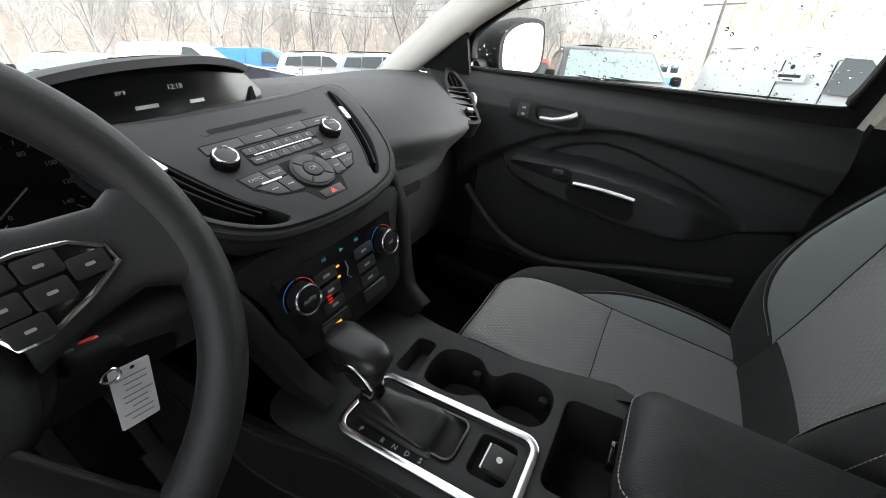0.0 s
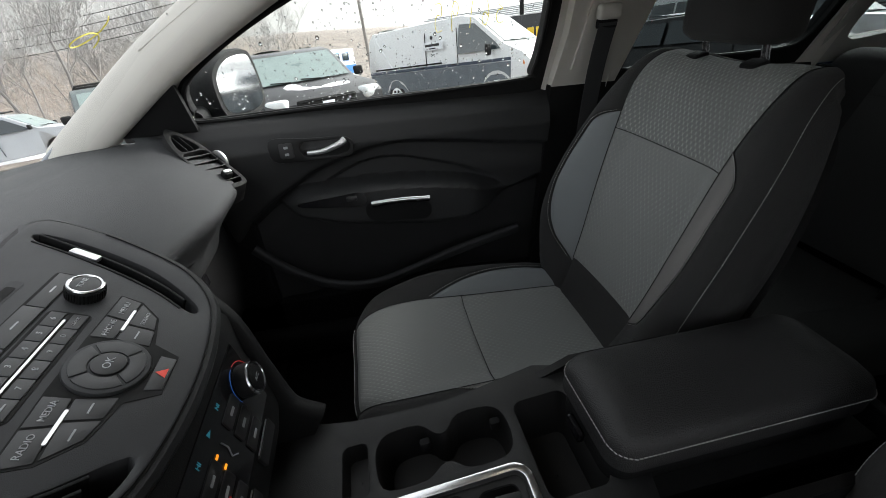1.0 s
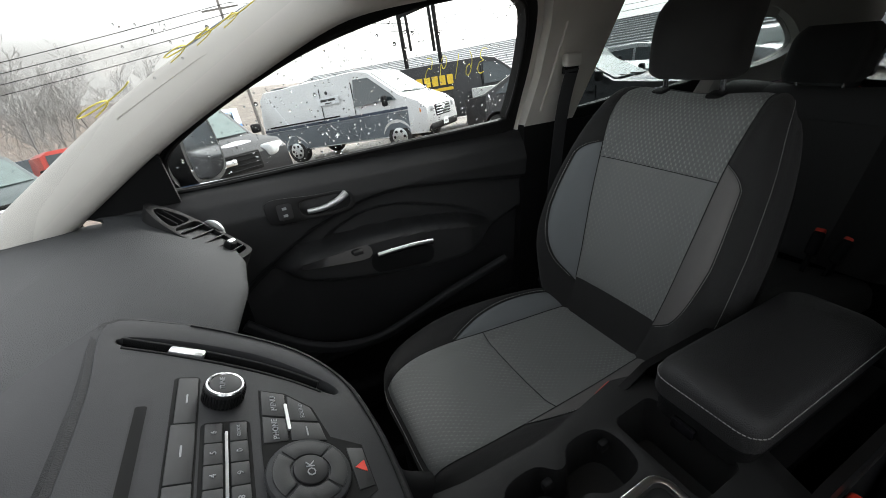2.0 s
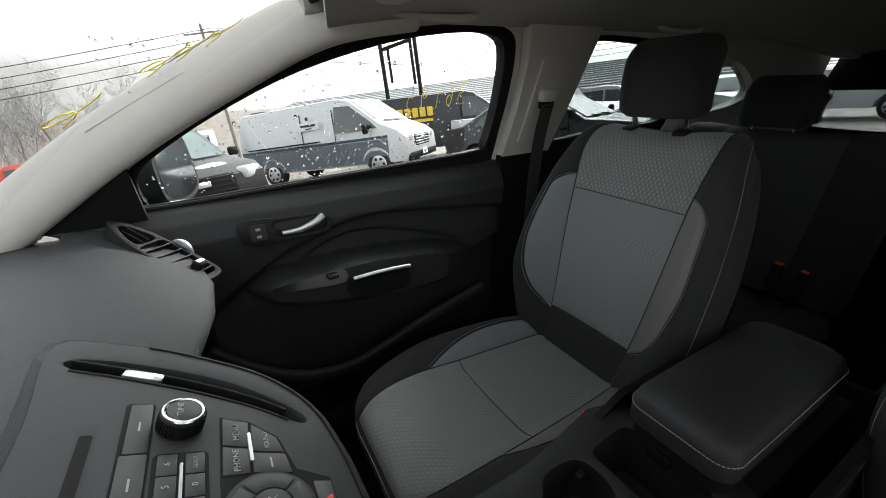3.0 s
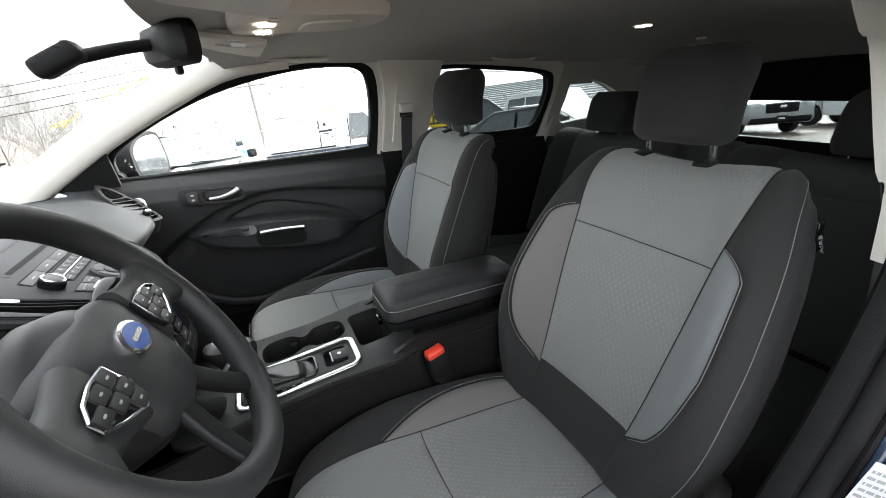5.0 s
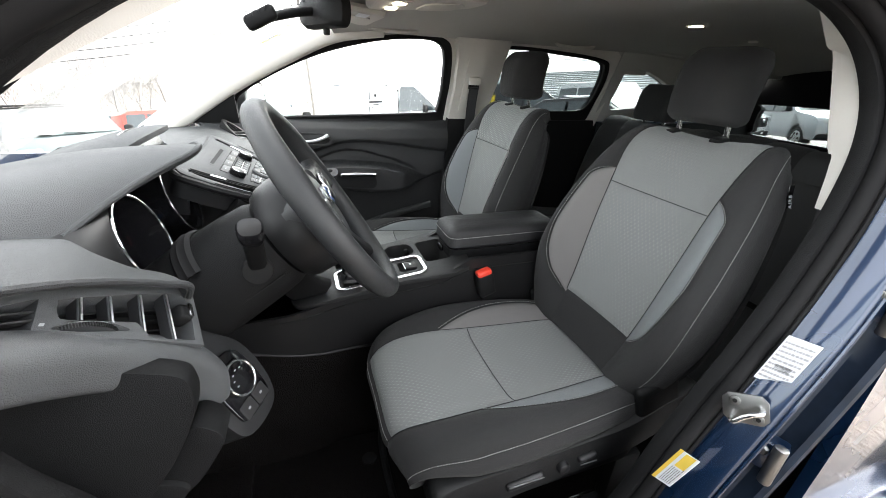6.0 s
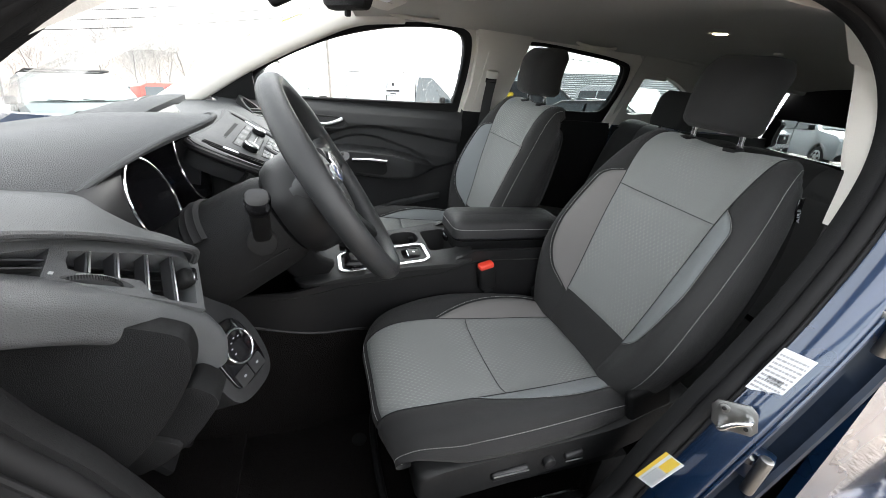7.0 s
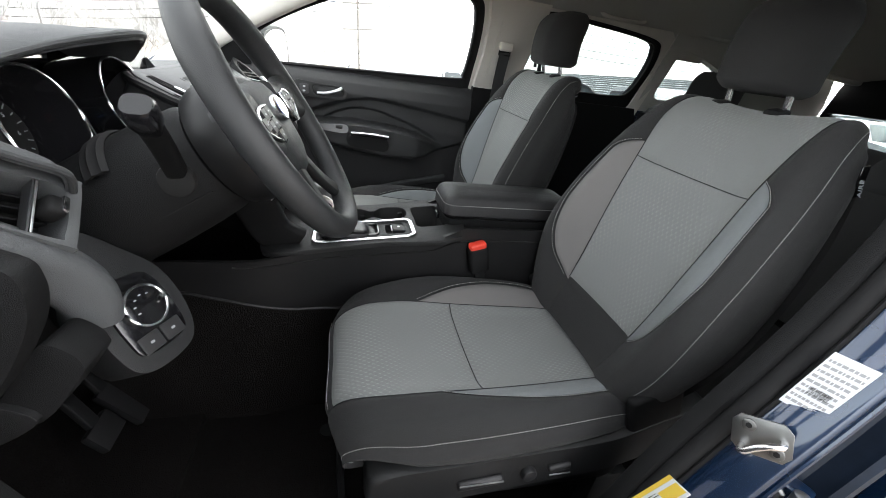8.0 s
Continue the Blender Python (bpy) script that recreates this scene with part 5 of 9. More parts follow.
for k in range(4):
    key(rect(-0.099 + 0.0535 * k, 0.0345, -0.099 + 0.0535 * k + 0.0525, 0.0505 if 0 < k < 3 else 0.049))
for k in range(6):
    x = -0.058 + 0.0195 * k
    key(rect(x, 0.0165, x + 0.0188, 0.0285), str(k + 1), textsize=0.006)
    key(rect(x, -0.0005, x + 0.0188, 0.0115), ("", "7", "8", "9", "0", "CLOCK")[k], textsize=0.006 if k < 5 else 0.0034)
part("bright_bar", plate_bm(rrect(0.098, 0.0019, 0.0008), 0.002, (), PL @ pose(0.0, 0.014, 0.0022)), silver_m, radio)
part("number_field", plate_bm(rrect(0.1215, 0.0345, 0.005), 0.003, (), PL @ pose(0.0, 0.014, 0.0004)), hole_m, radio)
part("key_row_field", plate_bm(rrect(0.2165, 0.0190, 0.004), 0.003, (), PL @ pose(0.008, 0.0425, 0.0004)), hole_m, radio)
blk = [(-0.096, -0.012), (-0.030, -0.010), (0.030, -0.010), (0.096, -0.012), (0.090, -0.034), (0.070, -0.055), (0.034, -0.064), (0.022, -0.088), (-0.022, -0.088), (-0.034, -0.064), (-0.070, -0.055), (-0.090, -0.034)]
part("key_field", plate_bm(blk, 0.004, (), PL @ pose(0, 0, 0.0006)), hole_m, radio)
key([(-0.094, -0.0135), (-0.064, -0.0125), (-0.060, -0.031), (-0.088, -0.033)], "RADIO")
key([(-0.062, -0.0125), (-0.034, -0.0115), (-0.034, -0.030), (-0.058, -0.031)], "MEDIA")
key([(-0.086, -0.035), (-0.056, -0.033), (-0.052, -0.057), (-0.069, -0.053)], mark=True)
key([(-0.054, -0.033), (-0.034, -0.032), (-0.030, -0.060), (-0.050, -0.0575)])
key([(0.034, -0.0115), (0.062, -0.0125), (0.058, -0.031), (0.034, -0.030)], "PHONE")
key([(0.064, -0.0125), (0.094, -0.0135), (0.088, -0.033), (0.060, -0.031)], "MENU")
key([(0.056, -0.033), (0.086, -0.035), (0.069, -0.053), (0.052, -0.057)], "SOUND", textsize=0.005)
key([(0.034, -0.032), (0.054, -0.033), (0.050, -0.0575), (0.030, -0.060)])
for g in (-1, 1):
    part("bright_bar", plate_bm(rrect(0.030, 0.0026, 0.001), 0.002, (), PL @ pose(g * 0.060, -0.032, 0.0024)), silver_m, radio)
part("ring", cyl_bm(0.031, 0.006, 48, 0.002, PL @ pose(0, -0.040, 0.002)), plate_m, radio, "round menu pad")
for k in range(4):
    a0 = math.pi / 2 * k + math.pi / 4 + 0.05
    outer = [(0.027 * math.cos(a0 + 1.47 * j / 8), -0.040 + 0.027 * math.sin(a0 + 1.47 * j / 8)) for j in range(9)]
    inner = [(0.0145 * math.cos(a0 + 1.47 * j / 8), -0.040 + 0.0145 * math.sin(a0 + 1.47 * j / 8)) for j in range(8, -1, -1)]
    key(outer + inner, h=0.0062, mark=False)
okk = part("ok_key", cyl_bm(0.0128, 0.003, 32, 0.001, PL @ pose(0, -0.040, 0.0058)), button_m, radio)
text_ob("lettering", "OK", 0.009, dim_print_m, PL @ pose(0, -0.040, 0.0074), okk)
hz = key([(-0.020, -0.0735), (0.020, -0.0735), (0.018, -0.087), (-0.018, -0.087)], mark=False, name="hazard_key")
part("hazard_mark", plate_bm([(-0.0055, -0.0845), (0.0055, -0.0845), (0.0, -0.0755)], 0.0006, (), PL @ pose(0, 0, 0.0021)), red_m, hz, "red triangle")

# climate panel below the radio
hv = thing("climate_panel", "gloss black climate panel with two knobs and lit symbols", "climate control")
HV = Matrix.Translation((0.006, 0.812, 0.975)) @ pose(0, 0, 0, 90 - 14)
part("face", plate_bm(rounded([(-0.150, 0.085), (0.0, 0.082), (0.150, 0.085), (0.134, 0.02), (0.114, -0.075), (0.0, -0.085), (-0.114, -0.075), (-0.134, 0.02)], 3), 0.08, (), HV, 0.004), plastic_m, hv)
part("field", plate_bm([(-0.118, 0.052), (0.118, 0.052), (0.105, -0.040), (-0.105, -0.040)], 0.003, (), HV @ pose(0, 0, 0.002)), gloss_m, hv)
for g in (-1, 1):
    kb = part("knob", cyl_bm(0.0215, 0.018, 40, 0.002, HV @ pose(g * 0.088, 0.012, 0.010)), soft_m, hv, "black knob with a bright ring")
    part("knob_ring", sweep([HV @ Vector((g * 0.088 + 0.0195 * math.cos(2 * math.pi * k / 40), 0.012 + 0.0195 * math.sin(2 * math.pi * k / 40), 0.019)) for k in range(40)], circle(0.002, 6), closed=True), chrome_m, kb)
    part("knob_cap", cyl_bm(0.0165, 0.003, 32, 0.001, HV @ pose(g * 0.088, 0.012, 0.0195)), plastic_m, kb)
    text_ob("lettering", "AUTO" if g < 0 else "A/C", 0.0075, dim_print_m, HV @ pose(g * 0.088, 0.012, 0.0212), kb)
    for a0, a1, mm in ((95, 200, blue_light_m), (-20, 85, red_light_m)):
        arc = [HV @ Vector((g * 0.088 + 0.0265 * math.cos(radians(a0 + (a1 - a0) * k / 14)), 0.012 + 0.0265 * math.sin(radians(a0 + (a1 - a0) * k / 14)), 0.0026)) for k in range(15)]
        part("scale_arc", tube(arc, 0.0005, 5), mm, hv)
for x, t in ((-0.035, "HI"), (0.032, "HI")):
    text_ob("readout", t, 0.008, cyan_light_m, HV @ pose(x, 0.040, 0.0024), hv)
part("readout_mark", plate_bm([(-0.004, -0.003), (0.004, 0.0), (-0.004, 0.003)], 0.0006, (), HV @ pose(0.0, 0.040, 0.0028)), cyan_light_m, hv)
for x, y in ((-0.040, 0.018), (0.040, 0.018), (-0.040, -0.006), (0.040, -0.006), (-0.04, -0.030), (0.04, -0.030)):
    kk = part("key", plate_bm(rrect(0.040, 0.017, 0.002), 0.003, (), HV @ pose(x, y, 0.004), 0.0006), button_m, hv)
    part("mark", plate_bm(rrect(0.012, 0.004, 0.001), 0.0006, (), HV @ pose(x, y, 0.0046)), dim_print_m, kk)
for x, y in ((-0.016, 0.020), (-0.018, 0.004)):
    part("indicator", plate_bm(rrect(0.006, 0.003, 0.0008), 0.0008, (), HV @ pose(x, y, 0.0034)), amber_light_m, hv, "lit amber mark")
for k in range(3):
    part("indicator", plate_bm(rrect(0.008, 0.0028, 0.0008), 0.0008, (), HV @ pose(-0.046, -0.012 - 0.005 * k, 0.0052)), red_light_m, hv, "lit red mark")
part("figure_mark", tube([HV @ Vector(p) for p in ((0.0, 0.02, 0.003), (0.002, 0.008, 0.003), (-0.003, -0.002, 0.003), (0.004, -0.010, 0.003))], 0.0009, 5), dim_print_m, hv)
for x in (-0.045, 0.045):
    part("bright_bar", plate_bm(rrect(0.05, 0.0018, 0.0006), 0.001, (), HV @ pose(x, -0.047, 0.003)), silver_m, hv)
    kk = part("lower_key", plate_bm(rrect(0.056, 0.018, 0.002), 0.004, (), HV @ pose(x, -0.058, 0.004), 0.0008), button_m, hv)
    if x < 0:
        part("indicator", plate_bm(rrect(0.014, 0.005, 0.001), 0.0008, (), HV @ pose(x, -0.060, 0.0048)), amber_light_m, kk, "lit amber mark")

# cheeks that carry the centre stack down to the console
for g in (-1, 1):
    pth = smooth_path([(0.006 + g * 0.190, 0.94, 1.09), (0.006 + g * 0.166, 0.87, 1.02), (0.006 + g * 0.142, 0.84, 0.94), (0.006 + g * 0.122, 0.81, 0.865), (0.006 + g * 0.112, 0.76, 0.83)], 6)
    solid("stack_cheek", sweep(pth, rrect(0.030, 0.09, 0.012), up=(0, -1, 0.2)), plastic_m, "charcoal cheek beside the centre stack", "stack trim")


# the vent at the passenger's end of the dashboard
def frame_on(a, b, facing):
    """A matrix whose x runs from a to b and whose z looks along facing."""
    ax = (b - a).normalized()
    nrm = (facing - ax * facing.dot(ax)).normalized()
    w, mid = nrm.cross(ax), (a + b) / 2
    return Matrix(((ax.x, w.x, nrm.x, mid.x), (ax.y, w.y, nrm.y, mid.y), (ax.z, w.z, nrm.z, mid.z), (0, 0, 0, 1)))


v = thing("end_vent", "black air vent with slanted slats and a silver tab", "air vent", "side vents")
A, B = Vector((0.690, 1.030, 1.150)), Vector((0.590, 0.912, 1.062))
M, L = frame_on(A, B, Vector((-0.35, -0.55, 0.60))), (B - A).length
out = [(a, b * 0.80) for a, b in rounded([(-L * 0.62, -0.012), (-L * 0.35, -0.036), (0.0, -0.044), (L * 0.42, -0.046), (L * 0.55, -0.030), (L * 0.55, 0.030), (L * 0.42, 0.046), (0.0, 0.044), (-L * 0.35, 0.036), (-L * 0.62, 0.012)], 4)]
hole = [(a + L * 0.16, b) for a, b in rrect(L * 0.66, 0.056, 0.010)]
hole2 = rounded([(-L * 0.50, -0.008), (-L * 0.24, -0.022), (-L * 0.20, 0.0), (-L * 0.24, 0.022), (-L * 0.50, 0.008)], 4)
part("bezel", plate_bm(out, 0.05, [hole, hole2], M @ pose(0, 0, 0.006), 0.003), plastic_m, v)
part("cavity", plate_bm(out, 0.01, (), M @ pose(0, 0, -0.034)), hole_m, v)
for k in range(5):
    part("slat", box_bm(0.0026, 0.056, 0.018, 0.001, 1, M @ pose(L * 0.16 + L * 0.62 * (k - 2) / 5, 0, 0.0, 0, 24)), smooth_m, v)
for k in range(2):
    part("slat", box_bm(L * 0.26, 0.002, 0.016, 0.0008, 1, M @ pose(-L * 0.35, -0.007 + 0.014 * k, -0.002)), plastic_m, v)
for k in (-1, 1):
    part("inner_slat", box_bm(L * 0.62, 0.002, 0.02, 0.0008, 1, M @ pose(L * 0.16, 0.014 * k, -0.020)), plastic_m, v)
tab = part("tab", box_bm(0.018, 0.020, 0.022, 0.005, 3, M @ pose(L * 0.36, 0.004, 0.010)), plastic_m, v)
part("tab_face", box_bm(0.008, 0.016, 0.003, 0.001, 2, M @ pose(L * 0.36, 0.004, 0.0215)), silver_m, tab, "silver tab face")
part("thumb_wheel", cyl_bm(0.026, 0.007, 40, 0.002, M @ pose(L * 0.02, 0.040, -0.009, 90)), silver_m, v, "ribbed thumb wheel")

# the vent at the driver's end: a panel paled for door light, with a louvre, a thumb wheel and silver-edged slats
v = thing("end_vent", "vent panel paled for door light, with silver-edged slats and a ribbed thumb wheel", "air vent", "side vents")
M = frame_on(Vector((-0.70, 1.027, 1.197)), Vector((-0.55, 0.926, 1.075)), Vector((-0.12, -0.72, 0.50)))
out = rounded([(-0.150, -0.012), (-0.130, 0.004), (-0.087, 0.023), (-0.059, 0.032), (0.030, 0.045), (0.110, 0.052), (0.117, 0.045), (0.113, 0.015), (0.104, -0.030), (0.098, -0.034), (0.029, -0.024), (-0.072, -0.017), (-0.140, -0.018)], 4)
main = rounded([(-0.049, 0.006), (-0.046, 0.017), (-0.036, 0.023), (0.056, 0.036), (0.092, 0.038), (0.101, 0.030), (0.101, 0.008), (0.094, -0.022), (0.088, -0.027), (0.040, -0.022), (0.033, -0.018), (0.026, -0.005), (0.016, -0.002), (-0.042, 0.0)], 3)
louvre = rounded([(-0.125, -0.006), (-0.096, 0.009), (-0.064, 0.020), (-0.062, 0.017), (-0.072, -0.008), (-0.078, -0.010), (-0.122, -0.011)], 3)
slot = rounded([(-0.058, -0.008), (-0.040, -0.004), (-0.019, -0.002), (0.002, -0.005), (0.014, -0.012), (-0.010, -0.0125), (-0.045, -0.012)], 3)
part("bezel", plate_bm(out, 0.05, [main, louvre, slot], M, 0.0025), lit_panel_m, v, "moulded panel paled for door light")
part("cavity", plate_bm(out, 0.008, (), M @ pose(0, 0, -0.042)), hole_m, v)
for a0, b0, a1, b1 in ((-0.025, 0.026, -0.031, 0.000), (0.004, 0.029, -0.002, -0.003), (0.040, 0.034, 0.030, -0.014), (0.075, 0.037, 0.065, -0.025)):
    MS = M @ pose((a0 + a1) / 2, (b0 + b1) / 2, -0.010, 0, 0, math.degrees(math.atan2(a1 - a0, b0 - b1)))
    sl = part("slat", box_bm(0.0026, b0 - b1 + 0.002, 0.018, 0.0008, 1, MS @ pose(0, 0, 0, 0, -8)), plate_m, v)
    part("slat_edge", box_bm(0.0022, b0 - b1, 0.0014, 0.0004, 1, MS @ pose(0.001, 0, 0.0095)), silver_m, sl, "thin silver edge")
for k in range(3):
    part("inner_slat", box_bm(0.135, 0.002, 0.016, 0.0006, 1, M @ pose(0.026, 0.022 - 0.013 * k, -0.026, 12, 0, 5)), plastic_m, v)
for k in range(2):
    part("louvre_slat", box_bm(0.058 - 0.014 * k, 0.0022, 0.016, 0.0008, 1, M @ pose(-0.092 + 0.006 * k, -0.001 + 0.009 * k, -0.010, 14, 0, 9)), plate_m, v)
tab = part("tab", box_bm(0.020, 0.022, 0.024, 0.006, 3, M @ pose(0.086, 0.008, -0.002, 0, 0, -10)), plastic_m, v)
part("tab_face", box_bm(0.007, 0.018, 0.004, 0.0015, 2, M @ pose(0.091, 0.009, 0.0098, 0, 14, -10)), chrome_m, tab, "silver tab face")
tw = part("thumb_wheel", cyl_bm(0.040, 0.0055, 56, 0.001, M @ pose(-0.022, -0.0082, -0.034, 90, 0, -4)), plate_m, v, "ribbed thumb wheel")
part("thumb_wheel_rim", sweep([M @ pose(-0.022, -0.0050, -0.034, 90, 0, -4) @ Vector((0.0392 * math.cos(a), 0.0392 * math.sin(a), 0)) for a in [radians(30 + 3 * k) for k in range(41)]], circle(0.0009, 5)), silver_m, tw, "silver edge")
for k in range(26):
    a = radians(50 + 3.2 * k)
    part("rib", box_bm(0.0010, 0.0012, 0.0050, 0, 1, M @ pose(-0.022, -0.0082, -0.034, 90, 0, -4) @ pose(0.0402 * math.cos(a), 0.0402 * math.sin(a), 0, 0, 0, math.degrees(a))), plastic_m, tw)
part("mark", plate_bm([(-0.003, -0.0015), (0.001, -0.0015), (0.003, 0.0015), (-0.001, 0.0015)], 0.0004, (), M @ pose(-0.064, -0.005, 0.0003)), dim_print_m, v)

# light switch panel left of the wheel
ls = thing("light_switch", "round light switch with a bright ring on a black panel", "light switch")
LS = Matrix.Translation((-0.515, 0.907, 0.9395)) @ pose(0, 0, 0, 60, 0, -24) @ Matrix.Scale(0.90, 4)
part("pod", plate_bm(rounded([(-0.055, 0.120), (-0.01, 0.128), (0.028, 0.085), (0.060, 0.035), (0.064, -0.03), (0.045, -0.080), (0.0, -0.092), (-0.050, -0.080), (-0.064, -0.03), (-0.062, 0.05)], 4), 0.07, (), LS @ pose(0, 0, -0.004), 0.010), soft_m, ls, "black moulded pod")
part("panel", plate_bm(rounded([(-0.036, 0.038), (0.010, 0.048), (0.040, 0.030), (0.043, -0.045), (0.026, -0.066), (-0.030, -0.064), (-0.042, -0.040)], 3), 0.012, (), LS @ pose(0, 0, 0.001), 0.002), gloss_m, ls)
part("dial", cyl_bm(0.029, 0.014, 48, 0.002, LS @ pose(0, 0, 0.006)), gloss_m, ls)
part("ring", sweep([LS @ Vector((0.0295 * math.cos(2 * math.pi * k / 48), 0.0295 * math.sin(2 * math.pi * k / 48), 0.012)) for k in range(48)], circle(0.0020, 6), closed=True), chrome_m, ls, "bright chrome ring")
for k in range(5):
    a = radians(60 + 35 * k)
    part("mark", plate_bm(rrect(0.004, 0.0018, 0.0006), 0.0006, (), LS @ pose(0.017 * math.cos(a), 0.017 * math.sin(a), 0.0136)), dim_print_m, ls)
for x in (-0.018, 0.018):
    kk = part("key", plate_bm(rrect(0.032, 0.026, 0.003), 0.004, (), LS @ pose(x, -0.050, 0.003), 0.0008), button_m, ls)
    part("mark", plate_bm(rrect(0.006, 0.0035, 0.001), 0.0006, (), LS @ pose(x, -0.050, 0.0036)), dim_print_m, kk)

# lower left dash: a soft roll, the knee panel and its end cap
roll = smooth_path([(-0.762, 1.110, 1.190), (-0.752, 1.040, 1.190), (-0.722, 1.022, 1.164), (-0.685, 1.008, 1.136), (-0.645, 0.990, 1.102), (-0.605, 0.964, 1.062), (-0.576, 0.944, 1.026), (-0.560, 0.934, 0.990), (-0.556, 0.938, 0.955)], 6)
kp = thing("knee_panel", "black moulded knee panel with a curved end cap", "dash panel")
part("roll", sweep(roll, rrect(0.050, 0.056, 0.018, 5), up=(0.2, -0.5, 1)), lit_panel_m, kp, "grained soft roll")
cover = rounded([(1.13, 1.125), (1.07, 1.120), (0.999, 1.106), (0.930, 1.086), (0.916, 1.066), (0.918, 1.036), (0.931, 1.004), (0.956, 0.962), (0.998, 0.912), (1.06, 0.87), (1.13, 0.87)], 5)
SIDE = Matrix(((0, 0.10, -0.995, -0.768), (1, 0, 0, 0), (0, 0.995, 0.10, 0), (0, 0, 0, 1)))
part("end_cover", plate_bm(cover, 0.03, (), SIDE, 0.007), plastic_m, kp, "smooth black end cover")
part("end_filler", loft([[(x, 1.13, 1.10), (x, 0.990, 1.060), (x, 0.984, 1.03), (x, 0.990, 0.985), (x, 1.015, 0.930), (x, 1.06, 0.89), (x, 1.13, 0.88)] for x in (-0.650, -0.62, -0.56)]), plastic_m, kp)
part("lower_cap", plate_bm(rounded([(0.935, 0.992), (0.912, 0.982), (0.904, 0.968), (0.908, 0.954), (0.950, 0.900), (0.990, 0.905), (0.962, 0.955)], 4), 0.05, (), SIDE @ pose(0, 0, -0.028), 0.006), plastic_m, kp, "rounded lower cap")
part("lower_band", plate_bm(rounded([(0.948, 0.908), (0.990, 0.930), (1.010, 0.893), (0.996, 0.876)], 4), 0.04, (), SIDE @ pose(0, 0, -0.020), 0.004), plastic_m, kp)
part("bolster", loft([[(x, 1.00, 0.96), (x, 0.985, 0.93), (x, 0.990, 0.885), (x, 1.010, 0.850), (x, 1.05, 0.840), (x, 1.10, 0.96)] for x in (-0.600, -0.58, -0.45, -0.30, -0.19, -0.17)]), plastic_m, kp)

# passenger side: glovebox and lower roll
gb = thing("glovebox", "black glovebox with a closed lid", "glovebox")
part("lid", loft([[(x, 1.01, 0.965), (x, 1.00, 0.94), (x, 0.985, 0.82), (x, 0.995, 0.72), (x, 1.03, 0.68), (x, 1.10, 0.70), (x, 1.10, 0.965)] for x in (0.20, 0.22, 0.45, 0.66, 0.68)]), plastic_m, gb)
part("latch", box_bm(0.09, 0.014, 0.028, 0.006, 2, pose(0.44, 0.992, 0.905, -6)), gloss_m, gb)
part("upper_edge", sweep(smooth_path([(0.19, 0.955, 1.005), (0.30, 0.985, 1.01), (0.45, 0.975, 1.00), (0.60, 0.985, 0.995), (0.70, 1.01, 0.99)], 6), rrect(0.030, 0.05, 0.012), up=(0, -0.3, 1)), plastic_m, gb)

# steering wheel, column, stalks
SW = Matrix.Translation((-0.394, 0.744, 1.172)) @ pose(0, 0, 0, 57)
wheel = thing("steering_wheel", "black grained three-spoke steering wheel with keys on its spokes", "steering wheel")
R = 0.172
rim_rings = []
for k in range(72):
    a = 2 * math.pi * k / 72
    c, s = math.cos(a), math.sin(a)
    swell = 1 + 0.10 * math.exp(-((abs(math.degrees(a - math.pi / 2)) - 55) / 14) ** 2)
    rim_rings.append([SW @ Vector(((R + x * swell) * c, (R + x * swell) * s, y * swell)) for x, y in circle(0.0165, 14, 0.0185)])
rim_rings.append(rim_rings[0])
bm = loft(rim_rings, True, False)
bmesh.ops.remove_doubles(bm, verts=bm.verts, dist=1e-6)
part("rim", bm, wheel_m, wheel, "grained black rim")
hub = rounded([(-0.068, 0.050), (0.0, 0.060), (0.068, 0.050), (0.078, 0.010), (0.060, -0.055), (0.03, -0.078), (0.0, -0.082), (-0.03, -0.078), (-0.060, -0.055), (-0.078, 0.010)], 5)
rings = []
for f, h in ((1.0, -0.055), (1.02, -0.03), (1.0, -0.016), (0.90, -0.006), (0.7, 0.0), (0.4, 0.004), (0.1, 0.005)):
    rings.append([SW @ Vector((a * f, b * f, h)) for a, b in hub])
part("hub", loft(rings), wheel_m, wheel, "smooth domed hub")
emb = part("emblem", loft([[SW @ Vector((a * f, 0.012 + b * f, h)) for a, b in circle(0.026, 36, 0.018)] for f, h in ((1.0, 0.004), (1.0, 0.009), (0.9, 0.0105))]), chrome_m, wheel, "oval bright emblem with a blue field")
part("emblem_field", loft([[SW @ Vector((a * f, 0.012 + b * f, h)) for a, b in circle(0.0215, 36, 0.0135)] for f, h in ((1.0, 0.0108), (1.0, 0.0114))]), mat("emblem_blue", (0.03, 0.08, 0.30), 0.25, coat=1.0), emb)
part("emblem_bar", plate_bm(rrect(0.026, 0.005, 0.002), 0.0008, (), SW @ pose(0, 0.012, 0.0122)), chrome_m, emb)
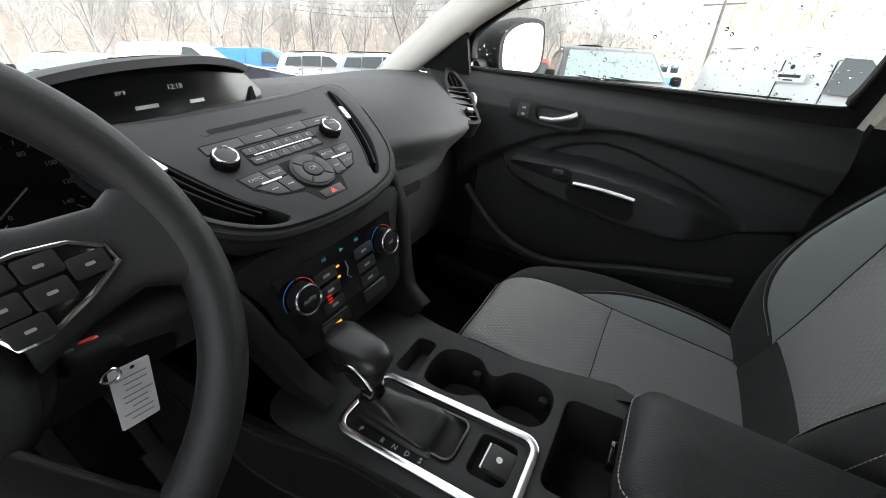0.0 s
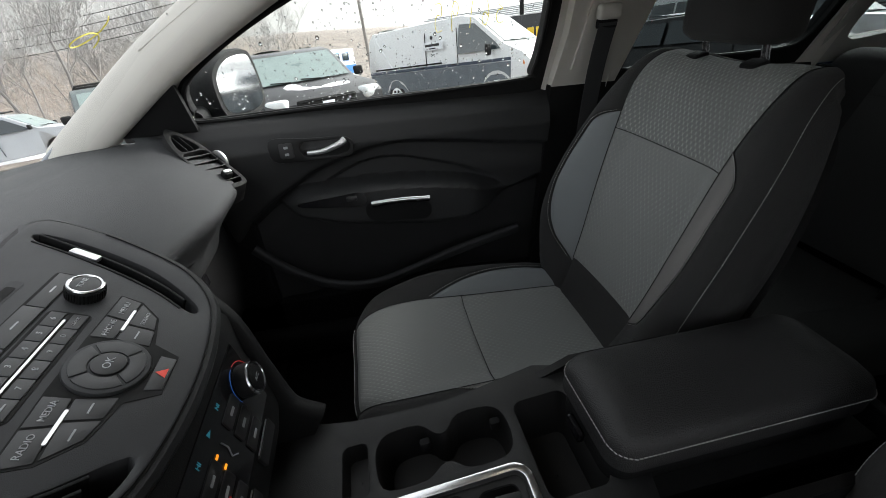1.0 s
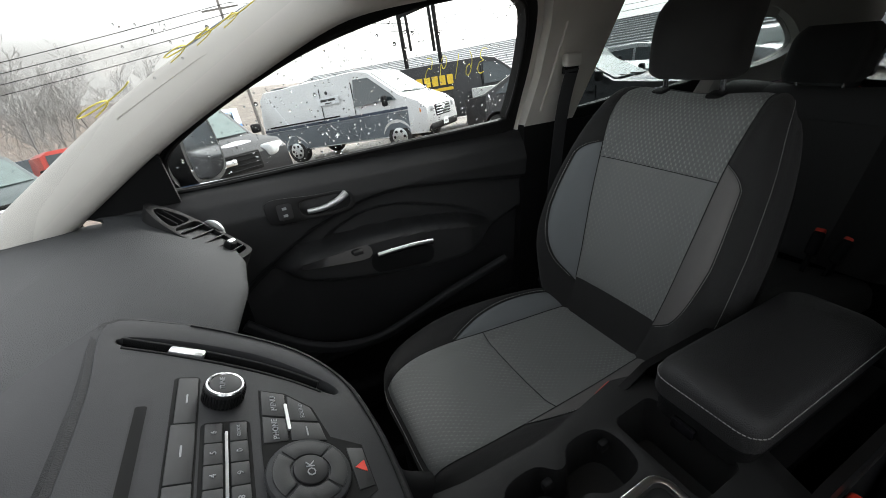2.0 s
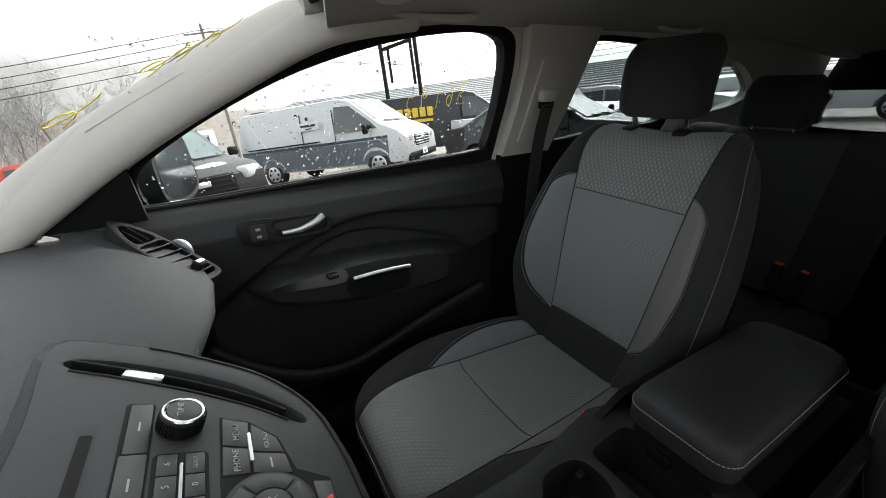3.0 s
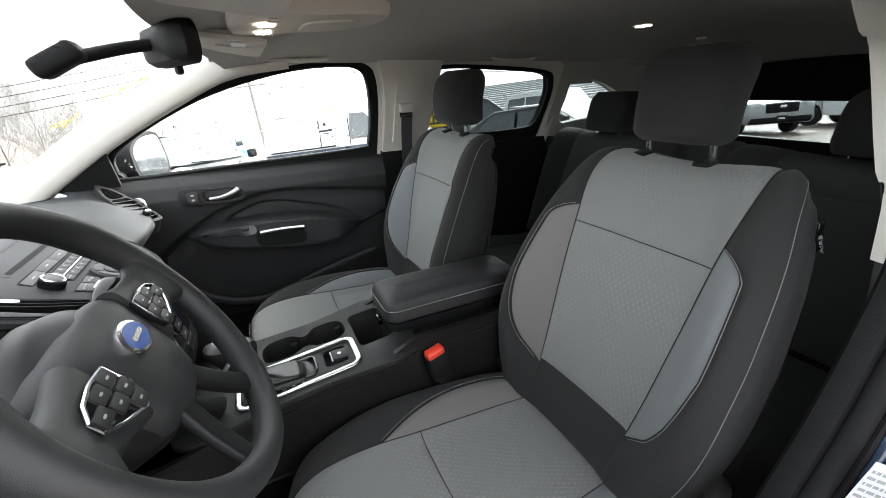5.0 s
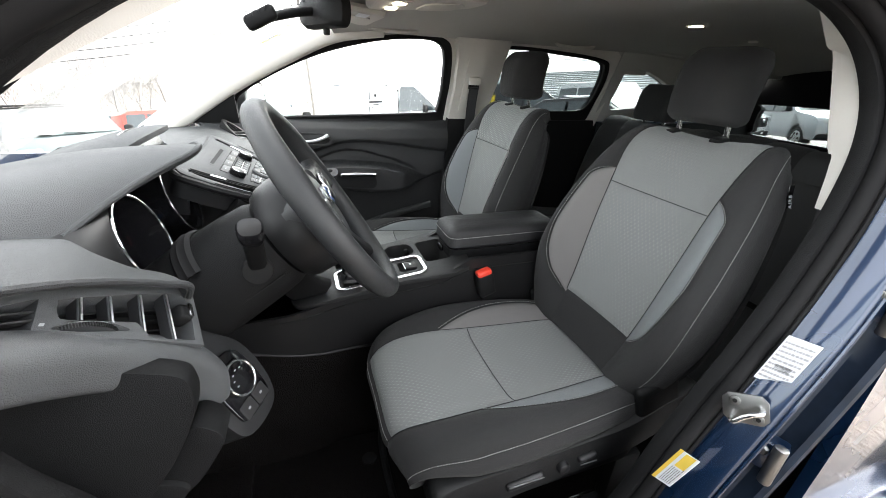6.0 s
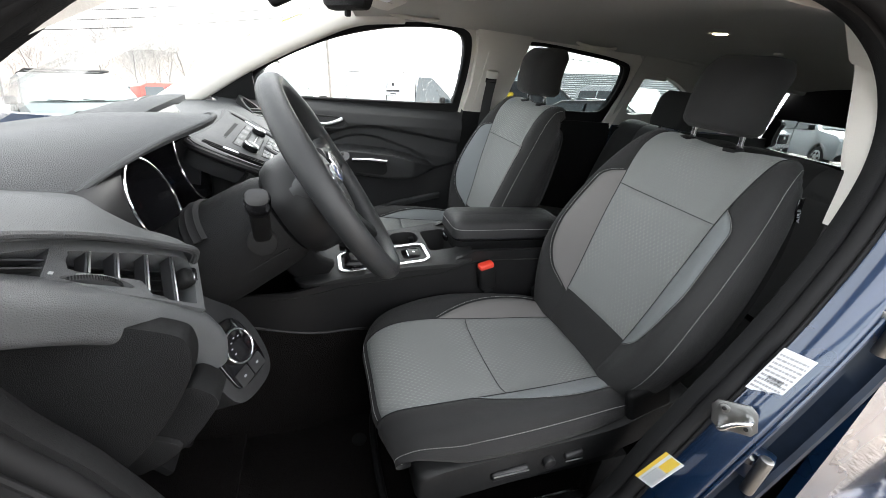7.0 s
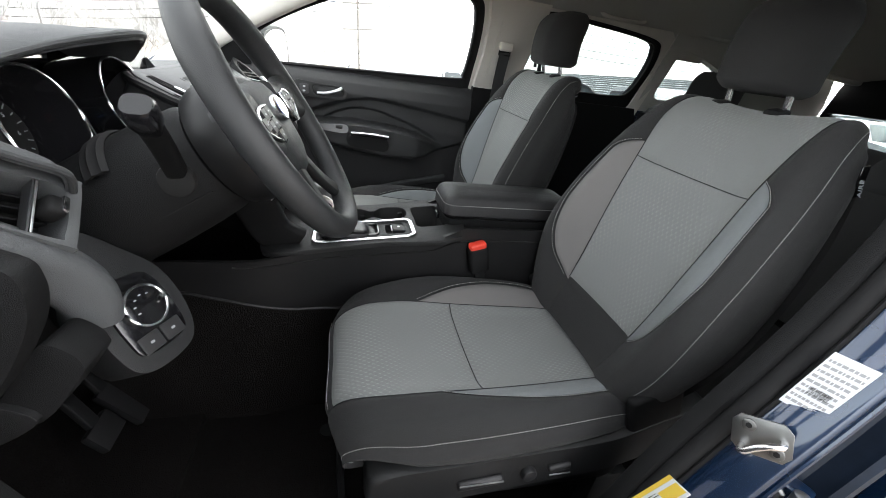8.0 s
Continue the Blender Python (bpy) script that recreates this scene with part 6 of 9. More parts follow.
for g in (-1, 1):
    rings = []
    for f, hw, h in ((0.0, 0.044, -0.012), (0.35, 0.034, -0.012), (0.7, 0.030, -0.008), (1.0, 0.046, 0.0)):
        x = g * (0.070 + (R - 0.078) * f)
        rings.append([SW @ Vector((x, 0.008 + a + 0.006 * f, h + b)) for a, b in rrect(2 * hw, 0.026, 0.012)])
    sp = part("spoke", loft(rings), wheel_m, wheel)
    pad = [(0.064, 0.026), (0.090, 0.028), (0.112, 0.025), (0.126, 0.016), (0.129, 0.005), (0.108, -0.008), (0.080, -0.020), (0.068, -0.019), (0.061, 0.002)]
    pad = [(g * a, b) for a, b in (pad if g > 0 else pad[::-1])]
    kp_ = part("key_pad", plate_bm(pad, 0.008, (), SW @ pose(0, 0, 0.006), 0.0015), gloss_m, sp, "black key pad with a bright edge")
    part("key_pad_edge", sweep([SW @ Vector((a, b, 0.0062)) for a, b in pad], circle(0.0018, 6), closed=True), chrome_m, kp_, "chrome edge")
    for cx, cy in ((0.074, 0.019), (0.095, 0.018), (0.115, 0.009), (0.072, 0.003), (0.093, 0.002), (0.076, -0.012)):
        kk = part("key", plate_bm(rrect(0.0195, 0.0138, 0.002), 0.003, (), SW @ pose(g * cx, cy, 0.0082), 0.0008), button_m, kp_)
        part("mark", plate_bm(rrect(0.005, 0.002, 0.0008), 0.0005, (), SW @ pose(g * cx, cy, 0.0088)), dim_print_m, kk)
    leg = smooth_path([SW @ Vector(p) for p in ((g * 0.030, -0.070, -0.014), (g * 0.045, -0.105, -0.012), (g * 0.062, -0.140, -0.006), (g * 0.072, -0.156, 0.0))], 5)
    part("lower_spoke", sweep(leg, rrect(0.030, 0.014, 0.006), up=SW.to_3x3() @ Vector((0, 0, 1))), smooth_m, wheel)
col = thing("steering_column", "black steering column shroud", "steering column")
part("back_cover", loft([[SW @ Vector((r * math.cos(a), -0.004 + r * math.sin(a), h)) for a in [2 * math.pi * k / 48 for k in range(48)]] for r, h in ((0.060, -0.010), (0.080, -0.026), (0.088, -0.050), (0.086, -0.078), (0.080, -0.092), (0.070, -0.094))]), smooth_m, wheel, "rounded cover behind the hub")
rings = []
for f, rx, rz in ((0.096, 0.060, 0.062), (0.100, 0.069, 0.071), (0.115, 0.074, 0.077), (0.16, 0.077, 0.081), (0.22, 0.078, 0.083), (0.30, 0.077, 0.083), (0.34, 0.074, 0.08)):
    o = SW @ Vector((0, -0.004, -f))
    r3 = SW.to_3x3()
    rings.append([o + r3 @ Vector((rx * math.cos(a), rz * math.sin(a), 0)) for a in [2 * math.pi * k / 48 for k in range(48)]])
part("shroud", loft(rings), plastic_m, col)
for g in (-1, 1):
    part("shroud_joint", tube([SW @ Vector((g * 0.0765 * math.cos(radians(20)), -0.004 - 0.081 * math.sin(radians(20)), -0.112 - 0.02 * k)) for k in range(10)], 0.0012, 5), hole_m, col)
rings = []
for k in range(7):
    f = 0.196 + 0.006 * k
    r = 0.081 + (0.0025 if k % 2 else 0.0) + 0.004 * math.sin(math.pi * k / 6)
    rings.append([SW @ Vector((r * math.cos(radians(a)), -0.004 + (r + 0.003) * math.sin(radians(a)), -f)) for a in range(35, 146, 5)])
gaiter = thick(loft(rings, False, False), 0.003)
part("gaiter", gaiter, rubber_m, col, "soft ribbed gaiter round the column")
for g, tip in ((-1, (-0.150, 0.066, -0.082)), (1, (0.165, 0.030, -0.060))):
    st = thing("column_stalk", "black control stalk on the steering column", "control stalk", "stalks")
    p0, p1 = SW @ Vector((g * 0.068, 0.0, -0.135)), SW @ Vector(tip)
    part("arm", sweep(smooth_path([p0, p0.lerp(p1, 0.5) + Vector((0, 0, 0.004)), p1], 5), rrect(0.026, 0.018, 0.008), up=(0, 0, 1)), plastic_m, st)
    d = (p1 - p0).normalized()
    part("tip", sweep([p1 - d * 0.012, p1 + d * 0.004, p1 + d * 0.022, p1 + d * 0.028], rrect(0.027, 0.024, 0.009), up=(0, 0, 1), scale=lambda f: 0.85 + 0.35 * math.sin(math.pi * min(f, 0.9))), gloss_m, st, "charcoal end piece")
    for k in range(3):
        part("mark", box_bm(0.008, 0.002, 0.004, 0, 1, Matrix.Translation(p1.lerp(p0, 0.25 + 0.2 * k) + Vector((0, -0.0092, 0.002)))), dim_print_m, st)
    part("boot", cyl_bm(0.022, 0.03, 20, 0.004, Matrix.Translation(p0) @ pose(0, 0, 0, 0, 90)), hole_m, st)

# ignition key with a paper tag
kt = thing("key_and_tag", "black key fob with a white paper tag in the ignition", "car key")
KX = Vector((-0.301, 0.825, 1.109))
part("lock_barrel", cyl_bm(0.020, 0.03, 24, 0.003, Matrix.Translation(KX + Vector((0, 0.01, 0))) @ pose(0, 0, 0, 70)), plastic_m, kt)
fob = part("fob", box_bm(0.036, 0.060, 0.016, 0.007, 3, Matrix.Translation(KX + Vector((0, -0.045, -0.010))) @ pose(0, 0, 0, -25, 10, 12)), plastic_m, kt)
for dx, dy, mm in ((0, 0.012, plate_m), (0.008, -0.006, red_m), (-0.009, -0.008, plate_m)):
    part("fob_key", cyl_bm(0.006, 0.003, 16, 0.001, Matrix.Translation(KX + Vector((0, -0.045, -0.010))) @ pose(0, 0, 0, -25, 10, 12) @ pose(dx, dy, 0.008)), mm, fob)
part("ring", sweep([KX + Vector((0.008 + 0.006 * math.cos(2 * math.pi * k / 20), -0.058, -0.030 + 0.006 * math.sin(2 * math.pi * k / 20))) for k in range(20)], circle(0.0012, 5), closed=True), chrome_m, kt)
TG = Matrix.Translation((-0.283, 0.778, 1.040)) @ pose(0, 0, 0, 90) @ pose(0, 0, 0, 0, 0, -9)
tg = part("tag", plate_bm(rrect(0.029, 0.063, 0.002), 0.0006, [[(0.002 + 0.002 * math.cos(math.pi * k / 6), 0.027 + 0.002 * math.sin(math.pi * k / 6)) for k in range(12)]], TG), label_m, kt, "white paper tag with scribbled lines")
for k in range(8):
    part("scribble", plate_bm(rrect(0.022 - 0.005 * (k % 3), 0.0011, 0.0004), 0.0004, (), TG @ pose(0.002 * (k % 2), 0.020 - 0.0062 * k, 0.0005)), dim_print_m, tg)

# pedals
pd = thing("brake_pedal", "black rubber brake pedal on an arm", "pedal", "pedals")
part("pad", box_bm(0.075, 0.020, 0.055, 0.006, 2, pose(-0.33, 1.12, 0.50, -35)), rubber_m, pd)
part("arm", sweep([(-0.33, 1.13, 0.51), (-0.33, 1.20, 0.68), (-0.33, 1.22, 0.85)], rrect(0.014, 0.03, 0.004), up=(1, 0, 0)), plastic_m, pd)
pd = thing("accelerator_pedal", "black rubber accelerator pedal", "pedal", "pedals")
part("pad", box_bm(0.055, 0.020, 0.12, 0.006, 2, pose(-0.22, 1.14, 0.46, -38)), rubber_m, pd)
part("arm", sweep([(-0.22, 1.17, 0.50), (-0.22, 1.26, 0.70)], rrect(0.014, 0.03, 0.004), up=(1, 0, 0)), plastic_m, pd)

# ---- centre console ----
con = thing("centre_console", "charcoal centre console with cup holders and a bright-framed shifter", "centre console")
DK = Matrix.Translation((0, 0.58, 0.858)) @ Matrix(((1, 0, 0, 0), (0, 0.9935, 0.113, 0), (0, -0.113, 0.9935, 0), (0, 0, 0, 1)))


def dk(y):
    return (y - 0.58) / 0.9935


bez_c, bez_w, bez_l = (-0.079, dk(0.600)), 0.104, 0.244
cup_hole = rounded([(-0.008, dk(0.655)), (0.012, dk(0.668)), (0.050, dk(0.668)), (0.070, dk(0.650)), (0.070, dk(0.605)), (0.050, dk(0.582)), (0.050, dk(0.566)), (0.070, dk(0.545)), (0.068, dk(0.500)), (0.048, dk(0.482)), (0.008, dk(0.482)), (-0.010, dk(0.500)), (-0.010, dk(0.545)), (0.004, dk(0.566)), (0.004, dk(0.582)), (-0.010, dk(0.605))], 3)
coin_hole = [(0.030 + a, dk(0.698) + b) for a, b in rrect(0.075, 0.036, 0.010)]
bin_hole = [(-0.008 + a, dk(0.425) + b) for a, b in rrect(0.138, 0.080, 0.014)]
bez_hole = [(bez_c[0] + a, bez_c[1] + b) for a, b in rrect(bez_w - 0.016, bez_l - 0.016, 0.014)]
deck_out = rounded([(-0.150, dk(0.36)), (-0.152, dk(0.55)), (-0.158, dk(0.70)), (-0.165, dk(0.80)), (-0.12, dk(0.84)), (0.06, dk(0.84)), (0.125, dk(0.80)), (0.108, dk(0.70)), (0.098, dk(0.55)), (0.098, dk(0.36))], 3)
part("deck", plate_bm(deck_out, 0.012, [cup_hole, coin_hole, bin_hole, bez_hole], DK, 0.002), console_m, con)


def well(outline, depth, name, label, material=hole_m, taper=0.9):
    cx, cy = sum(p[0] for p in outline) / len(outline), sum(p[1] for p in outline) / len(outline)
    rings = [[DK @ Vector((cx + (a - cx) * f, cy + (b - cy) * f, -h)) for a, b in outline] for f, h in ((1.0, 0.006), (0.985, depth * 0.5), (taper, depth * 0.97), (0.02, depth))]
    return part(name, loft(rings, True, False), material, con, label)


well_m = mat("black_well_liner", (0.010, 0.010, 0.010), 0.6)
well(cup_hole, 0.075, "cup_holder", "double cup holder", well_m)
well(coin_hole, 0.035, "coin_tray", "shallow coin tray", well_m)
well(bin_hole, 0.10, "open_bin", "deep open bin", well_m)
for y in (0.630, 0.525):
    part("cup_grip", box_bm(0.012, 0.016, 0.020, 0.004, 2, DK @ pose(0.050, dk(y) - 0.030, -0.020)), rubber_m, con, "rubber cup grip")
# bright frame and shifter
frame_path = [DK @ Vector((bez_c[0] + a, bez_c[1] + b, 0.0025)) for a, b in rrect(bez_w, bez_l, 0.020, 6)]
part("bright_frame", sweep(frame_path, rrect(0.011, 0.005, 0.002, 2), up=DK.to_3x3() @ Vector((0, 0, 1)), closed=True), chrome_m, con, "satin chrome frame")
boot_c = (-0.072, dk(0.630))
boot_hole = [(boot_c[0] + a, boot_c[1] + b) for a, b in rrect(0.062, 0.130, 0.012)]
ebr_hole = [(-0.072 + a, dk(0.522) + b) for a, b in rrect(0.058, 0.050, 0.010)]
part("shift_plate", plate_bm(rrect(bez_w - 0.008, bez_l - 0.008, 0.016), 0.005, [[(a - bez_c[0], b - bez_c[1]) for a, b in boot_hole], [(a - bez_c[0], b - bez_c[1]) for a, b in ebr_hole]], DK @ pose(bez_c[0], bez_c[1], -0.002), 0.001), console_m, con, "charcoal shift plate")
part("boot_rim", sweep([DK @ Vector((a, b, -0.001)) for a, b in boot_hole], circle(0.003, 6), closed=True), gloss_m, con)
KN = Vector((-0.088, 0.702, 0.938))
rings = []
for k in range(17):
    f = k / 16
    c = (DK @ Vector((boot_c[0], boot_c[1], -0.004))).lerp(KN + Vector((0, -0.012, -0.045)), f)
    w, l = 0.058 * (1 - f) ** 0.8 + 0.022, 0.124 * (1 - f) ** 1.1 + 0.026
    fold = 1 + 0.060 * math.sin(f * 19) * (1 - f) * min(1.0, 5 * f)
    w, l = w * fold, l * fold
    wr = 0.005 * math.sin(11 * f)
    rings.append([c + Vector((a * (1 + 0.05 * math.sin(70 * b + 0.5 * k)), b + wr, 0.0012 * math.sin(a * 110 + k * 0.7))) for a, b in rrect(w, l, 0.010, 6)])
part("shift_boot", loft(rings), boot_m, con, "creased black leather boot")
sh = new("shift_lever")
sh.parent = con
part("collar", cyl_bm(0.016, 0.05, 24, 0.004, Matrix.Translation(KN + Vector((0, -0.008, -0.030))) @ pose(0, 0, 0, -12)), gloss_m, sh)
rings = []
for f, w, l, h in ((0.0, 0.030, 0.040, -0.035), (0.2, 0.044, 0.060, -0.012), (0.45, 0.050, 0.080, 0.006), (0.7, 0.052, 0.090, 0.020), (0.88, 0.047, 0.084, 0.030), (0.97, 0.034, 0.066, 0.035), (1.0, 0.015, 0.033, 0.037)):
    rings.append([KN + Vector((a, b + 0.012 * f, h + 0.10 * b * f)) for a, b in rrect(w, l, 0.022, 5)])
part("knob", loft(rings), boot_m, sh, "smooth black shift knob")
part("side_trim", sweep([KN + Vector((-0.0285, -0.030 + 0.055 * k / 10, -0.004 + 0.020 * math.sin(math.pi * k / 10))) for k in range(11)], rrect(0.004, 0.012, 0.0015), up=(0, 0, 1)), chrome_m, sh, "chrome blade on the knob")
for t, y in (("P", 0.690), ("R", 0.655), ("N", 0.636), ("D", 0.617), ("S", 0.598)):
    text_ob("lettering", t, 0.010, white_m, DK @ pose(-0.117, dk(y), -0.0016, 0, 0, -90), con)
br = part("park_brake_switch", box_bm(0.036, 0.034, 0.012, 0.003, 2, DK @ pose(-0.072, dk(0.513), -0.004, 8)), button_m, con, "black parking brake switch")
part("bright_edge", box_bm(0.036, 0.003, 0.002, 0.0008, 1, DK @ pose(-0.072, dk(0.531), 0.000)), silver_m, br)
part("mark", cyl_bm(0.004, 0.0006, 16, 0, DK @ pose(-0.072, dk(0.513), 0.0026, 8)), white_m, br)
well(ebr_hole, 0.02, "switch_recess", "", hole_m)
# side walls
for g, xt, xb in ((-1, -0.150, -0.165), (1, 0.100, 0.115)):
    def wall(u, v, g=g, xt=xt, xb=xb):
        y = -0.02 + 1.36 * u
        top = 0.858 + 0.113 * (0.58 - min(max(y, 0.40), 0.86)) - 0.008
        if y < 0.40:
            top = 0.873 + 0.03 * smoothstep(0.42, 0.36, y)
        flare = 0.035 * smoothstep(0.66, 0.86, y)
        low = lerp_table([(0.50, 0.672), (0.668, 0.676), (0.759, 0.686), (0.856, 0.713), (0.967, 0.743), (1.20, 0.80)], y)
        return (xt + (xb - xt) * (1 - v) * 0.6 + g * flare, y, low + (top - low) * v)

    def tunnel(u, v, g=g, wall=wall):
        x, y, z = wall(u, 0)
        return (x - g * 0.010 + g * 0.03 * (1 - v), y, 0.355 + (z + 0.01 - 0.355) * v)
    part("side_wall", thick(grid(wall, 36, 10), 0.012), smooth_m, con)
    part("side_edge", sweep([wall(k / 40, 0.0) for k in range(41)], circle(0.004, 6)), smooth_m, con, "rounded lower edge")
    part("tunnel", thick(grid(tunnel, 36, 8), 0.008), carpet_m, con, "black carpet beside the tunnel")
    part("side_seam", sweep([wall(k / 30, 0.86) for k in range(21)], circle(0.003, 5)), hole_m, con)
part("rear_end", box_bm(0.25, 0.02, 0.52, 0.006, 2, pose(-0.025, -0.02, 0.62)), plastic_m, con)
# armrest lid: padded, stitched
ar = thing("armrest", "padded black vinyl armrest lid with pale stitching", "armrest")
ax0, ax1, ay0, ay1 = -0.086, 0.062, 0.030, 0.398


def arm_ring(h, inset, crown):
    w, l = (ax1 - ax0) - 2 * inset, (ay1 - ay0) - 2 * inset
    return [((ax0 + ax1) / 2 + a, (ay0 + ay1) / 2 + b, h + crown * (1 - (a / (w / 2)) ** 2 * 0.7) * 0.006) for a, b in rrect(w, l, 0.028, 6)]


part("pad", loft([arm_ring(0.900, 0.010, 0), arm_ring(0.910, 0.0, 0), arm_ring(0.940, 0.0, 0), arm_ring(0.953, 0.004, 0), arm_ring(0.959, 0.012, 0.5), arm_ring(0.962, 0.030, 1), arm_ring(0.963, 0.050, 1), arm_ring(0.9632, 0.062, 1)]), leather_m, ar)
for i, hh in ((-0.0006, 0.9385),):
    part("stitching", dashes(arm_ring(hh, i, 0) + arm_ring(hh, i, 0)[:1]), stitch_m, ar)
part("lid_base", loft([arm_ring(0.868, 0.010, 0), arm_ring(0.872, 0.006, 0), arm_ring(0.898, 0.006, 0), arm_ring(0.900, 0.012, 0)]), plastic_m, ar)
part("box", box_bm(0.19, 0.36, 0.03, 0.008, 2, pose(-0.01, 0.20, 0.858)), plastic_m, ar)
part("latch", box_bm(0.034, 0.010, 0.018, 0.003, 2, pose(-0.003, 0.398, 0.882)), gloss_m, ar, "black latch")

# ---- front passenger door trim ----
FLAT_Z = [(0.56, 0.735), (0.80, 0.728), (0.95, 0.722), (1.02, 0.715), (1.09, 0.706), (1.13, 0.722), (1.155, 0.742), (1.168, 0.760)]
CREST = [(0.10, 1.033), (0.15, 1.037), (0.36, 1.066), (0.50, 1.083), (0.56, 1.083), (0.62, 1.075), (0.69, 1.054), (0.76, 1.028), (0.82, 0.992), (0.88, 0.957), (1.0, 0.87), (1.12, 0.78)]
CREASE = [(0.10, 0.84), (0.216, 0.908), (0.29, 0.958), (0.374, 0.996), (0.515, 1.036), (0.586, 1.043), (0.637, 1.034), (0.69, 1.014), (0.75, 0.982), (0.805, 0.949), (0.86, 0.92), (1.12, 0.76)]
REST_TOP = [(0.10, 0.876), (0.238, 0.916), (0.35, 0.956), (0.45, 0.974), (0.53, 0.982), (0.62, 0.988), (0.70, 0.983), (0.80, 0.982), (0.85, 0.954), (0.90, 0.926), (1.12, 0.816)]
REST_LOW = [(0.10, 0.946), (0.238, 0.899), (0.30, 0.868), (0.378, 0.854), (0.486, 0.855), (0.625, 0.875), (0.72, 0.892), (0.79, 0.915), (0.85, 0.944), (0.90, 0.976), (1.12, 1.016)]


def door_x(y, z):
    """How far out the door's inner face lies: a proud upper pad, two stepped hollows, and an armrest that stands out over a hollow foot."""
    x = lerp_table(FLAT_Z, z)
    cr, c2, rt_, rl = lerp_table(CREST, y), lerp_table(CREASE, y), lerp_table(REST_TOP, y), lerp_table(REST_LOW, y)
    ahead = 1 - smoothstep(0.90, 1.02, y)
    x += 0.020 * smoothstep(0.004, -0.012, z - cr) * (1 - 0.6 * smoothstep(-0.02, -0.09, z - cr)) * ahead
    m = smoothstep(0.20, 0.33, y) * (1 - smoothstep(0.78, 0.87, y))
    x += 0.014 * smoothstep(0.003, -0.008, z - c2) * m
    rest = smoothstep(0.008, -0.008, z - rt_) * smoothstep(-0.007, 0.007, z - rl) * smoothstep(0.20, 0.36, y) * (1 - smoothstep(0.80, 0.88, y))
    x += (0.659 + 0.010 * smoothstep(0.02, 0.0, z - rl) - x) * rest
    x += 0.018 * smoothstep(0.004, -0.010, z - min(rl, cr - 0.02)) * (1 - rest) * ahead
    x += 0.05 * smoothstep(0.97, 1.10, y) * smoothstep(1.05, 0.9, z)
    return x


def door_sheet(u, v):
    y = 1.115 - 0.99 * u
    z0 = 0.565
    z = z0 + (1.168 - z0) * v
    return (door_x(y, z), y, z)


door = thing("door_trim", "black moulded inner trim of the front passenger door", "door trim")
part("panel", thick(grid(door_sheet, 140, 120), 0.006), door_m, door)
part("belt_strip", sweep([(0.765, 1.0 - 0.86 * k / 16, 1.163 + 0.028 * k / 16) for k in range(17)], rrect(0.010, 0.014, 0.004), up=(0, 0, 1)), rubber_m, door)
# pull cup, chrome pull and window switch
cup_line = [(0.5565 + a, 0.918 + b + 0.10 * a) for a, b in rrect(0.172, 0.058, 0.027, 7)]
part("pull_cup", loft([[(x, 0.5565 + (y - 0.5565) * f, 0.918 + (z - 0.918) * f) for y, z in cup_line] for f, x in ((1.0, 0.6535), (0.97, 0.6530), (0.93, 0.6560), (0.86, 0.664), (0.70, 0.670), (0.3, 0.672))]), plastic_m, door, "rounded recess under the pull")
part("pull", sweep([(0.645, 0.476 + 0.150 * k / 8, 0.945 + 0.004 * k / 8 + 0.003 * math.sin(math.pi * k / 8)) for k in range(9)], rrect(0.012, 0.017, 0.005), up=(-0.5, 0, 1)), chrome_m, door, "satin chrome door pull")
sw = part("switch_bezel", plate_bm(rounded([(0.0, -0.020), (0.075, -0.016), (0.150, -0.006), (0.155, 0.004), (0.07, 0.010), (0.0, 0.012)], 3), 0.006, (), Matrix.Translation((0.656, 0.644, 0.966)) @ Matrix(((0, 0.25, -0.97, 0), (1, 0, 0, 0), (0, 0.97, 0.25, 0), (0, 0, 0, 1)))), gloss_m, door)
part("window_switch", box_bm(0.014, 0.026, 0.012, 0.004, 2, pose(0.649, 0.672, 0.970)), button_m, sw)
# release handle
RM = Matrix.Translation((0.700, 0.745, 1.092)) @ Matrix(((0, 0.12, -0.99, 0), (1, 0, 0, 0), (0, 0.99, 0.12, 0), (0, 0, 0, 1)))
rb = part("release_bezel", plate_bm(rounded([(-0.085, -0.028), (0.0, -0.030), (0.085, -0.026), (0.100, 0.0), (0.088, 0.030), (0.0, 0.024), (-0.08, 0.020), (-0.098, -0.002)], 4), 0.006, [rounded([(-0.080, -0.018), (0.0, -0.020), (0.025, -0.012), (0.025, 0.012), (0.0, 0.016), (-0.078, 0.012)], 3)], RM @ pose(0, 0, 0.004), 0.0015), smooth_m, door, "charcoal handle bezel")
part("release_cavity", plate_bm(rrect(0.11, 0.042, 0.012), 0.004, (), RM @ pose(-0.028, -0.002, -0.012)), hole_m, rb)
part("release_handle", sweep(smooth_path([RM @ Vector(p) for p in ((0.012, -0.010, 0.004), (-0.025, -0.008, 0.010), (-0.062, 0.004, 0.014), (-0.080, 0.014, 0.010))], 5), rrect(0.013, 0.017, 0.005), up=(-1, 0, 0.1), scale=lambda f: 0.75 + 0.45 * f), silver_m, rb, "silver release handle")
lk = part("lock_switch", plate_bm(rrect(0.032, 0.036, 0.005), 0.005, (), RM @ pose(0.060, 0.000, 0.006), 0.0012), button_m, rb)
for b in (-0.008, 0.008):
    part("mark", plate_bm(rrect(0.010, 0.006, 0.002), 0.0006, (), RM @ pose(0.060, b, 0.0066)), dim_print_m, lk)
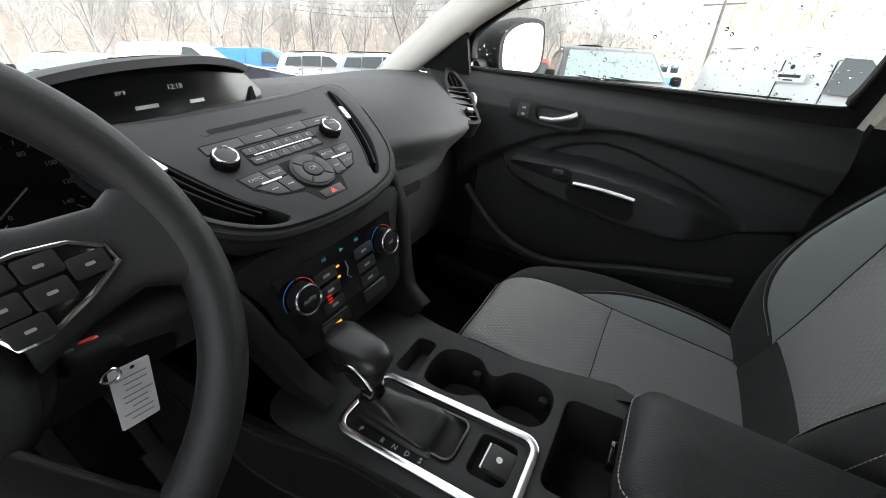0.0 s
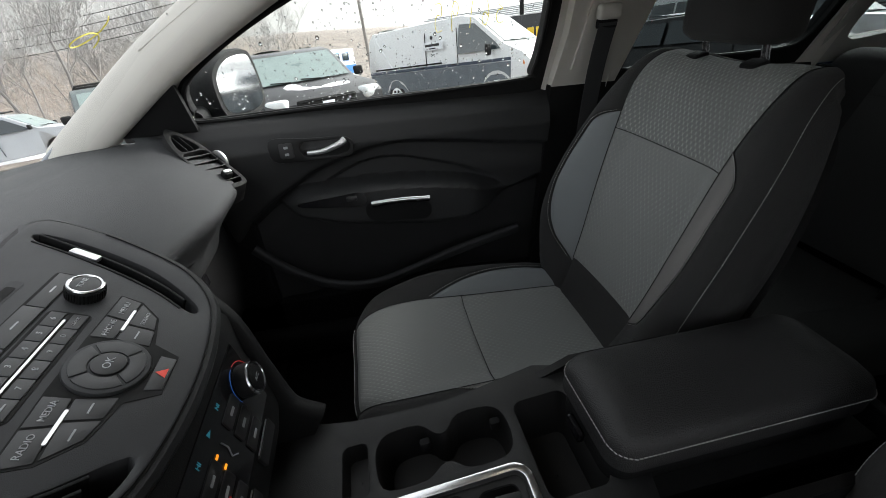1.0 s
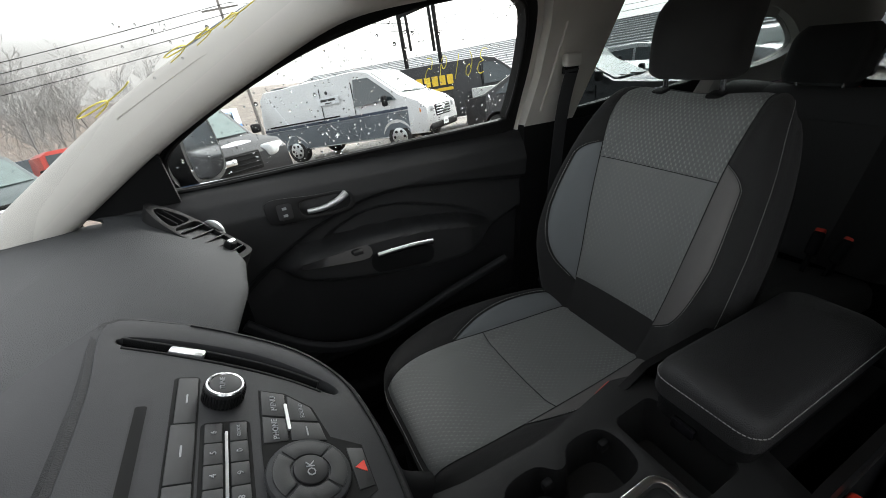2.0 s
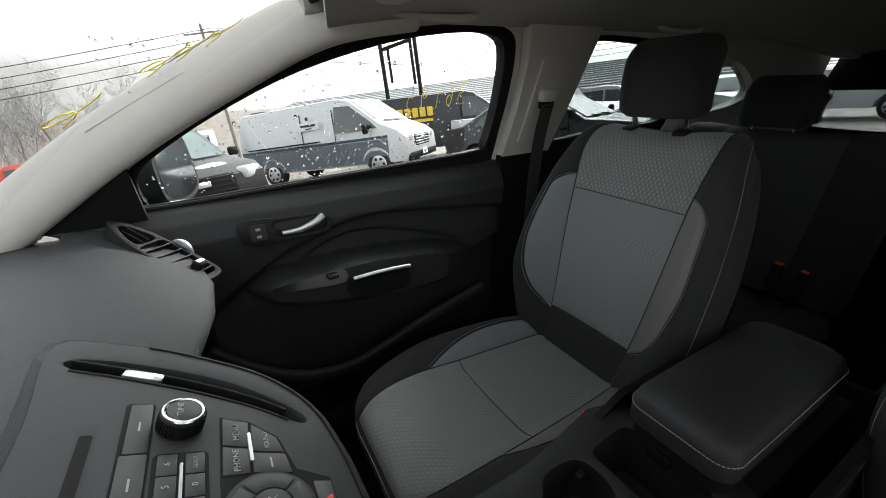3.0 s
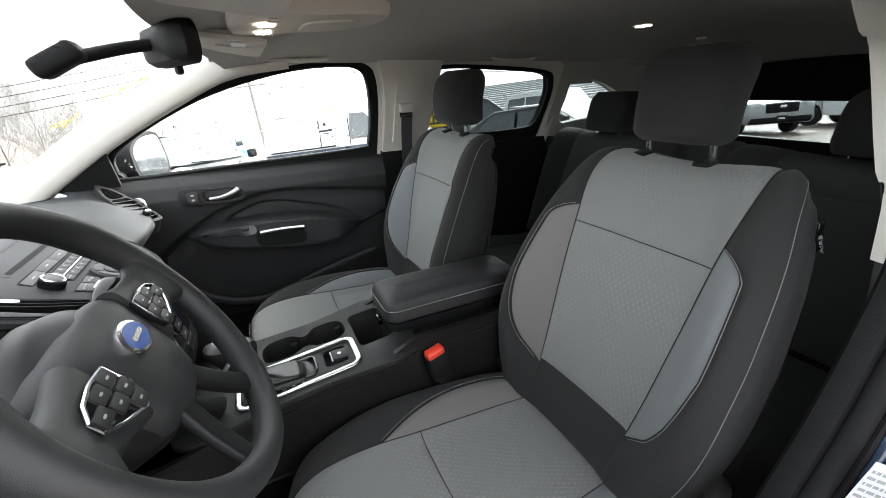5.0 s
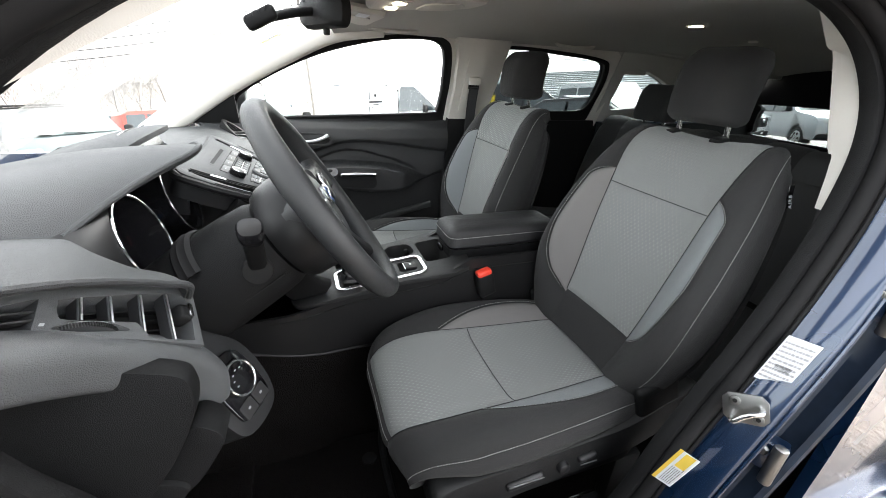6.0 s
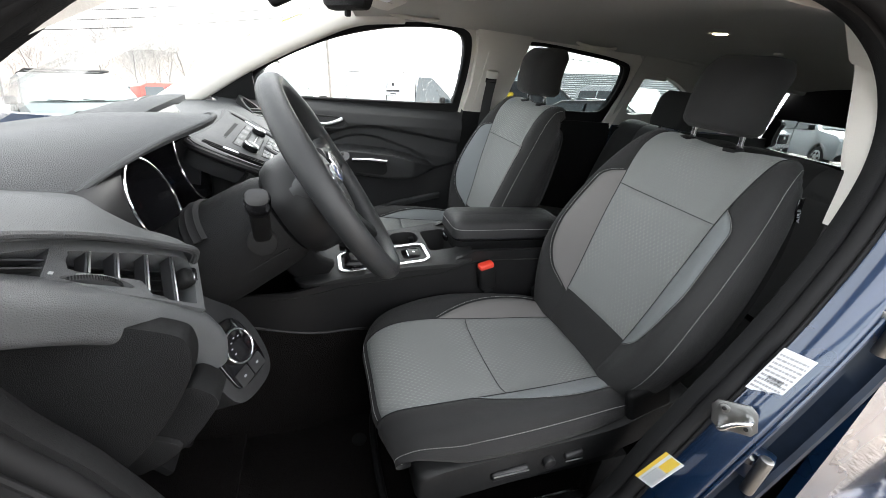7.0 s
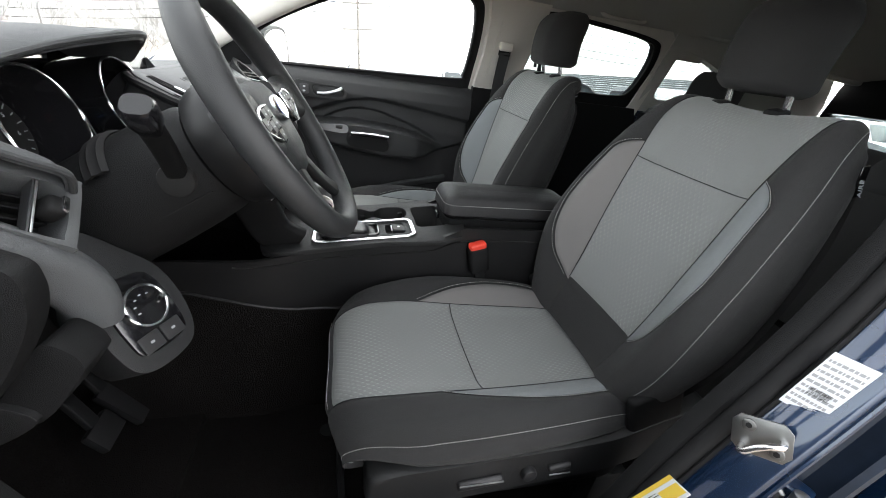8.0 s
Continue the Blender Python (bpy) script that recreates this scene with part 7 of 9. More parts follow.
part("map_pocket", sweep(smooth_path([(0.715, 0.96, 0.83), (0.700, 0.88, 0.755), (0.690, 0.78, 0.695), (0.688, 0.66, 0.672), (0.690, 0.54, 0.697), (0.700, 0.40, 0.735), (0.712, 0.20, 0.775)], 6), rrect(0.020, 0.030, 0.008), up=(-0.2, 0, 1)), plate_m, door, "map pocket lip")
# mirror sail panel
solid("sail_panel", side_plate([(1.19, 1.150), (0.992, 1.150), (0.994, 1.300), (1.06, 1.268), (1.15, 1.215)], (), -0.012, 0.014), plastic_m, "black triangular panel ahead of the window", "sail panel", kind="structure")

# ---- door mirror outside the passenger window ----
dm = thing("door_mirror", "black door mirror showing the lot behind", "door mirror")
MM = Matrix.Translation((1.015, 0.955, 1.205)) @ pose(0, 0, 0, 84, 0, -16) @ Matrix.Scale(1.18, 4)
shape = rounded([(-0.095, -0.055), (0.0, -0.075), (0.075, -0.066), (0.098, -0.03), (0.096, 0.045), (0.07, 0.068), (-0.02, 0.066), (-0.085, 0.040), (-0.105, 0.0)], 4)
rings = [[MM @ Vector((a * f, b * f, h)) for a, b in shape] for f, h in ((1.0, 0.012), (1.06, 0.0), (1.08, -0.035), (1.0, -0.075), (0.75, -0.105), (0.3, -0.118))]
part("shell", loft(rings), plastic_m, dm)
part("glass", plate_bm([(a * 0.88, b * 0.86) for a, b in shape], 0.003, (), MM @ pose(0, 0, 0.013)), mirror_m, dm, "mirror glass")
part("arm", sweep([(0.80, 1.03, 1.155), (0.88, 1.04, 1.150), (0.95, 1.04, 1.160)], rrect(0.07, 0.05, 0.018), up=(0, 0, 1)), plastic_m, dm)

# ---- overhead things ----
vm = thing("rear_view_mirror", "black rear-view mirror on a stalk", "rear-view mirror")
VM = Matrix.Translation((0.09, 0.690, 1.492)) @ pose(0, 0, 0, 90, 0, 22)
rings = [[VM @ Vector((a * f, b * f, h)) for a, b in rrect(0.215, 0.068, 0.028, 6)] for f, h in ((0.98, 0.010), (1.0, 0.004), (0.98, -0.012), (0.8, -0.028), (0.4, -0.036))]
part("shell", loft(rings), plastic_m, vm)
part("glass", plate_bm(rrect(0.204, 0.058, 0.024, 6), 0.002, (), VM @ pose(0, 0, 0.0115)), mirror_m, vm, "mirror glass")
part("stalk", sweep(smooth_path([VM @ Vector((0, 0, -0.030)), (0.05, 0.765, 1.482), (0.0, 0.828, 1.462)], 5), circle(0.010, 10), up=(0, 0, 1)), plastic_m, vm)
part("mount", box_bm(0.045, 0.07, 0.030, 0.010, 3, pose(0.0, 0.832, 1.463, -28)), plastic_m, vm)
part("dip_tab", box_bm(0.018, 0.020, 0.012, 0.004, 2, VM @ pose(0, -0.038, 0.0)), plastic_m, vm)
# dotted shade band round the mirror mount
dots = bmesh.new()
for i in range(-16, 17):
    for j in range(0, 12):
        if abs(i) * 0.0095 < 0.16 - 0.006 * j:
            u, v = 0.5 + i * 0.0079, 0.985 - 0.0145 * j
            p = Vector(windscreen(u, v)) + Vector((0, -0.002, -0.002))
            r = 0.0032 - 0.00012 * j
            q = [dots.verts.new(p + Vector((a * r, b * r * 0.9, -b * r * 0.55))) for a, b in circle(1.0, 6)]
            dots.faces.new(q)
solid("shade_band", dots, hole_m, "black dotted shade band at the windscreen's top", "shade band", kind="stuff")

oc = thing("overhead_console", "pale grey overhead console with reading lamps", "overhead console")
OC = Matrix.Translation((0.0, 0.47, 1.530)) @ pose(0, 0, 0, 180 - 4)
out = rounded([(-0.11, -0.11), (0.0, -0.125), (0.11, -0.11), (0.105, 0.02), (0.075, 0.13), (0.0, 0.15), (-0.075, 0.13), (-0.105, 0.02)], 4)
rings = [[OC @ Vector((a * f, b * f, h)) for a, b in out] for f, h in ((1.0, -0.02), (1.0, 0.004), (0.96, 0.012), (0.6, 0.014))]
part("body", loft(rings), trim_m, oc)
part("glasses_lid", plate_bm(rrect(0.12, 0.10, 0.03), 0.004, (), OC @ pose(0, 0.04, 0.018), 0.0015), trim_m, oc)
for g in (-1, 1):
    part("reading_lamp", plate_bm(rrect(0.034, 0.026, 0.008), 0.004, (), OC @ pose(g * 0.045, -0.07, 0.017)), mat("lit_lamp_lens", (1.0, 0.86, 0.66), 0.4, emit=2.2) if g < 0 else MATS["lit_lamp_lens"], oc, "lit reading lamp")
    part("key", plate_bm(rrect(0.022, 0.020, 0.004), 0.003, (), OC @ pose(g * 0.085, -0.06, 0.017)), trim_m, oc)


def sun_visor(cx):
    v = thing("sun_visor", "pale grey sun visor folded against the headliner", "sun visor", "sun visors")
    M = Matrix.Translation((cx * 0.92, 0.60, 1.518)) @ pose(0, 0, 0, 5)
    rings = [[M @ Vector((a * f, b * f, h)) for a, b in rrect(0.36, 0.155, 0.030, 5)] for f, h in ((0.96, 0.009), (1.0, 0.0), (0.96, -0.009))]
    part("flap", loft(rings), trim_m, v)
    part("mirror_cover", plate_bm(rrect(0.15, 0.075, 0.010), 0.004, (), M @ pose(0.0, -0.012, -0.008)), trim_m, v)
    part("label", plate_bm(rrect(0.085, 0.03, 0.002), 0.001, (), M @ pose(-0.11, -0.02, -0.0105)), label_m, v)
    part("hinge", cyl_bm(0.008, 0.05, 14, 0.002, M @ pose(math.copysign(0.17, cx), 0.06, 0.004, 0, 90)), trim_m, v)
    return v


sun_visor(0.36)
sun_visor(-0.36)


def grab_handle(x, y, z):
    h = thing("grab_handle", "pale grey grab handle under the roof's edge", "grab handle", "grab handles")
    g = 1 if x > 0 else -1
    part("bar", sweep(smooth_path([(x, y + 0.10, z), (x - g * 0.018, y + 0.085, z - 0.022), (x - g * 0.022, y, z - 0.027), (x - g * 0.018, y - 0.085, z - 0.022), (x, y - 0.10, z)], 6), rrect(0.020, 0.012, 0.005), up=(0, 0, 1)), trim_m, h)
    for dy in (0.10, -0.10):
        part("foot", box_bm(0.03, 0.034, 0.016, 0.005, 2, pose(x + g * 0.004, y + dy, z + 0.006)), trim_m, h)
    return h


grab_handle(0.585, 0.42, 1.525)
grab_handle(0.585, -0.39, 1.520)
grab_handle(-0.585, -0.39, 1.520)
dl = thing("dome_lamp", "small lit dome lamp in the headliner", "dome lamp")
DL = Matrix.Translation((0.06, -0.47, 1.556)) @ pose(0, 0, 0, 180)
part("bezel", loft([[DL @ Vector((a * f, b * f, h)) for a, b in rounded([(-0.09, 0.0), (-0.05, 0.024), (0.05, 0.024), (0.09, 0.0), (0.05, -0.024), (-0.05, -0.024)], 4)] for f, h in ((1.0, -0.004), (0.98, 0.006), (0.7, 0.008))]), trim_m, dl)
part("lens", plate_bm(rrect(0.044, 0.026, 0.010), 0.004, (), DL @ pose(0, 0, 0.0105)), MATS["lit_lamp_lens"], dl, "glowing lens")
solid("ceiling_clip", box_bm(0.03, 0.02, 0.008, 0.003, 2, pose(0.20, -0.95, 1.538)), trim_m, "small pale clip on the headliner", "clip")

# ---- floor mats ----
for x, nm in ((-0.42, "driver"), (0.40, "passenger")):
    fm = thing("floor_mat", "black carpet mat with worn, dusty patches", "floor mat", "floor mats")
    part("carpet", plate_bm([(x + a, 0.90 + b) for a, b in rrect(0.46, 0.56, 0.05)], 0.012, (), pose(0, 0, 0.374), 0.003), carpet_m, fm)
    for dx in (-0.12, 0.14):
        part("grommet", cyl_bm(0.020, 0.006, 24, 0.002, pose(x + dx, 0.68, 0.377)), rubber_m, fm)

# ---- door opening hardware ----
stk = thing("door_striker", "zinc-plated door striker bolted to the jamb", "door striker")
ST = look((-0.762, 0.120, 0.905), (-0.42, -0.50, 0.75)) @ pose(0, 0, 0.026, 0, 0, 20) @ Matrix.Scale(0.72, 4)
part("base", plate_bm([(-0.042, -0.020), (-0.030, -0.034), (0.030, -0.034), (0.042, -0.020), (0.042, 0.020), (0.030, 0.034), (-0.030, 0.034), (-0.042, 0.020)], 0.005, (), ST @ pose(0, 0, 0.008), 0.001), steel_m, stk)
part("loop", tube(smooth_path([ST @ Vector(p) for p in ((-0.026, -0.022, 0.008), (-0.026, -0.022, 0.030), (-0.020, -0.020, 0.037), (-0.004, -0.008, 0.038), (0.014, 0.002, 0.038), (0.026, 0.004, 0.034), (0.030, 0.004, 0.026), (0.030, 0.004, 0.008))], 5), 0.0042, 10), chrome_m, stk)
for a, b in ((-0.018, 0.018), (0.022, -0.018)):
    bolt = part("bolt", cyl_bm(0.011, 0.006, 24, 0.002, ST @ pose(a, b, 0.010)), steel_m, stk)
    part("bolt_socket", cyl_bm(0.005, 0.001, 6, 0, ST @ pose(a, b, 0.0134)), hole_m, bolt)


def label_plate(name, label, corners, yellow):
    """A printed sticker laid over its four corners: top left, top right, bottom right, bottom left."""
    c = [Vector(p) for p in corners]
    ob = thing(name, label, "sticker")

    def at(u, v, lift=0.0):
        p = (c[3] * (1 - u) + c[2] * u) * (1 - v) + (c[0] * (1 - u) + c[1] * u) * v
        n = (c[1] - c[0]).cross(c[0] - c[3]).normalized()
        return p + n * lift

    def patch(pname, u0, v0, u1, v1, material, lift, parent):
        return part(pname, grid(lambda u, v: at(u0 + (u1 - u0) * u, v0 + (v1 - v0) * v, lift), 2, 2), material, parent)
    base = part("paper", thick(grid(lambda u, v: at(u, v, 0.001), 3, 3), 0.0008), label_m, ob)
    rnd = random.Random(len(name) + int(yellow))
    if yellow:
        patch("band", 0.0, 0.80, 1.0, 1.0, yellow_label_m, 0.0016, base)
        patch("panel", 0.55, 0.12, 0.97, 0.62, yellow_label_m, 0.0016, base)
    rows = 6 if yellow else 9
    for k in range(rows):
        v = 0.10 + 0.62 * k / rows if yellow else 0.08 + 0.86 * k / rows
        u = 0.05
        while u < (0.50 if yellow else 0.90):
            w = rnd.uniform(0.04, 0.16)
            patch("print_bar", u, v, min(u + w, 0.94), v + (0.035 if yellow else 0.045), dim_print_m if not yellow else button_m, 0.0017, base)
            u += w + 0.025
    if not yellow:
        for k in range(34):
            patch("barcode_bar", 0.28 + 0.014 * k, 0.30, 0.28 + 0.014 * k + rnd.uniform(0.003, 0.009), 0.42, button_m, 0.0020, base)
    return ob


label_plate("certification_label", "white printed label with rows of small print on the jamb", [(-0.757, 0.083, 1.030), (-0.795, 0.066, 1.031), (-0.786, 0.086, 0.944), (-0.748, 0.103, 0.943)], False)
label_plate("tyre_label", "yellow and white printed tyre label on the jamb", [(-0.750, 0.262, 0.764), (-0.758, 0.228, 0.826), (-0.795, 0.238, 0.846), (-0.787, 0.272, 0.790)], True)


def door_hinge(y, z):
    h = thing("jamb_hinge", "blue painted hinge of the rear door", "door hinge", "rear door hinges")
    part("leaf", box_bm(0.05, 0.035, 0.06, 0.008, 2, pose(-0.800, y, z, 0, 0, 20)), blue_m, h)
    part("pin", cyl_bm(0.010, 0.08, 16, 0.002, pose(-0.822, y + 0.02, z)), steel_m, h)
    part("bolt", cyl_bm(0.010, 0.010, 6, 0.002, pose(-0.800, y + 0.022, z + 0.015, 90)), steel_m, h)
    return h


door_hinge(-0.020, 1.10)
door_hinge(0.075, 0.815)
lm = thing("harness_boot", "black ribbed wiring boot between pillar and rear door", "wiring boot")
bm = None
for k in range(9):
    y = 0.17 + 0.012 * k
    ring = cyl_bm(0.016 if k % 2 else 0.012, 0.012, 14, 0, pose(-0.80, y, 0.712 - 0.009 * k, 52))
    bm = ring if bm is None else join_bm(bm, ring)
part("bellows", bm, rubber_m, lm)

# ---- the driver's door, unseen, swung wide open to shade the footwell ----
od = thing("open_driver_door", "deep blue driver's door swung wide open, out of view", "car door", "", Matrix.Translation((-0.835, 1.125, 0)) @ pose(0, 0, 0, 0, 0, -58))


def door_skin(u, v):
    z = 0.37 + 0.79 * v
    return (-0.045 - 0.03 * math.sin(math.pi * min(1, max(0, (z - 0.3) / 0.9))), -1.02 * u + 0.02 * v, z)


part("skin", thick(grid(door_skin, 12, 12), 0.006), blue_m, od)
part("trim", thick(grid(lambda u, v: (0.075 - 0.03 * v - 0.04 * (1 - v) ** 4, -0.02 - 0.97 * u, 0.42 + 0.74 * v), 12, 12), 0.012), plastic_m, od, "black moulded inner trim")
part("edge", box_bm(0.11, 0.02, 0.76, 0.008, 1, pose(0.01, -1.0, 0.77)), blue_m, od)
part("bottom_edge", box_bm(0.10, 0.98, 0.03, 0.008, 1, pose(0.0, -0.5, 0.385)), blue_m, od)
part("armrest", box_bm(0.07, 0.55, 0.06, 0.02, 3, pose(0.09, -0.50, 0.90)), soft_m, od)
win = [(-0.14, 1.165), (-0.55, 1.178), (-0.92, 1.195), (-0.955, 1.215), (-0.96, 1.32), (-0.945, 1.43), (-0.915, 1.475), (-0.82, 1.486), (-0.65, 1.468), (-0.45, 1.415), (-0.29, 1.345), (-0.17, 1.275)]
part("window_frame", sweep([(0.01 + (z - 1.17) * 0.38, y, z) for y, z in rounded(win, 4)], rrect(0.05, 0.03, 0.008), up=(1, 0, 0), closed=True), rubber_m, od)
bm = plate_bm(rounded(win, 4), 0.004)
for v in bm.verts:
    y, z, c = v.co
    v.co = (0.01 + (z - 1.17) * 0.38 + c, y, z)
dg = part("glass", bm, glass_m, od, "clear door glass")
dg.visible_shadow = False

# ---- the lot outside: the ground falls gently away ahead and to the passenger's side ----
SLOPE = 0.0874
GN = Vector((SLOPE * 0.707, SLOPE * 0.707, 1)).normalized()


FALL = 0.062


def ground_at(x, y):
    """The lot's plane, sunk by a shallow fall on all sides of the car."""
    return -(x * GN.x + y * GN.y) / GN.z - FALL * max(0.0, math.hypot(x, y) - 1.5)


def placed(az, dist, heading):
    """A pose on the ground, az degrees round from straight ahead, nose towards heading."""
    x, y = -0.6 + dist * math.sin(radians(az)), 0.72 + dist * math.cos(radians(az))
    up = Vector((ground_at(x - 0.5, y) - ground_at(x + 0.5, y), ground_at(x, y - 0.5) - ground_at(x, y + 0.5), 1)).normalized()
    tilt = Vector((0, 0, 1)).rotation_difference(up).to_matrix().to_4x4()
    return Matrix.Translation((x, y, ground_at(x, y))) @ tilt @ pose(0, 0, 0, 0, 0, -heading)


def slush_mat():
    m = bpy.data.materials.new("trodden_wet_slush")
    m.use_nodes = True
    nt = m.node_tree
    b = nt.nodes["Principled BSDF"]
    tc = nt.nodes.new("ShaderNodeTexCoord")
    n1 = nt.nodes.new("ShaderNodeTexNoise")
    n1.inputs["Scale"].default_value = 0.55
    n1.inputs["Detail"].default_value = 8.0
    n2 = nt.nodes.new("ShaderNodeTexNoise")
    n2.inputs["Scale"].default_value = 22.0
    n2.inputs["Detail"].default_value = 6.0
    v = nt.nodes.new("ShaderNodeTexVoronoi")
    v.inputs["Scale"].default_value = 48.0
    for n in (n1, n2, v):
        nt.links.new(tc.outputs["Object"], n.inputs["Vector"])
    r = nt.nodes.new("ShaderNodeValToRGB")
    r.color_ramp.elements[0].position, r.color_ramp.elements[0].color = 0.35, (0.055, 0.041, 0.030, 1)
    r.color_ramp.elements[1].position, r.color_ramp.elements[1].color = 0.62, (0.17, 0.132, 0.100, 1)
    e = r.color_ramp.elements.new(0.72)
    e.color = (0.38, 0.34, 0.30, 1)
    add = nt.nodes.new("ShaderNodeMath")
    add.operation = "MULTIPLY_ADD"
    add.inputs[1].default_value = 0.45
    nt.links.new(n2.outputs["Fac"], add.inputs[0])
    sc = nt.nodes.new("ShaderNodeMath")
    sc.operation = "MULTIPLY"
    sc.inputs[1].default_value = 0.62
    nt.links.new(n1.outputs["Fac"], sc.inputs[0])
    nt.links.new(sc.outputs[0], add.inputs[2])
    nt.links.new(add.outputs[0], r.inputs["Fac"])
    nt.links.new(r.outputs["Color"], b.inputs["Base Color"])
    b.inputs["Roughness"].default_value = 0.45
    ad2 = nt.nodes.new("ShaderNodeMath")
    ad2.operation = "ADD"
    nt.links.new(n2.outputs["Fac"], ad2.inputs[0])
    nt.links.new(v.outputs["Distance"], ad2.inputs[1])
    bp = nt.nodes.new("ShaderNodeBump")
    bp.inputs["Strength"].default_value = 0.9
    bp.inputs["Distance"].default_value = 0.03
    nt.links.new(ad2.outputs[0], bp.inputs["Height"])
    nt.links.new(bp.outputs["Normal"], b.inputs["Normal"])
    return m


slush_m = slush_mat()


def ground_sheet(u, v):
    """Level under the car, then falling away with the lot."""
    r = 0.02 + 900 * v ** 4
    a = 2 * math.pi * u
    x, y = r * math.cos(a), r * math.sin(a)
    bumps = 0.012 * noise.noise(Vector((x * 1.3, y * 1.3, 0))) if r < 40 else 0.0
    z = ground_at(x, y) * smoothstep(2.6, 7.5, r) + bumps
    far = smoothstep(62, 170, r)
    hill = 0.8 + (0.020 - FALL) * r + 0.006 * r * noise.noise(Vector((3.0 * math.cos(a), 3.0 * math.sin(a), 1.0)))
    return (x, y, z * (1 - far) + hill * far)


def ground_height(x, y):
    r = math.hypot(x, y)
    return ground_sheet(math.atan2(y, x) / (2 * math.pi), (max(0.0, r - 0.02) / 900) ** 0.25)[2]


solid("ground", grid(ground_sheet, 96, 120), slush_m, "wet trodden slush and gravel of the car lot", "ground", kind="structure")
snow_m = mat("fresh_snow", (0.72, 0.73, 0.75), 0.8, grain=0.6, grain_size=0.03, mottle=0.06, mottle_size=0.4, bump_dist=0.01)
white_paint = mat("white_car_paint", (0.62, 0.63, 0.64), 0.4, coat=0.3, mottle=0.06, mottle_size=0.5)
black_paint = mat("black_car_paint", (0.012, 0.012, 0.014), 0.45, coat=0.15, mottle=0.3, mottle_size=0.3)
grey_paint = mat("grey_green_car_paint", (0.07, 0.09, 0.09), 0.5, coat=0.15, mottle=0.1, mottle_size=0.5)
red_paint = mat("red_car_paint", (0.42, 0.035, 0.02), 0.4, coat=0.4, mottle=0.15, mottle_size=0.4)
navy_paint = mat("navy_car_paint", (0.03, 0.045, 0.075), 0.35, coat=0.6, mottle=0.1, mottle_size=0.5)
silver_paint = mat("silver_car_paint", (0.40, 0.42, 0.44), 0.35, metal=0.3, coat=0.6, mottle=0.1, mottle_size=0.5)
car_glass = mat("dark_car_glass", (0.03, 0.04, 0.045), 0.06, spec=0.8, mottle=0.2, mottle_size=0.3)
# pale grey-green base colour for parked vehicles' windscreens
pale_glass = mat("pale_windscreen_glass", (0.15, 0.19, 0.185), 0.3, spec=0.3, mottle=0.3, mottle_size=0.2)
lower_grey = mat("slush_grey_lower_paint", (0.13, 0.15, 0.17), 0.55, mottle=0.3, mottle_size=0.25)
tyre_m = mat("tyre_rubber", (0.015, 0.015, 0.015), 0.85, mottle=0.3, mottle_size=0.05)
lamp_m = mat("clear_headlamp", (0.55, 0.57, 0.58), 0.12, spec=0.8, mottle=0.3, mottle_size=0.05)
amber_m = mat("amber_lens", (0.65, 0.20, 0.03), 0.2)
sign_yellow = mat("yellow_sign_paint", (0.75, 0.50, 0.03), 0.5)
sign_blue = mat("blue_sign_paint", (0.05, 0.20, 0.55), 0.5)


PROFILES = {
    "van": ([(0.0, 0.48), (0.0, 1.25), (0.06, 1.95), (0.22, 2.12), (3.55, 2.15), (3.95, 2.06), (4.80, 1.40), (5.30, 1.18), (5.52, 0.98), (5.55, 0.55), (5.45, 0.36)], (4.62, 1.05), 0.39, 1.02, 1.15, 0.16),
    "suv": ([(0.0, 0.50), (-0.02, 1.10), (0.22, 1.62), (0.55, 1.78), (2.55, 1.80), (2.95, 1.72), (3.70, 1.20), (4.65, 1.08), (4.86, 0.92), (4.90, 0.55), (4.80, 0.34)], (4.05, 0.98), 0.40, 0.98, 1.12, 0.16),
    "pickup": ([(0.0, 0.62), (0.0, 1.18), (2.05, 1.18), (2.12, 1.80), (2.40, 1.94), (3.55, 1.94), (4.15, 1.30), (5.35, 1.20), (5.58, 1.00), (5.60, 0.60), (5.50, 0.42)], (4.70, 1.05), 0.42, 1.0, 1.22, 0.14),
    "car": ([(0.0, 0.48), (0.0, 0.98), (0.55, 1.08), (1.25, 1.42), (2.55, 1.45), (3.30, 1.02), (4.30, 0.88), (4.52, 0.72), (4.52, 0.42), (4.40, 0.28)], (3.70, 0.85), 0.34, 0.90, 0.98, 0.18),
}


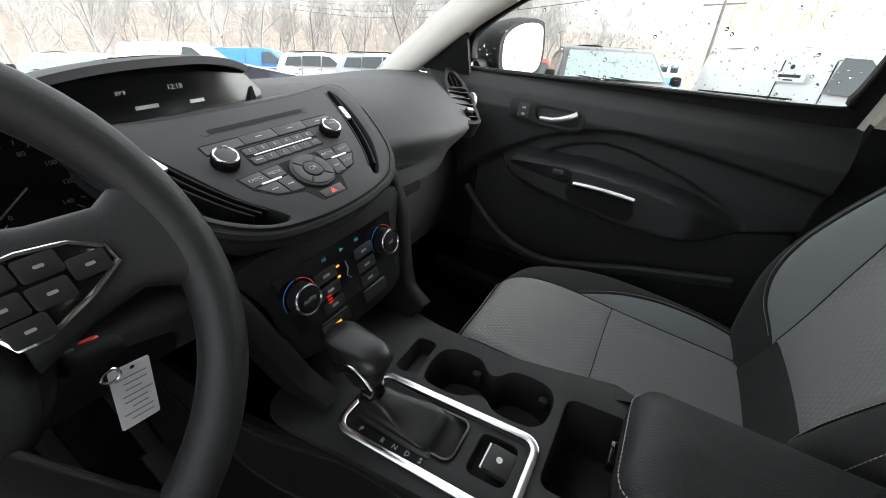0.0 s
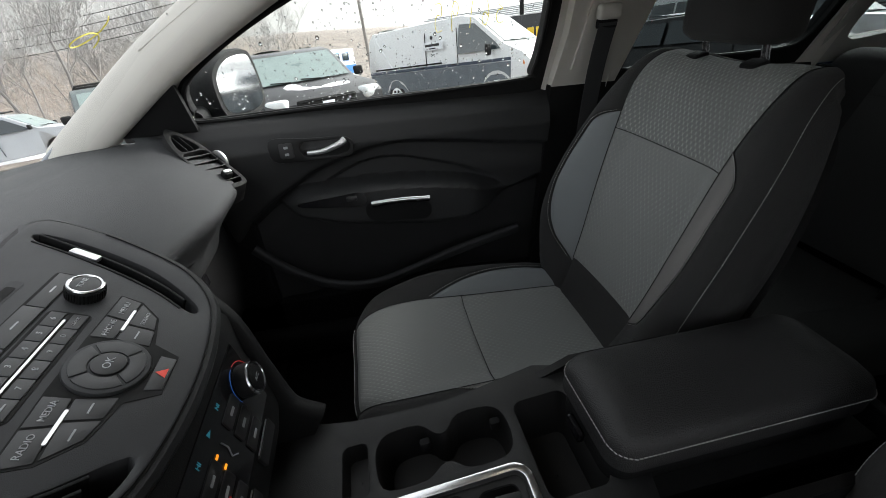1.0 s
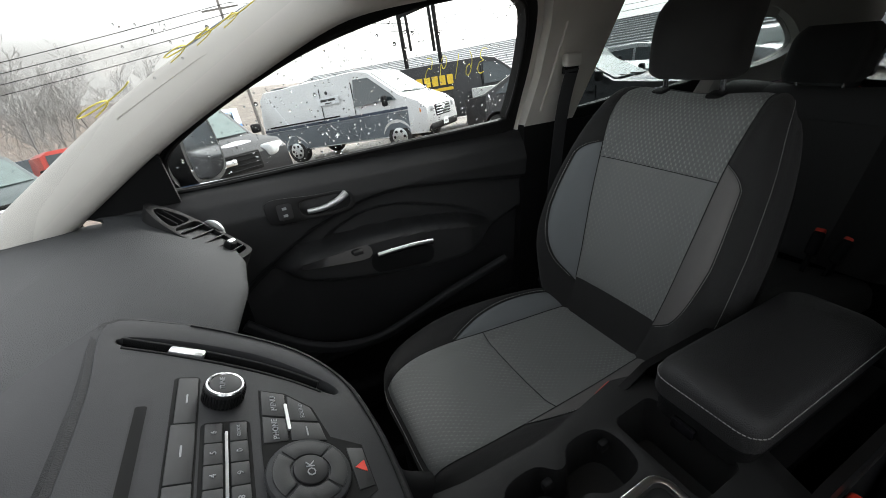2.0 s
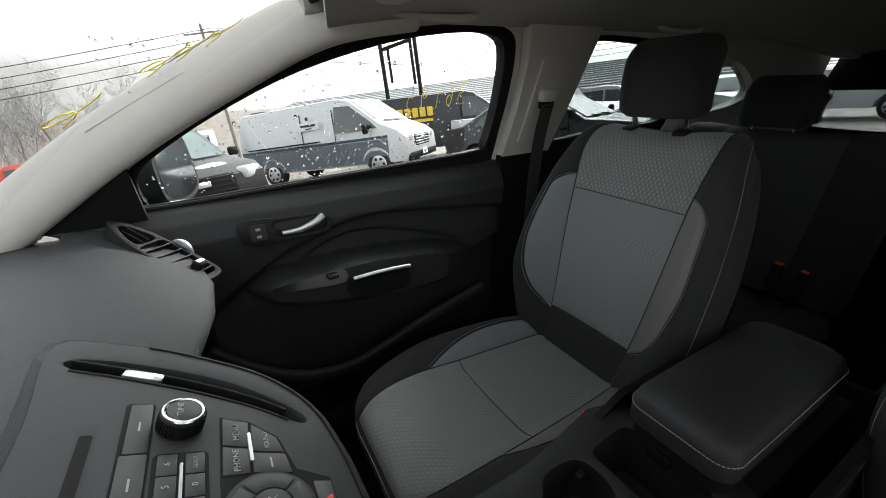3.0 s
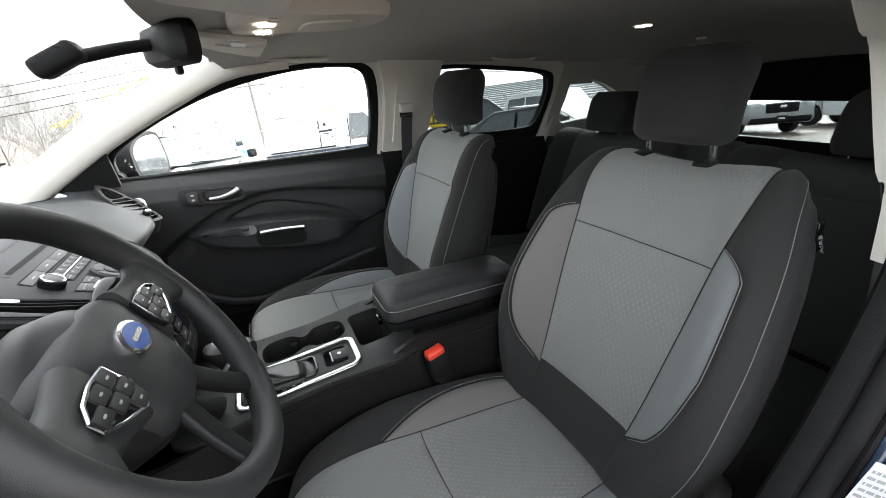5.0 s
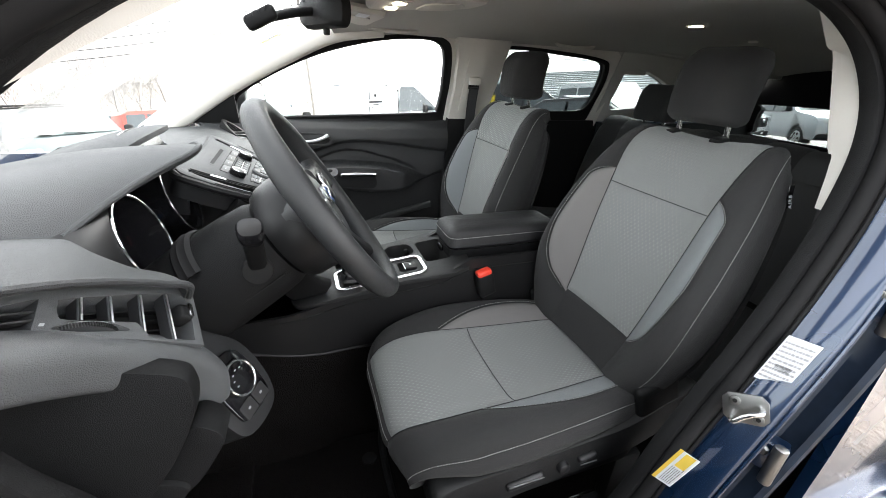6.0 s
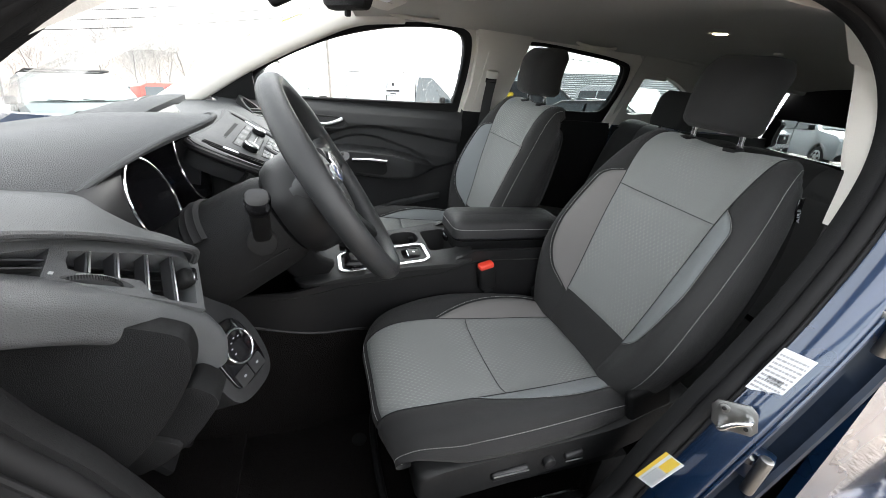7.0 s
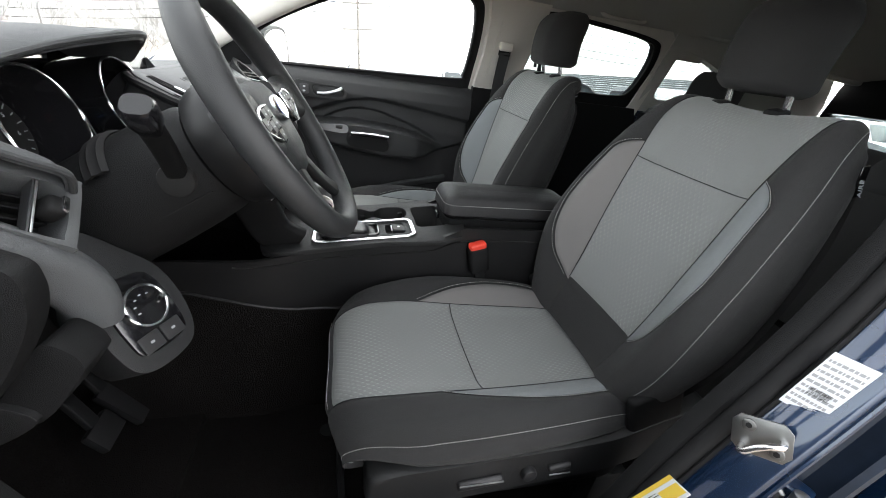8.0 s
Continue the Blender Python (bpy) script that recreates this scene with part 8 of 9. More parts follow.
def vehicle(name, kind, paint, label, category, at, stripe=None, snow=True, glass=car_glass, rack=False, group="parked vehicles"):
    top, axles, wr, half, belt, tumble = PROFILES[kind]
    zb = top[-1][1]
    zroof = max(z for _, z in top)
    v = thing(name, label, category, group, at)
    low = []
    for yc in axles:
        low += [(yc + wr * 1.12 * math.cos(radians(a)), max(zb, wr * 0.9 + wr * 1.12 * math.sin(radians(a)))) for a in range(0, 181, 20)]
    prof = [(y, z) for y, z in top] + low + [(0.15, zb)]
    L = max(y for y, _ in prof)
    cy = L / 2

    def width(z):
        return half * (1 - tumble * max(0.0, (z - belt) / (zroof - belt))) * (1 - 0.05 * max(0.0, (0.55 - z) / 0.4))
    rings = []
    for f, ins in ((-1, 0.05), (-0.985, 0.015), (-0.94, 0.0), (0.94, 0.0), (0.985, 0.015), (1, 0.05)):
        cz = 1.0
        rings.append([(width(z) * f, y + ins * (1 if y < cy else -1) - cy, z - ins * (1 if z > cz else -0.3)) for y, z in prof])
    bm = loft(rings, True, True)
    bmesh.ops.triangulate(bm, faces=[f for f in bm.faces if len(f.verts) > 4])
    body = part("body", bm, paint, v)

    def side(pts, g, lift, material, pname, parent, d=0.02):
        bm = plate_bm(pts, d)
        for q in bm.verts:
            y, z, c = q.co
            q.co = (g * (width(z) + lift + c), y - cy, z)
        return part(pname, bm, material, parent)
    # side windows follow the roof line
    if kind == "van":
        wins = [[(3.42, 1.28), (4.72, 1.28), (4.55, 1.45), (3.95, 1.92), (3.48, 1.95)]]
    elif kind == "suv":
        wins = [[(0.45, 1.18), (1.35, 1.18), (1.35, 1.62), (0.62, 1.60)], [(1.42, 1.18), (2.40, 1.18), (2.40, 1.66), (1.42, 1.64)], [(2.48, 1.18), (3.50, 1.20), (2.90, 1.62), (2.48, 1.66)]]
    elif kind == "pickup":
        wins = [[(2.22, 1.28), (2.95, 1.28), (2.95, 1.80), (2.30, 1.80)], [(3.02, 1.28), (3.95, 1.30), (3.55, 1.78), (3.02, 1.80)]]
    else:
        wins = [[(0.85, 1.04), (1.85, 1.04), (1.85, 1.36), (1.28, 1.35)], [(1.92, 1.04), (2.95, 1.05), (2.50, 1.35), (1.92, 1.37)]]
    for g in (-1, 1):
        for w in wins:
            side(w, g, 0.006, car_glass, "side_window", v)
        if stripe:
            side([(0.05, zb + 0.04), (L - 0.60, zb + 0.04), (L - 0.55, 0.98), (0.05, 0.98)], g, 0.004, lower_grey, "lower_panel", body)
            side([(0.05, 1.00), (L - 0.55, 1.00), (L - 0.55, 1.07), (0.05, 1.07)], g, 0.005, stripe, "stripe", body)
            side([(0.3, 1.10), (2.9, 1.10), (2.9, 1.14), (0.3, 1.14)], g, 0.012, rubber_m, "side_rail", body)
        for y0 in ((2.30, 3.38) if kind == "van" else (1.38, 2.44) if kind == "suv" else (2.98, 2.15)):
            side([(y0, zb + 0.15), (y0 + 0.012, zb + 0.15), (y0 + 0.012, zroof - 0.25), (y0, zroof - 0.25)] if kind == "van" else [(y0, zb + 0.15), (y0 + 0.012, zb + 0.15), (y0 + 0.012, belt), (y0, belt)], g, 0.004, hole_m, "door_gap", body)
            side([(y0 - 0.16, belt - 0.12), (y0 - 0.03, belt - 0.12), (y0 - 0.03, belt - 0.09), (y0 - 0.16, belt - 0.09)], g, 0.02, rubber_m, "door_handle", body)
        part("door_mirror", box_bm(0.18, 0.10, 0.16 if kind != "van" else 0.26, 0.04, 2, pose(g * (half + 0.12), (3.55 if kind == "suv" else 4.45 if kind == "van" else 4.0 if kind == "pickup" else 3.1) - cy, belt + 0.14)), rubber_m, v)
    # windscreen and rear window lie on the profile
    seq = [p for p in top if p[0] > L * 0.35]
    hood_i = max(range(len(seq) - 1), key=lambda i: (seq[i][1] - seq[i + 1][1]) if seq[i][1] > belt else -1)
    (ya, za), (yb, zb2) = seq[hood_i], seq[hood_i + 1]

    def wsh(u, w):
        z = zb2 + (za - zb2) * (0.04 + 0.90 * w)
        y = yb + (ya - yb) * (0.04 + 0.90 * w)
        x = (2 * u - 1) * (width(z) - 0.10)
        return (x, y - cy + 0.012 + 0.02 * (1 - (2 * u - 1) ** 2), z + 0.015)
    part("windscreen", thick(grid(wsh, 8, 4), 0.01), glass, v)
    for k in (-0.3, 0.25):
        part("wiper", sweep([(k * half, yb - cy + 0.02, zb2 + 0.03), (k * half + 0.35, yb - cy - 0.02, zb2 + 0.06)], circle(0.010, 5)), hole_m, v)
    # nose: grille, lamps, bumper, plate
    yn = L - cy
    zn = zb + 0.42 if kind != "car" else 0.55
    part("grille", box_bm(half * 1.0, 0.06, 0.30 if kind != "car" else 0.14, 0.04, 2, pose(0, yn - 0.025, zn + 0.06)), hole_m, v)
    for k in range(4):
        part("grille_bar", box_bm(half * 0.94, 0.02, 0.022, 0.006, 1, pose(0, yn + 0.006, zn - 0.04 + 0.07 * k)), plastic_m if kind == "suv" else silver_m, v)
    part("badge", box_bm(0.20, 0.02, 0.09, 0.02, 2, pose(0, yn + 0.018, zn + 0.10)), chrome_m, v)
    part("bumper", box_bm(half * 1.9, 0.22, 0.22, 0.07, 3, pose(0, yn - 0.10, zb + 0.12)), plastic_m if kind in ("van", "suv") else paint, v)
    for g in (-1, 1):
        part("headlamp", box_bm(0.36, 0.26, 0.20, 0.07, 3, pose(g * (half - 0.22), yn - 0.15, zn + 0.16, 0, 0, -g * 26)), lamp_m, v)
        part("indicator", box_bm(0.07, 0.20, 0.14, 0.03, 2, pose(g * (half - 0.055), yn - 0.27, zn + 0.15, 0, 0, -g * 14)), amber_m, v)
    pl = part("number_plate", box_bm(0.34, 0.012, 0.16, 0.01, 1, pose(0, yn + 0.024, zb + 0.16)), label_m if kind != "suv" else gloss_m, v)
    part("plate_bar", box_bm(0.20, 0.004, 0.05, 0.004, 1, pose(0, yn + 0.032, zb + 0.16)), dim_print_m if kind != "suv" else white_m, pl)
    for yc in axles:
        for g in (-1, 1):
            whl = part("tyre", cyl_bm(wr * 0.92, 0.24, 36, 0.04, pose(g * (half - 0.13), yc - cy, wr * 0.92, 0, 90)), tyre_m, v)
            part("rim", cyl_bm(wr * 0.58, 0.03, 28, 0.01, pose(g * (half - 0.012), yc - cy, wr * 0.92, 0, 90)), silver_m, whl)
            for k in range(6):
                a = radians(60 * k)
                part("spoke_hole", cyl_bm(wr * 0.10, 0.02, 10, 0, pose(g * (half + 0.002), yc - cy + wr * 0.38 * math.cos(a), wr * 0.92 + wr * 0.38 * math.sin(a), 0, 90)), hole_m, whl)
    if rack:
        for g in (-1, 1):
            part("roof_bar", tube([(g * half * 0.70, 0.7 - cy, zroof + 0.06), (g * half * 0.70, 2.7 - cy, zroof + 0.06)], 0.022, 8), hole_m, v)
        for yy in (0.8, 1.7, 2.6):
            part("cross_bar", tube([(-half * 0.70, yy - cy, zroof + 0.065), (half * 0.70, yy - cy, zroof + 0.065)], 0.02, 8), hole_m, v)
    if snow:
        # a thin, ragged sheet of snow on the bonnet and the roof
        y0, y1 = yb + 0.12, min(L - 0.25, yb + 1.1)

        def hood_z(y):
            for (a, za_), (b, zb_) in zip(seq, seq[1:]):
                if a <= y <= b:
                    return za_ + (zb_ - za_) * (y - a) / (b - a)
            return zb2
        def sheet(u, w):
            y = y0 + (y1 - y0) * w
            x = (2 * u - 1) * half * 0.72
            n = noise.noise(Vector((x * 2.3 + L, y * 2.1, half))) + 0.35 * noise.noise(Vector((x * 7, y * 7, L)))
            edge = min(u, 1 - u, w, 1 - w) * 6
            return (x, y - cy, hood_z(y) + min(0.030, -0.040 + 0.075 * n + 0.030 * min(1, edge)))
        part("snow", grid(sheet, 24, 14), snow_m, v, "melting snow on the bonnet")

        def rsheet(u, w):
            ys = [p[0] for p in top if p[1] > zroof - 0.06]
            y = min(ys) + 0.1 + (max(ys) - min(ys) - 0.2) * w
            x = (2 * u - 1) * half * 0.66
            n = noise.noise(Vector((x * 1.7, y * 1.3 + L, 3.0)))
            return (x, y - cy, zroof - 0.012 + min(0.05, 0.02 + 0.06 * n))
        part("snow", grid(rsheet, 16, 24), snow_m, v, "snow on the roof")
    return v


van = vehicle("delivery_van", "van", white_paint, "white delivery van with a dark lower band, wet with slush", "van", placed(104.4, 12.8, 229), stripe=navy_paint, glass=pale_glass)
# lettering of the firm stays as plain bars
for g in (-1, 1):
    sign = part("sign_board", box_bm(0.01, 0.72, 0.20, 0.004, 1, pose(g * 1.005, 2.62 - 2.775, 1.56)), label_m, van, "framed sign with dark bars")
    part("sign_bar", box_bm(0.006, 0.50, 0.06, 0.002, 1, pose(g * 1.012, 2.62 - 2.775, 1.58)), button_m, sign)
    part("sign_bar", box_bm(0.006, 0.22, 0.03, 0.002, 1, pose(g * 1.012, 2.62 - 2.775, 1.50)), button_m, sign)
    part("sign_mark", cyl_bm(0.05, 0.006, 20, 0.001, pose(g * 1.006, 2.62 - 2.775, 1.76, 0, 90)), button_m, van)
vehicle("sport_utility", "suv", black_paint, "black utility vehicle with melting snow on its bonnet", "suv", placed(83.0, 9.4, 250), glass=pale_glass)
bv = vehicle("black_van", "van", black_paint, "black van with yellow lettering bars", "van", placed(118.5, 15.5, 196), snow=False)
for g in (-1, 1):
    for k in range(6):
        part("sign_bar", box_bm(0.012, 0.20, 0.30, 0.004, 1, pose(g * 1.0, -1.15 + 0.26 * (k - 2.5), 1.60)), sign_yellow, bv, "yellow lettering bar")
    part("sign_bar", box_bm(0.012, 1.45, 0.10, 0.004, 1, pose(g * 1.0, -1.15, 1.32)), sign_yellow, bv)
    for k in range(5):
        part("chevron", box_bm(0.012, 0.06, 0.18, 0.004, 1, pose(g * 1.008, -1.5 + 0.17 * k, 1.05, 30 * g)), sign_yellow, bv)
vehicle("white_pickup", "pickup", white_paint, "white pickup truck dusted with snow", "pickup", placed(131, 13.0, 262), glass=pale_glass)
vehicle("dark_sedan", "car", black_paint, "dark sedan with snow on its bonnet", "car", placed(133, 9.0, 250), glass=pale_glass)
vehicle("green_utility", "suv", grey_paint, "grey-green utility vehicle with a roof rack", "suv", placed(65, 12.0, 238), glass=pale_glass, rack=True, snow=False)
vehicle("red_pickup", "pickup", red_paint, "red pickup truck seen from its side", "pickup", placed(72.5, 21.5, 150), snow=False)
vehicle("blue_pickup", "pickup", navy_paint, "dark blue pickup truck", "pickup", placed(69, 27.0, 250), snow=False)
vehicle("white_van", "van", white_paint, "white box van behind the row of cars", "van", placed(30.0, 26.0, 152), glass=pale_glass)
vehicle("blue_van", "van", sign_blue, "blue panel van with a white band and a snowy roof", "van", placed(38.0, 31.0, 150), stripe=white_paint, snow=True)
vehicle("roof_rack_utility", "suv", white_paint, "white utility vehicle with snow and a roof rack", "suv", placed(46.5, 23.5, 158), glass=pale_glass, rack=True)
vehicle("roof_rack_utility", "suv", silver_paint, "silver utility vehicle with snow and a roof rack", "suv", placed(54.5, 21.0, 166), glass=pale_glass, rack=True)
vehicle("silver_car", "car", silver_paint, "silver sedan dusted with snow", "car", placed(21, 14.5, 215), glass=pale_glass)
vehicle("white_suv", "suv", white_paint, "white utility vehicle dusted with snow", "suv", placed(141, 17.0, 250), glass=pale_glass)
vehicle("white_suv", "suv", silver_paint, "silver utility vehicle dusted with snow", "suv", placed(152, 19.0, 300), glass=pale_glass)
vehicle("white_suv", "suv", white_paint, "white utility vehicle far down the row", "suv", placed(163, 21.0, 280), glass=pale_glass)

# long clinic bus behind the row
bus = thing("long_bus", "blue and white bus with a row of dark windows", "bus", "", placed(84.0, 40.0, 130))
part("body", box_bm(2.5, 11.5, 2.6, 0.18, 3, pose(0, 0, 1.85)), white_paint, bus)
for g in (-1, 1):
    part("blue_band", box_bm(0.02, 11.2, 0.75, 0.01, 1, pose(g * 1.255, 0, 1.35)), sign_blue, bus)
    for k in range(8):
        part("window", box_bm(0.02, 0.85, 0.62, 0.08, 2, pose(g * 1.255, -4.6 + 1.28 * k, 2.45)), car_glass, bus)
        part("window_frame", sweep([(g * 1.262, -4.6 + 1.28 * k + a, 2.45 + b) for a, b in rrect(0.92, 0.70, 0.10)], circle(0.03, 5), closed=True), sign_blue, bus)
    part("sign_bar", box_bm(0.02, 3.2, 0.30, 0.01, 1, pose(g * 1.27, 1.0, 1.75)), white_m, bus)
for yc in (-3.6, 3.4):
    for g in (-1, 1):
        part("tyre", cyl_bm(0.48, 0.3, 28, 0.05, pose(g * 1.12, yc, 0.48, 0, 90)), tyre_m, bus)

# low warehouse with a ribbed roof behind
wh = thing("warehouse", "long low warehouse with a snowy ribbed roof", "building", "", placed(138, 46.0, 138))
wall_m = mat("pale_metal_siding", (0.34, 0.35, 0.35), 0.6, mottle=0.1, mottle_size=1.5)
roof_m = mat("snow_dusted_metal_roof", (0.62, 0.63, 0.64), 0.6, mottle=0.15, mottle_size=1.0)
part("wall", box_bm(70, 20, 2.2, 0.05, 1, pose(0, 0, 1.1)), wall_m, wh)
part("roof", loft([[(x, -10.6, 2.2), (x, 0.0, 5.0), (x, 10.6, 2.2), (x, 10.5, 2.05), (x, 0.0, 4.8), (x, -10.5, 2.05)] for x in (-35.5, 35.5)]), roof_m, wh)
for k in range(12):
    f = (k + 0.5) / 12
    for g in (-1, 1):
        part("roof_rib", box_bm(71, 0.10, 0.12, 0, 1, pose(0, g * 10.6 * f, 5.05 - 2.8 * f, 14.8 * -g)), wall_m, wh)
for k in range(12):
    part("door", box_bm(3.4, 0.1, 1.8, 0.02, 1, pose(-31 + 5.6 * k, -10.06, 0.95)), navy_paint if k % 3 == 0 else wall_m, wh)
for k in range(14):
    part("siding_rib", box_bm(0.12, 0.08, 2.0, 0, 1, pose(-33.5 + 5.1 * k, -10.06, 1.1)), roof_m, wh)
wh2 = thing("fence_line", "dark fence along the far side of the lot", "fence", "", placed(150, 30.0, 150))
for k in range(24):
    part("post", box_bm(0.08, 0.08, 1.7, 0.01, 1, pose(-23 + 2.0 * k, 0, 0.85)), tyre_m, wh2)
for z in (0.3, 0.6, 0.9, 1.2, 1.5):
    part("rail", box_bm(46.5, 0.04, 0.07, 0, 1, pose(0, 0, z)), tyre_m, wh2)

# poles and sign frame
# weathered wood, its grey raised to stand for snow haze over the distance
wood_m = mat("hazed_weathered_pole_wood", (0.24, 0.225, 0.21), 0.9, grain=0.5, grain_size=0.05, mottle=0.3, mottle_size=0.4)


def utility_pole(az, dist, h, arms=True):
    u = thing("utility_pole", "weathered wooden utility pole with cross arms, paled for haze", "utility pole", "poles", placed(az, dist, 0))
    part("pole", cyl_bm(0.13, h, 14, 0, pose(0, 0, h / 2), 0.08), wood_m, u)
    if arms:
        for z in (h - 0.5, h - 0.5 - 0.12 * h, h - 0.5 - 0.30 * h):
            part("cross_arm", box_bm(2.2, 0.08, 0.09, 0.01, 1, pose(0, 0, z, 0, 0, 70)), wood_m, u)
    return u


utility_pole(92.5, 30, 8.6)
utility_pole(42, 72, 17.0, True)
sf = thing("sign_frame", "tall dark steel sign frame on two posts", "sign frame", "", placed(114.5, 19.0, 114.5))
for x in (-0.75, 0.75):
    part("post", cyl_bm(0.09, 6.4, 12, 0, pose(x, 0, 3.2)), hole_m, sf)
part("beam", box_bm(0.14, 0.14, 1.7, 0.02, 1, pose(0.55, 0, 3.75)), hole_m, sf)
part("beam", box_bm(1.4, 0.14, 0.14, 0.02, 1, pose(-0.05, 0, 4.55, 0, -12)), hole_m, sf)
part("beam", box_bm(0.12, 0.12, 1.4, 0.02, 1, pose(-0.45, 0, 3.75)), hole_m, sf)
wires = bmesh.new()
for k in range(4):
    a = placed(92.5, 30, 0).translation + Vector((0, 0, 8.2 - 0.5 * k))
    for az2, d2, h2 in ((150, 60, 9), (40, 62, 9.5)):
        b = placed(az2, d2, 0).translation + Vector((0, 0, h2 - 0.5 * k))
        pts = [a.lerp(b, j / 16) - Vector((0, 0, 1.6 * math.sin(math.pi * j / 16))) for j in range(17)]
        wires = join_bm(wires, tube(pts, 0.018, 4))
solid("power_lines", wires, hole_m, "thin sagging power lines", "power lines", kind="stuff")

# bare winter trees
bark_m = mat("grey_winter_bark", (0.20, 0.195, 0.19), 0.9, mottle=0.3, mottle_size=0.6)
twig_m = mat("pale_frosted_twigs", (0.31, 0.305, 0.295), 0.95, mottle=0.25, mottle_size=0.5)


def bare_tree(seed, h):
    rnd = random.Random(seed)
    limbs, twigs = bmesh.new(), bmesh.new()
    lv, lf, tv, tf = [], [], [], []

    def stick(vs, fs, a, b, r0, r1, n):
        d = (b - a).normalized()
        s = d.orthogonal().normalized()
        w = d.cross(s)
        i0 = len(vs)
        for p, r in ((a, r0), (b, r1)):
            for k in range(n):
                t = 2 * math.pi * k / n
                vs.append(p + s * r * math.cos(t) + w * r * math.sin(t))
        for k in range(n):
            l = (k + 1) % n
            fs.append((i0 + k, i0 + l, i0 + n + l, i0 + n + k))

    def grow(a, d, length, r, depth):
        steps = 3
        for k in range(steps):
            d2 = (d + Vector((rnd.uniform(-1, 1), rnd.uniform(-1, 1), rnd.uniform(-0.4, 0.8))) * 0.16).normalized()
            b = a + d2 * length / steps
            r2 = r * 0.84
            if depth <= 1:
                stick(lv, lf, a, b, r, r2, 6 if depth == 0 else 4)
            else:
                stick(tv, tf, a, b, r, r2, 3)
            if depth < 5:
                for _ in range(1 if depth == 0 and k == 0 else 2 if depth < 3 else 1):
                    if depth == 0 and k == 0 and rnd.random() < 0.6:
                        continue
                    side = Vector((rnd.uniform(-1, 1), rnd.uniform(-1, 1), rnd.uniform(0.0, 0.9))).normalized()
                    grow(b, (d2 * 0.55 + side * 0.8).normalized(), length * rnd.uniform(0.45, 0.68), max(0.012, r2 * 0.55), depth + 1)
            a, d, r = b, d2, r2
    grow(Vector((0, 0, -0.1)), Vector((0, 0, 1)), h, h * 0.017, 0)
    me1, me2 = bpy.data.meshes.new("trunk"), bpy.data.meshes.new("twigs")
    me1.from_pydata(lv, [], lf)
    me2.from_pydata(tv, [], tf)
    me1.materials.append(bark_m)
    me2.materials.append(twig_m)
    limbs.free()
    twigs.free()
    t = thing("bare_tree", "bare leafless winter tree with fine twigs", "tree", "trees")
    for nm, me in (("trunk", me1), ("crown", me2)):
        o = new(nm, me)
        o.parent = t
    return t


rt = random.Random(5)
protos = [bare_tree(s, h) for s, h in ((1, 5.0), (2, 5.8), (3, 4.4))]
spots = []
for k in range(64):
    az = -6 + 86 * k / 63 + rt.uniform(-1.2, 1.2)
    d = rt.uniform(33, 66)
    spots.append((az, d))
for k, (az, d) in enumerate(spots):
    m = placed(az, d, rt.uniform(0, 360))
    if k < 3:
        protos[k].matrix_world = m
    else:
        copy_thing(protos[k % 3], m @ pose(0, 0, 0, rt.uniform(-4, 4), rt.uniform(-4, 4)))
bv_, bf_ = [], []
for k in range(15000):
    az, d = rt.uniform(-12, 86), 30 + 125 * rt.random() ** 1.4
    ox, oy = -0.6 + d * math.sin(radians(az)), 0.72 + d * math.cos(radians(az))
    o = Vector((ox, oy, ground_height(ox, oy) + rt.uniform(-0.1, 0.3)))
    L = rt.uniform(0.7, 2.2)
    tip = o + Vector((rt.uniform(-0.6, 0.6), rt.uniform(-0.6, 0.6), 1)).normalized() * L
    s = Vector((math.cos(radians(az)), -math.sin(radians(az)), 0)) * rt.uniform(0.010, 0.020) * max(1.0, d / 40)
    i0 = len(bv_)
    bv_ += [o - s, o + s, tip, o + Vector((0.012, 0.012, 0))]
    bf_ += [(i0, i0 + 1, i0 + 2), (i0, i0 + 3, i0 + 2), (i0 + 1, i0 + 3, i0 + 2)]
me = bpy.data.meshes.new("brush")
me.from_pydata(bv_, [], bf_)
me.materials.append(twig_m)
tagged(new("brush", me), "tangled frosted brush along the edge of the lot", "brush", kind="stuff")

# snow heaps where the lot ends
sb_ = thing("snow_bank", "long ploughed bank of grey snow", "snow bank", "", Matrix.Identity(4))
rings = []
for k in range(60):
    az = -15 + 100 * k / 59
    o = placed(az, 26 + 1.2 * math.sin(k * 0.7), 0).translation
    rad = Vector((math.sin(radians(az)), math.cos(radians(az)), 0))
    hgt = 0.5 + 0.25 * noise.noise(Vector((k * 0.31, 2, 0)))
    rings.append([o - rad * 1.6 - Vector((0, 0, 0.25)), o - rad * 0.6 + Vector((0, 0, hgt * 0.7)), o + Vector((0, 0, hgt)), o + rad * 0.9 + Vector((0, 0, hgt * 0.5)), o + rad * 2.0 - Vector((0, 0, 0.3))])
part("bank", loft(rings), snow_m, sb_)

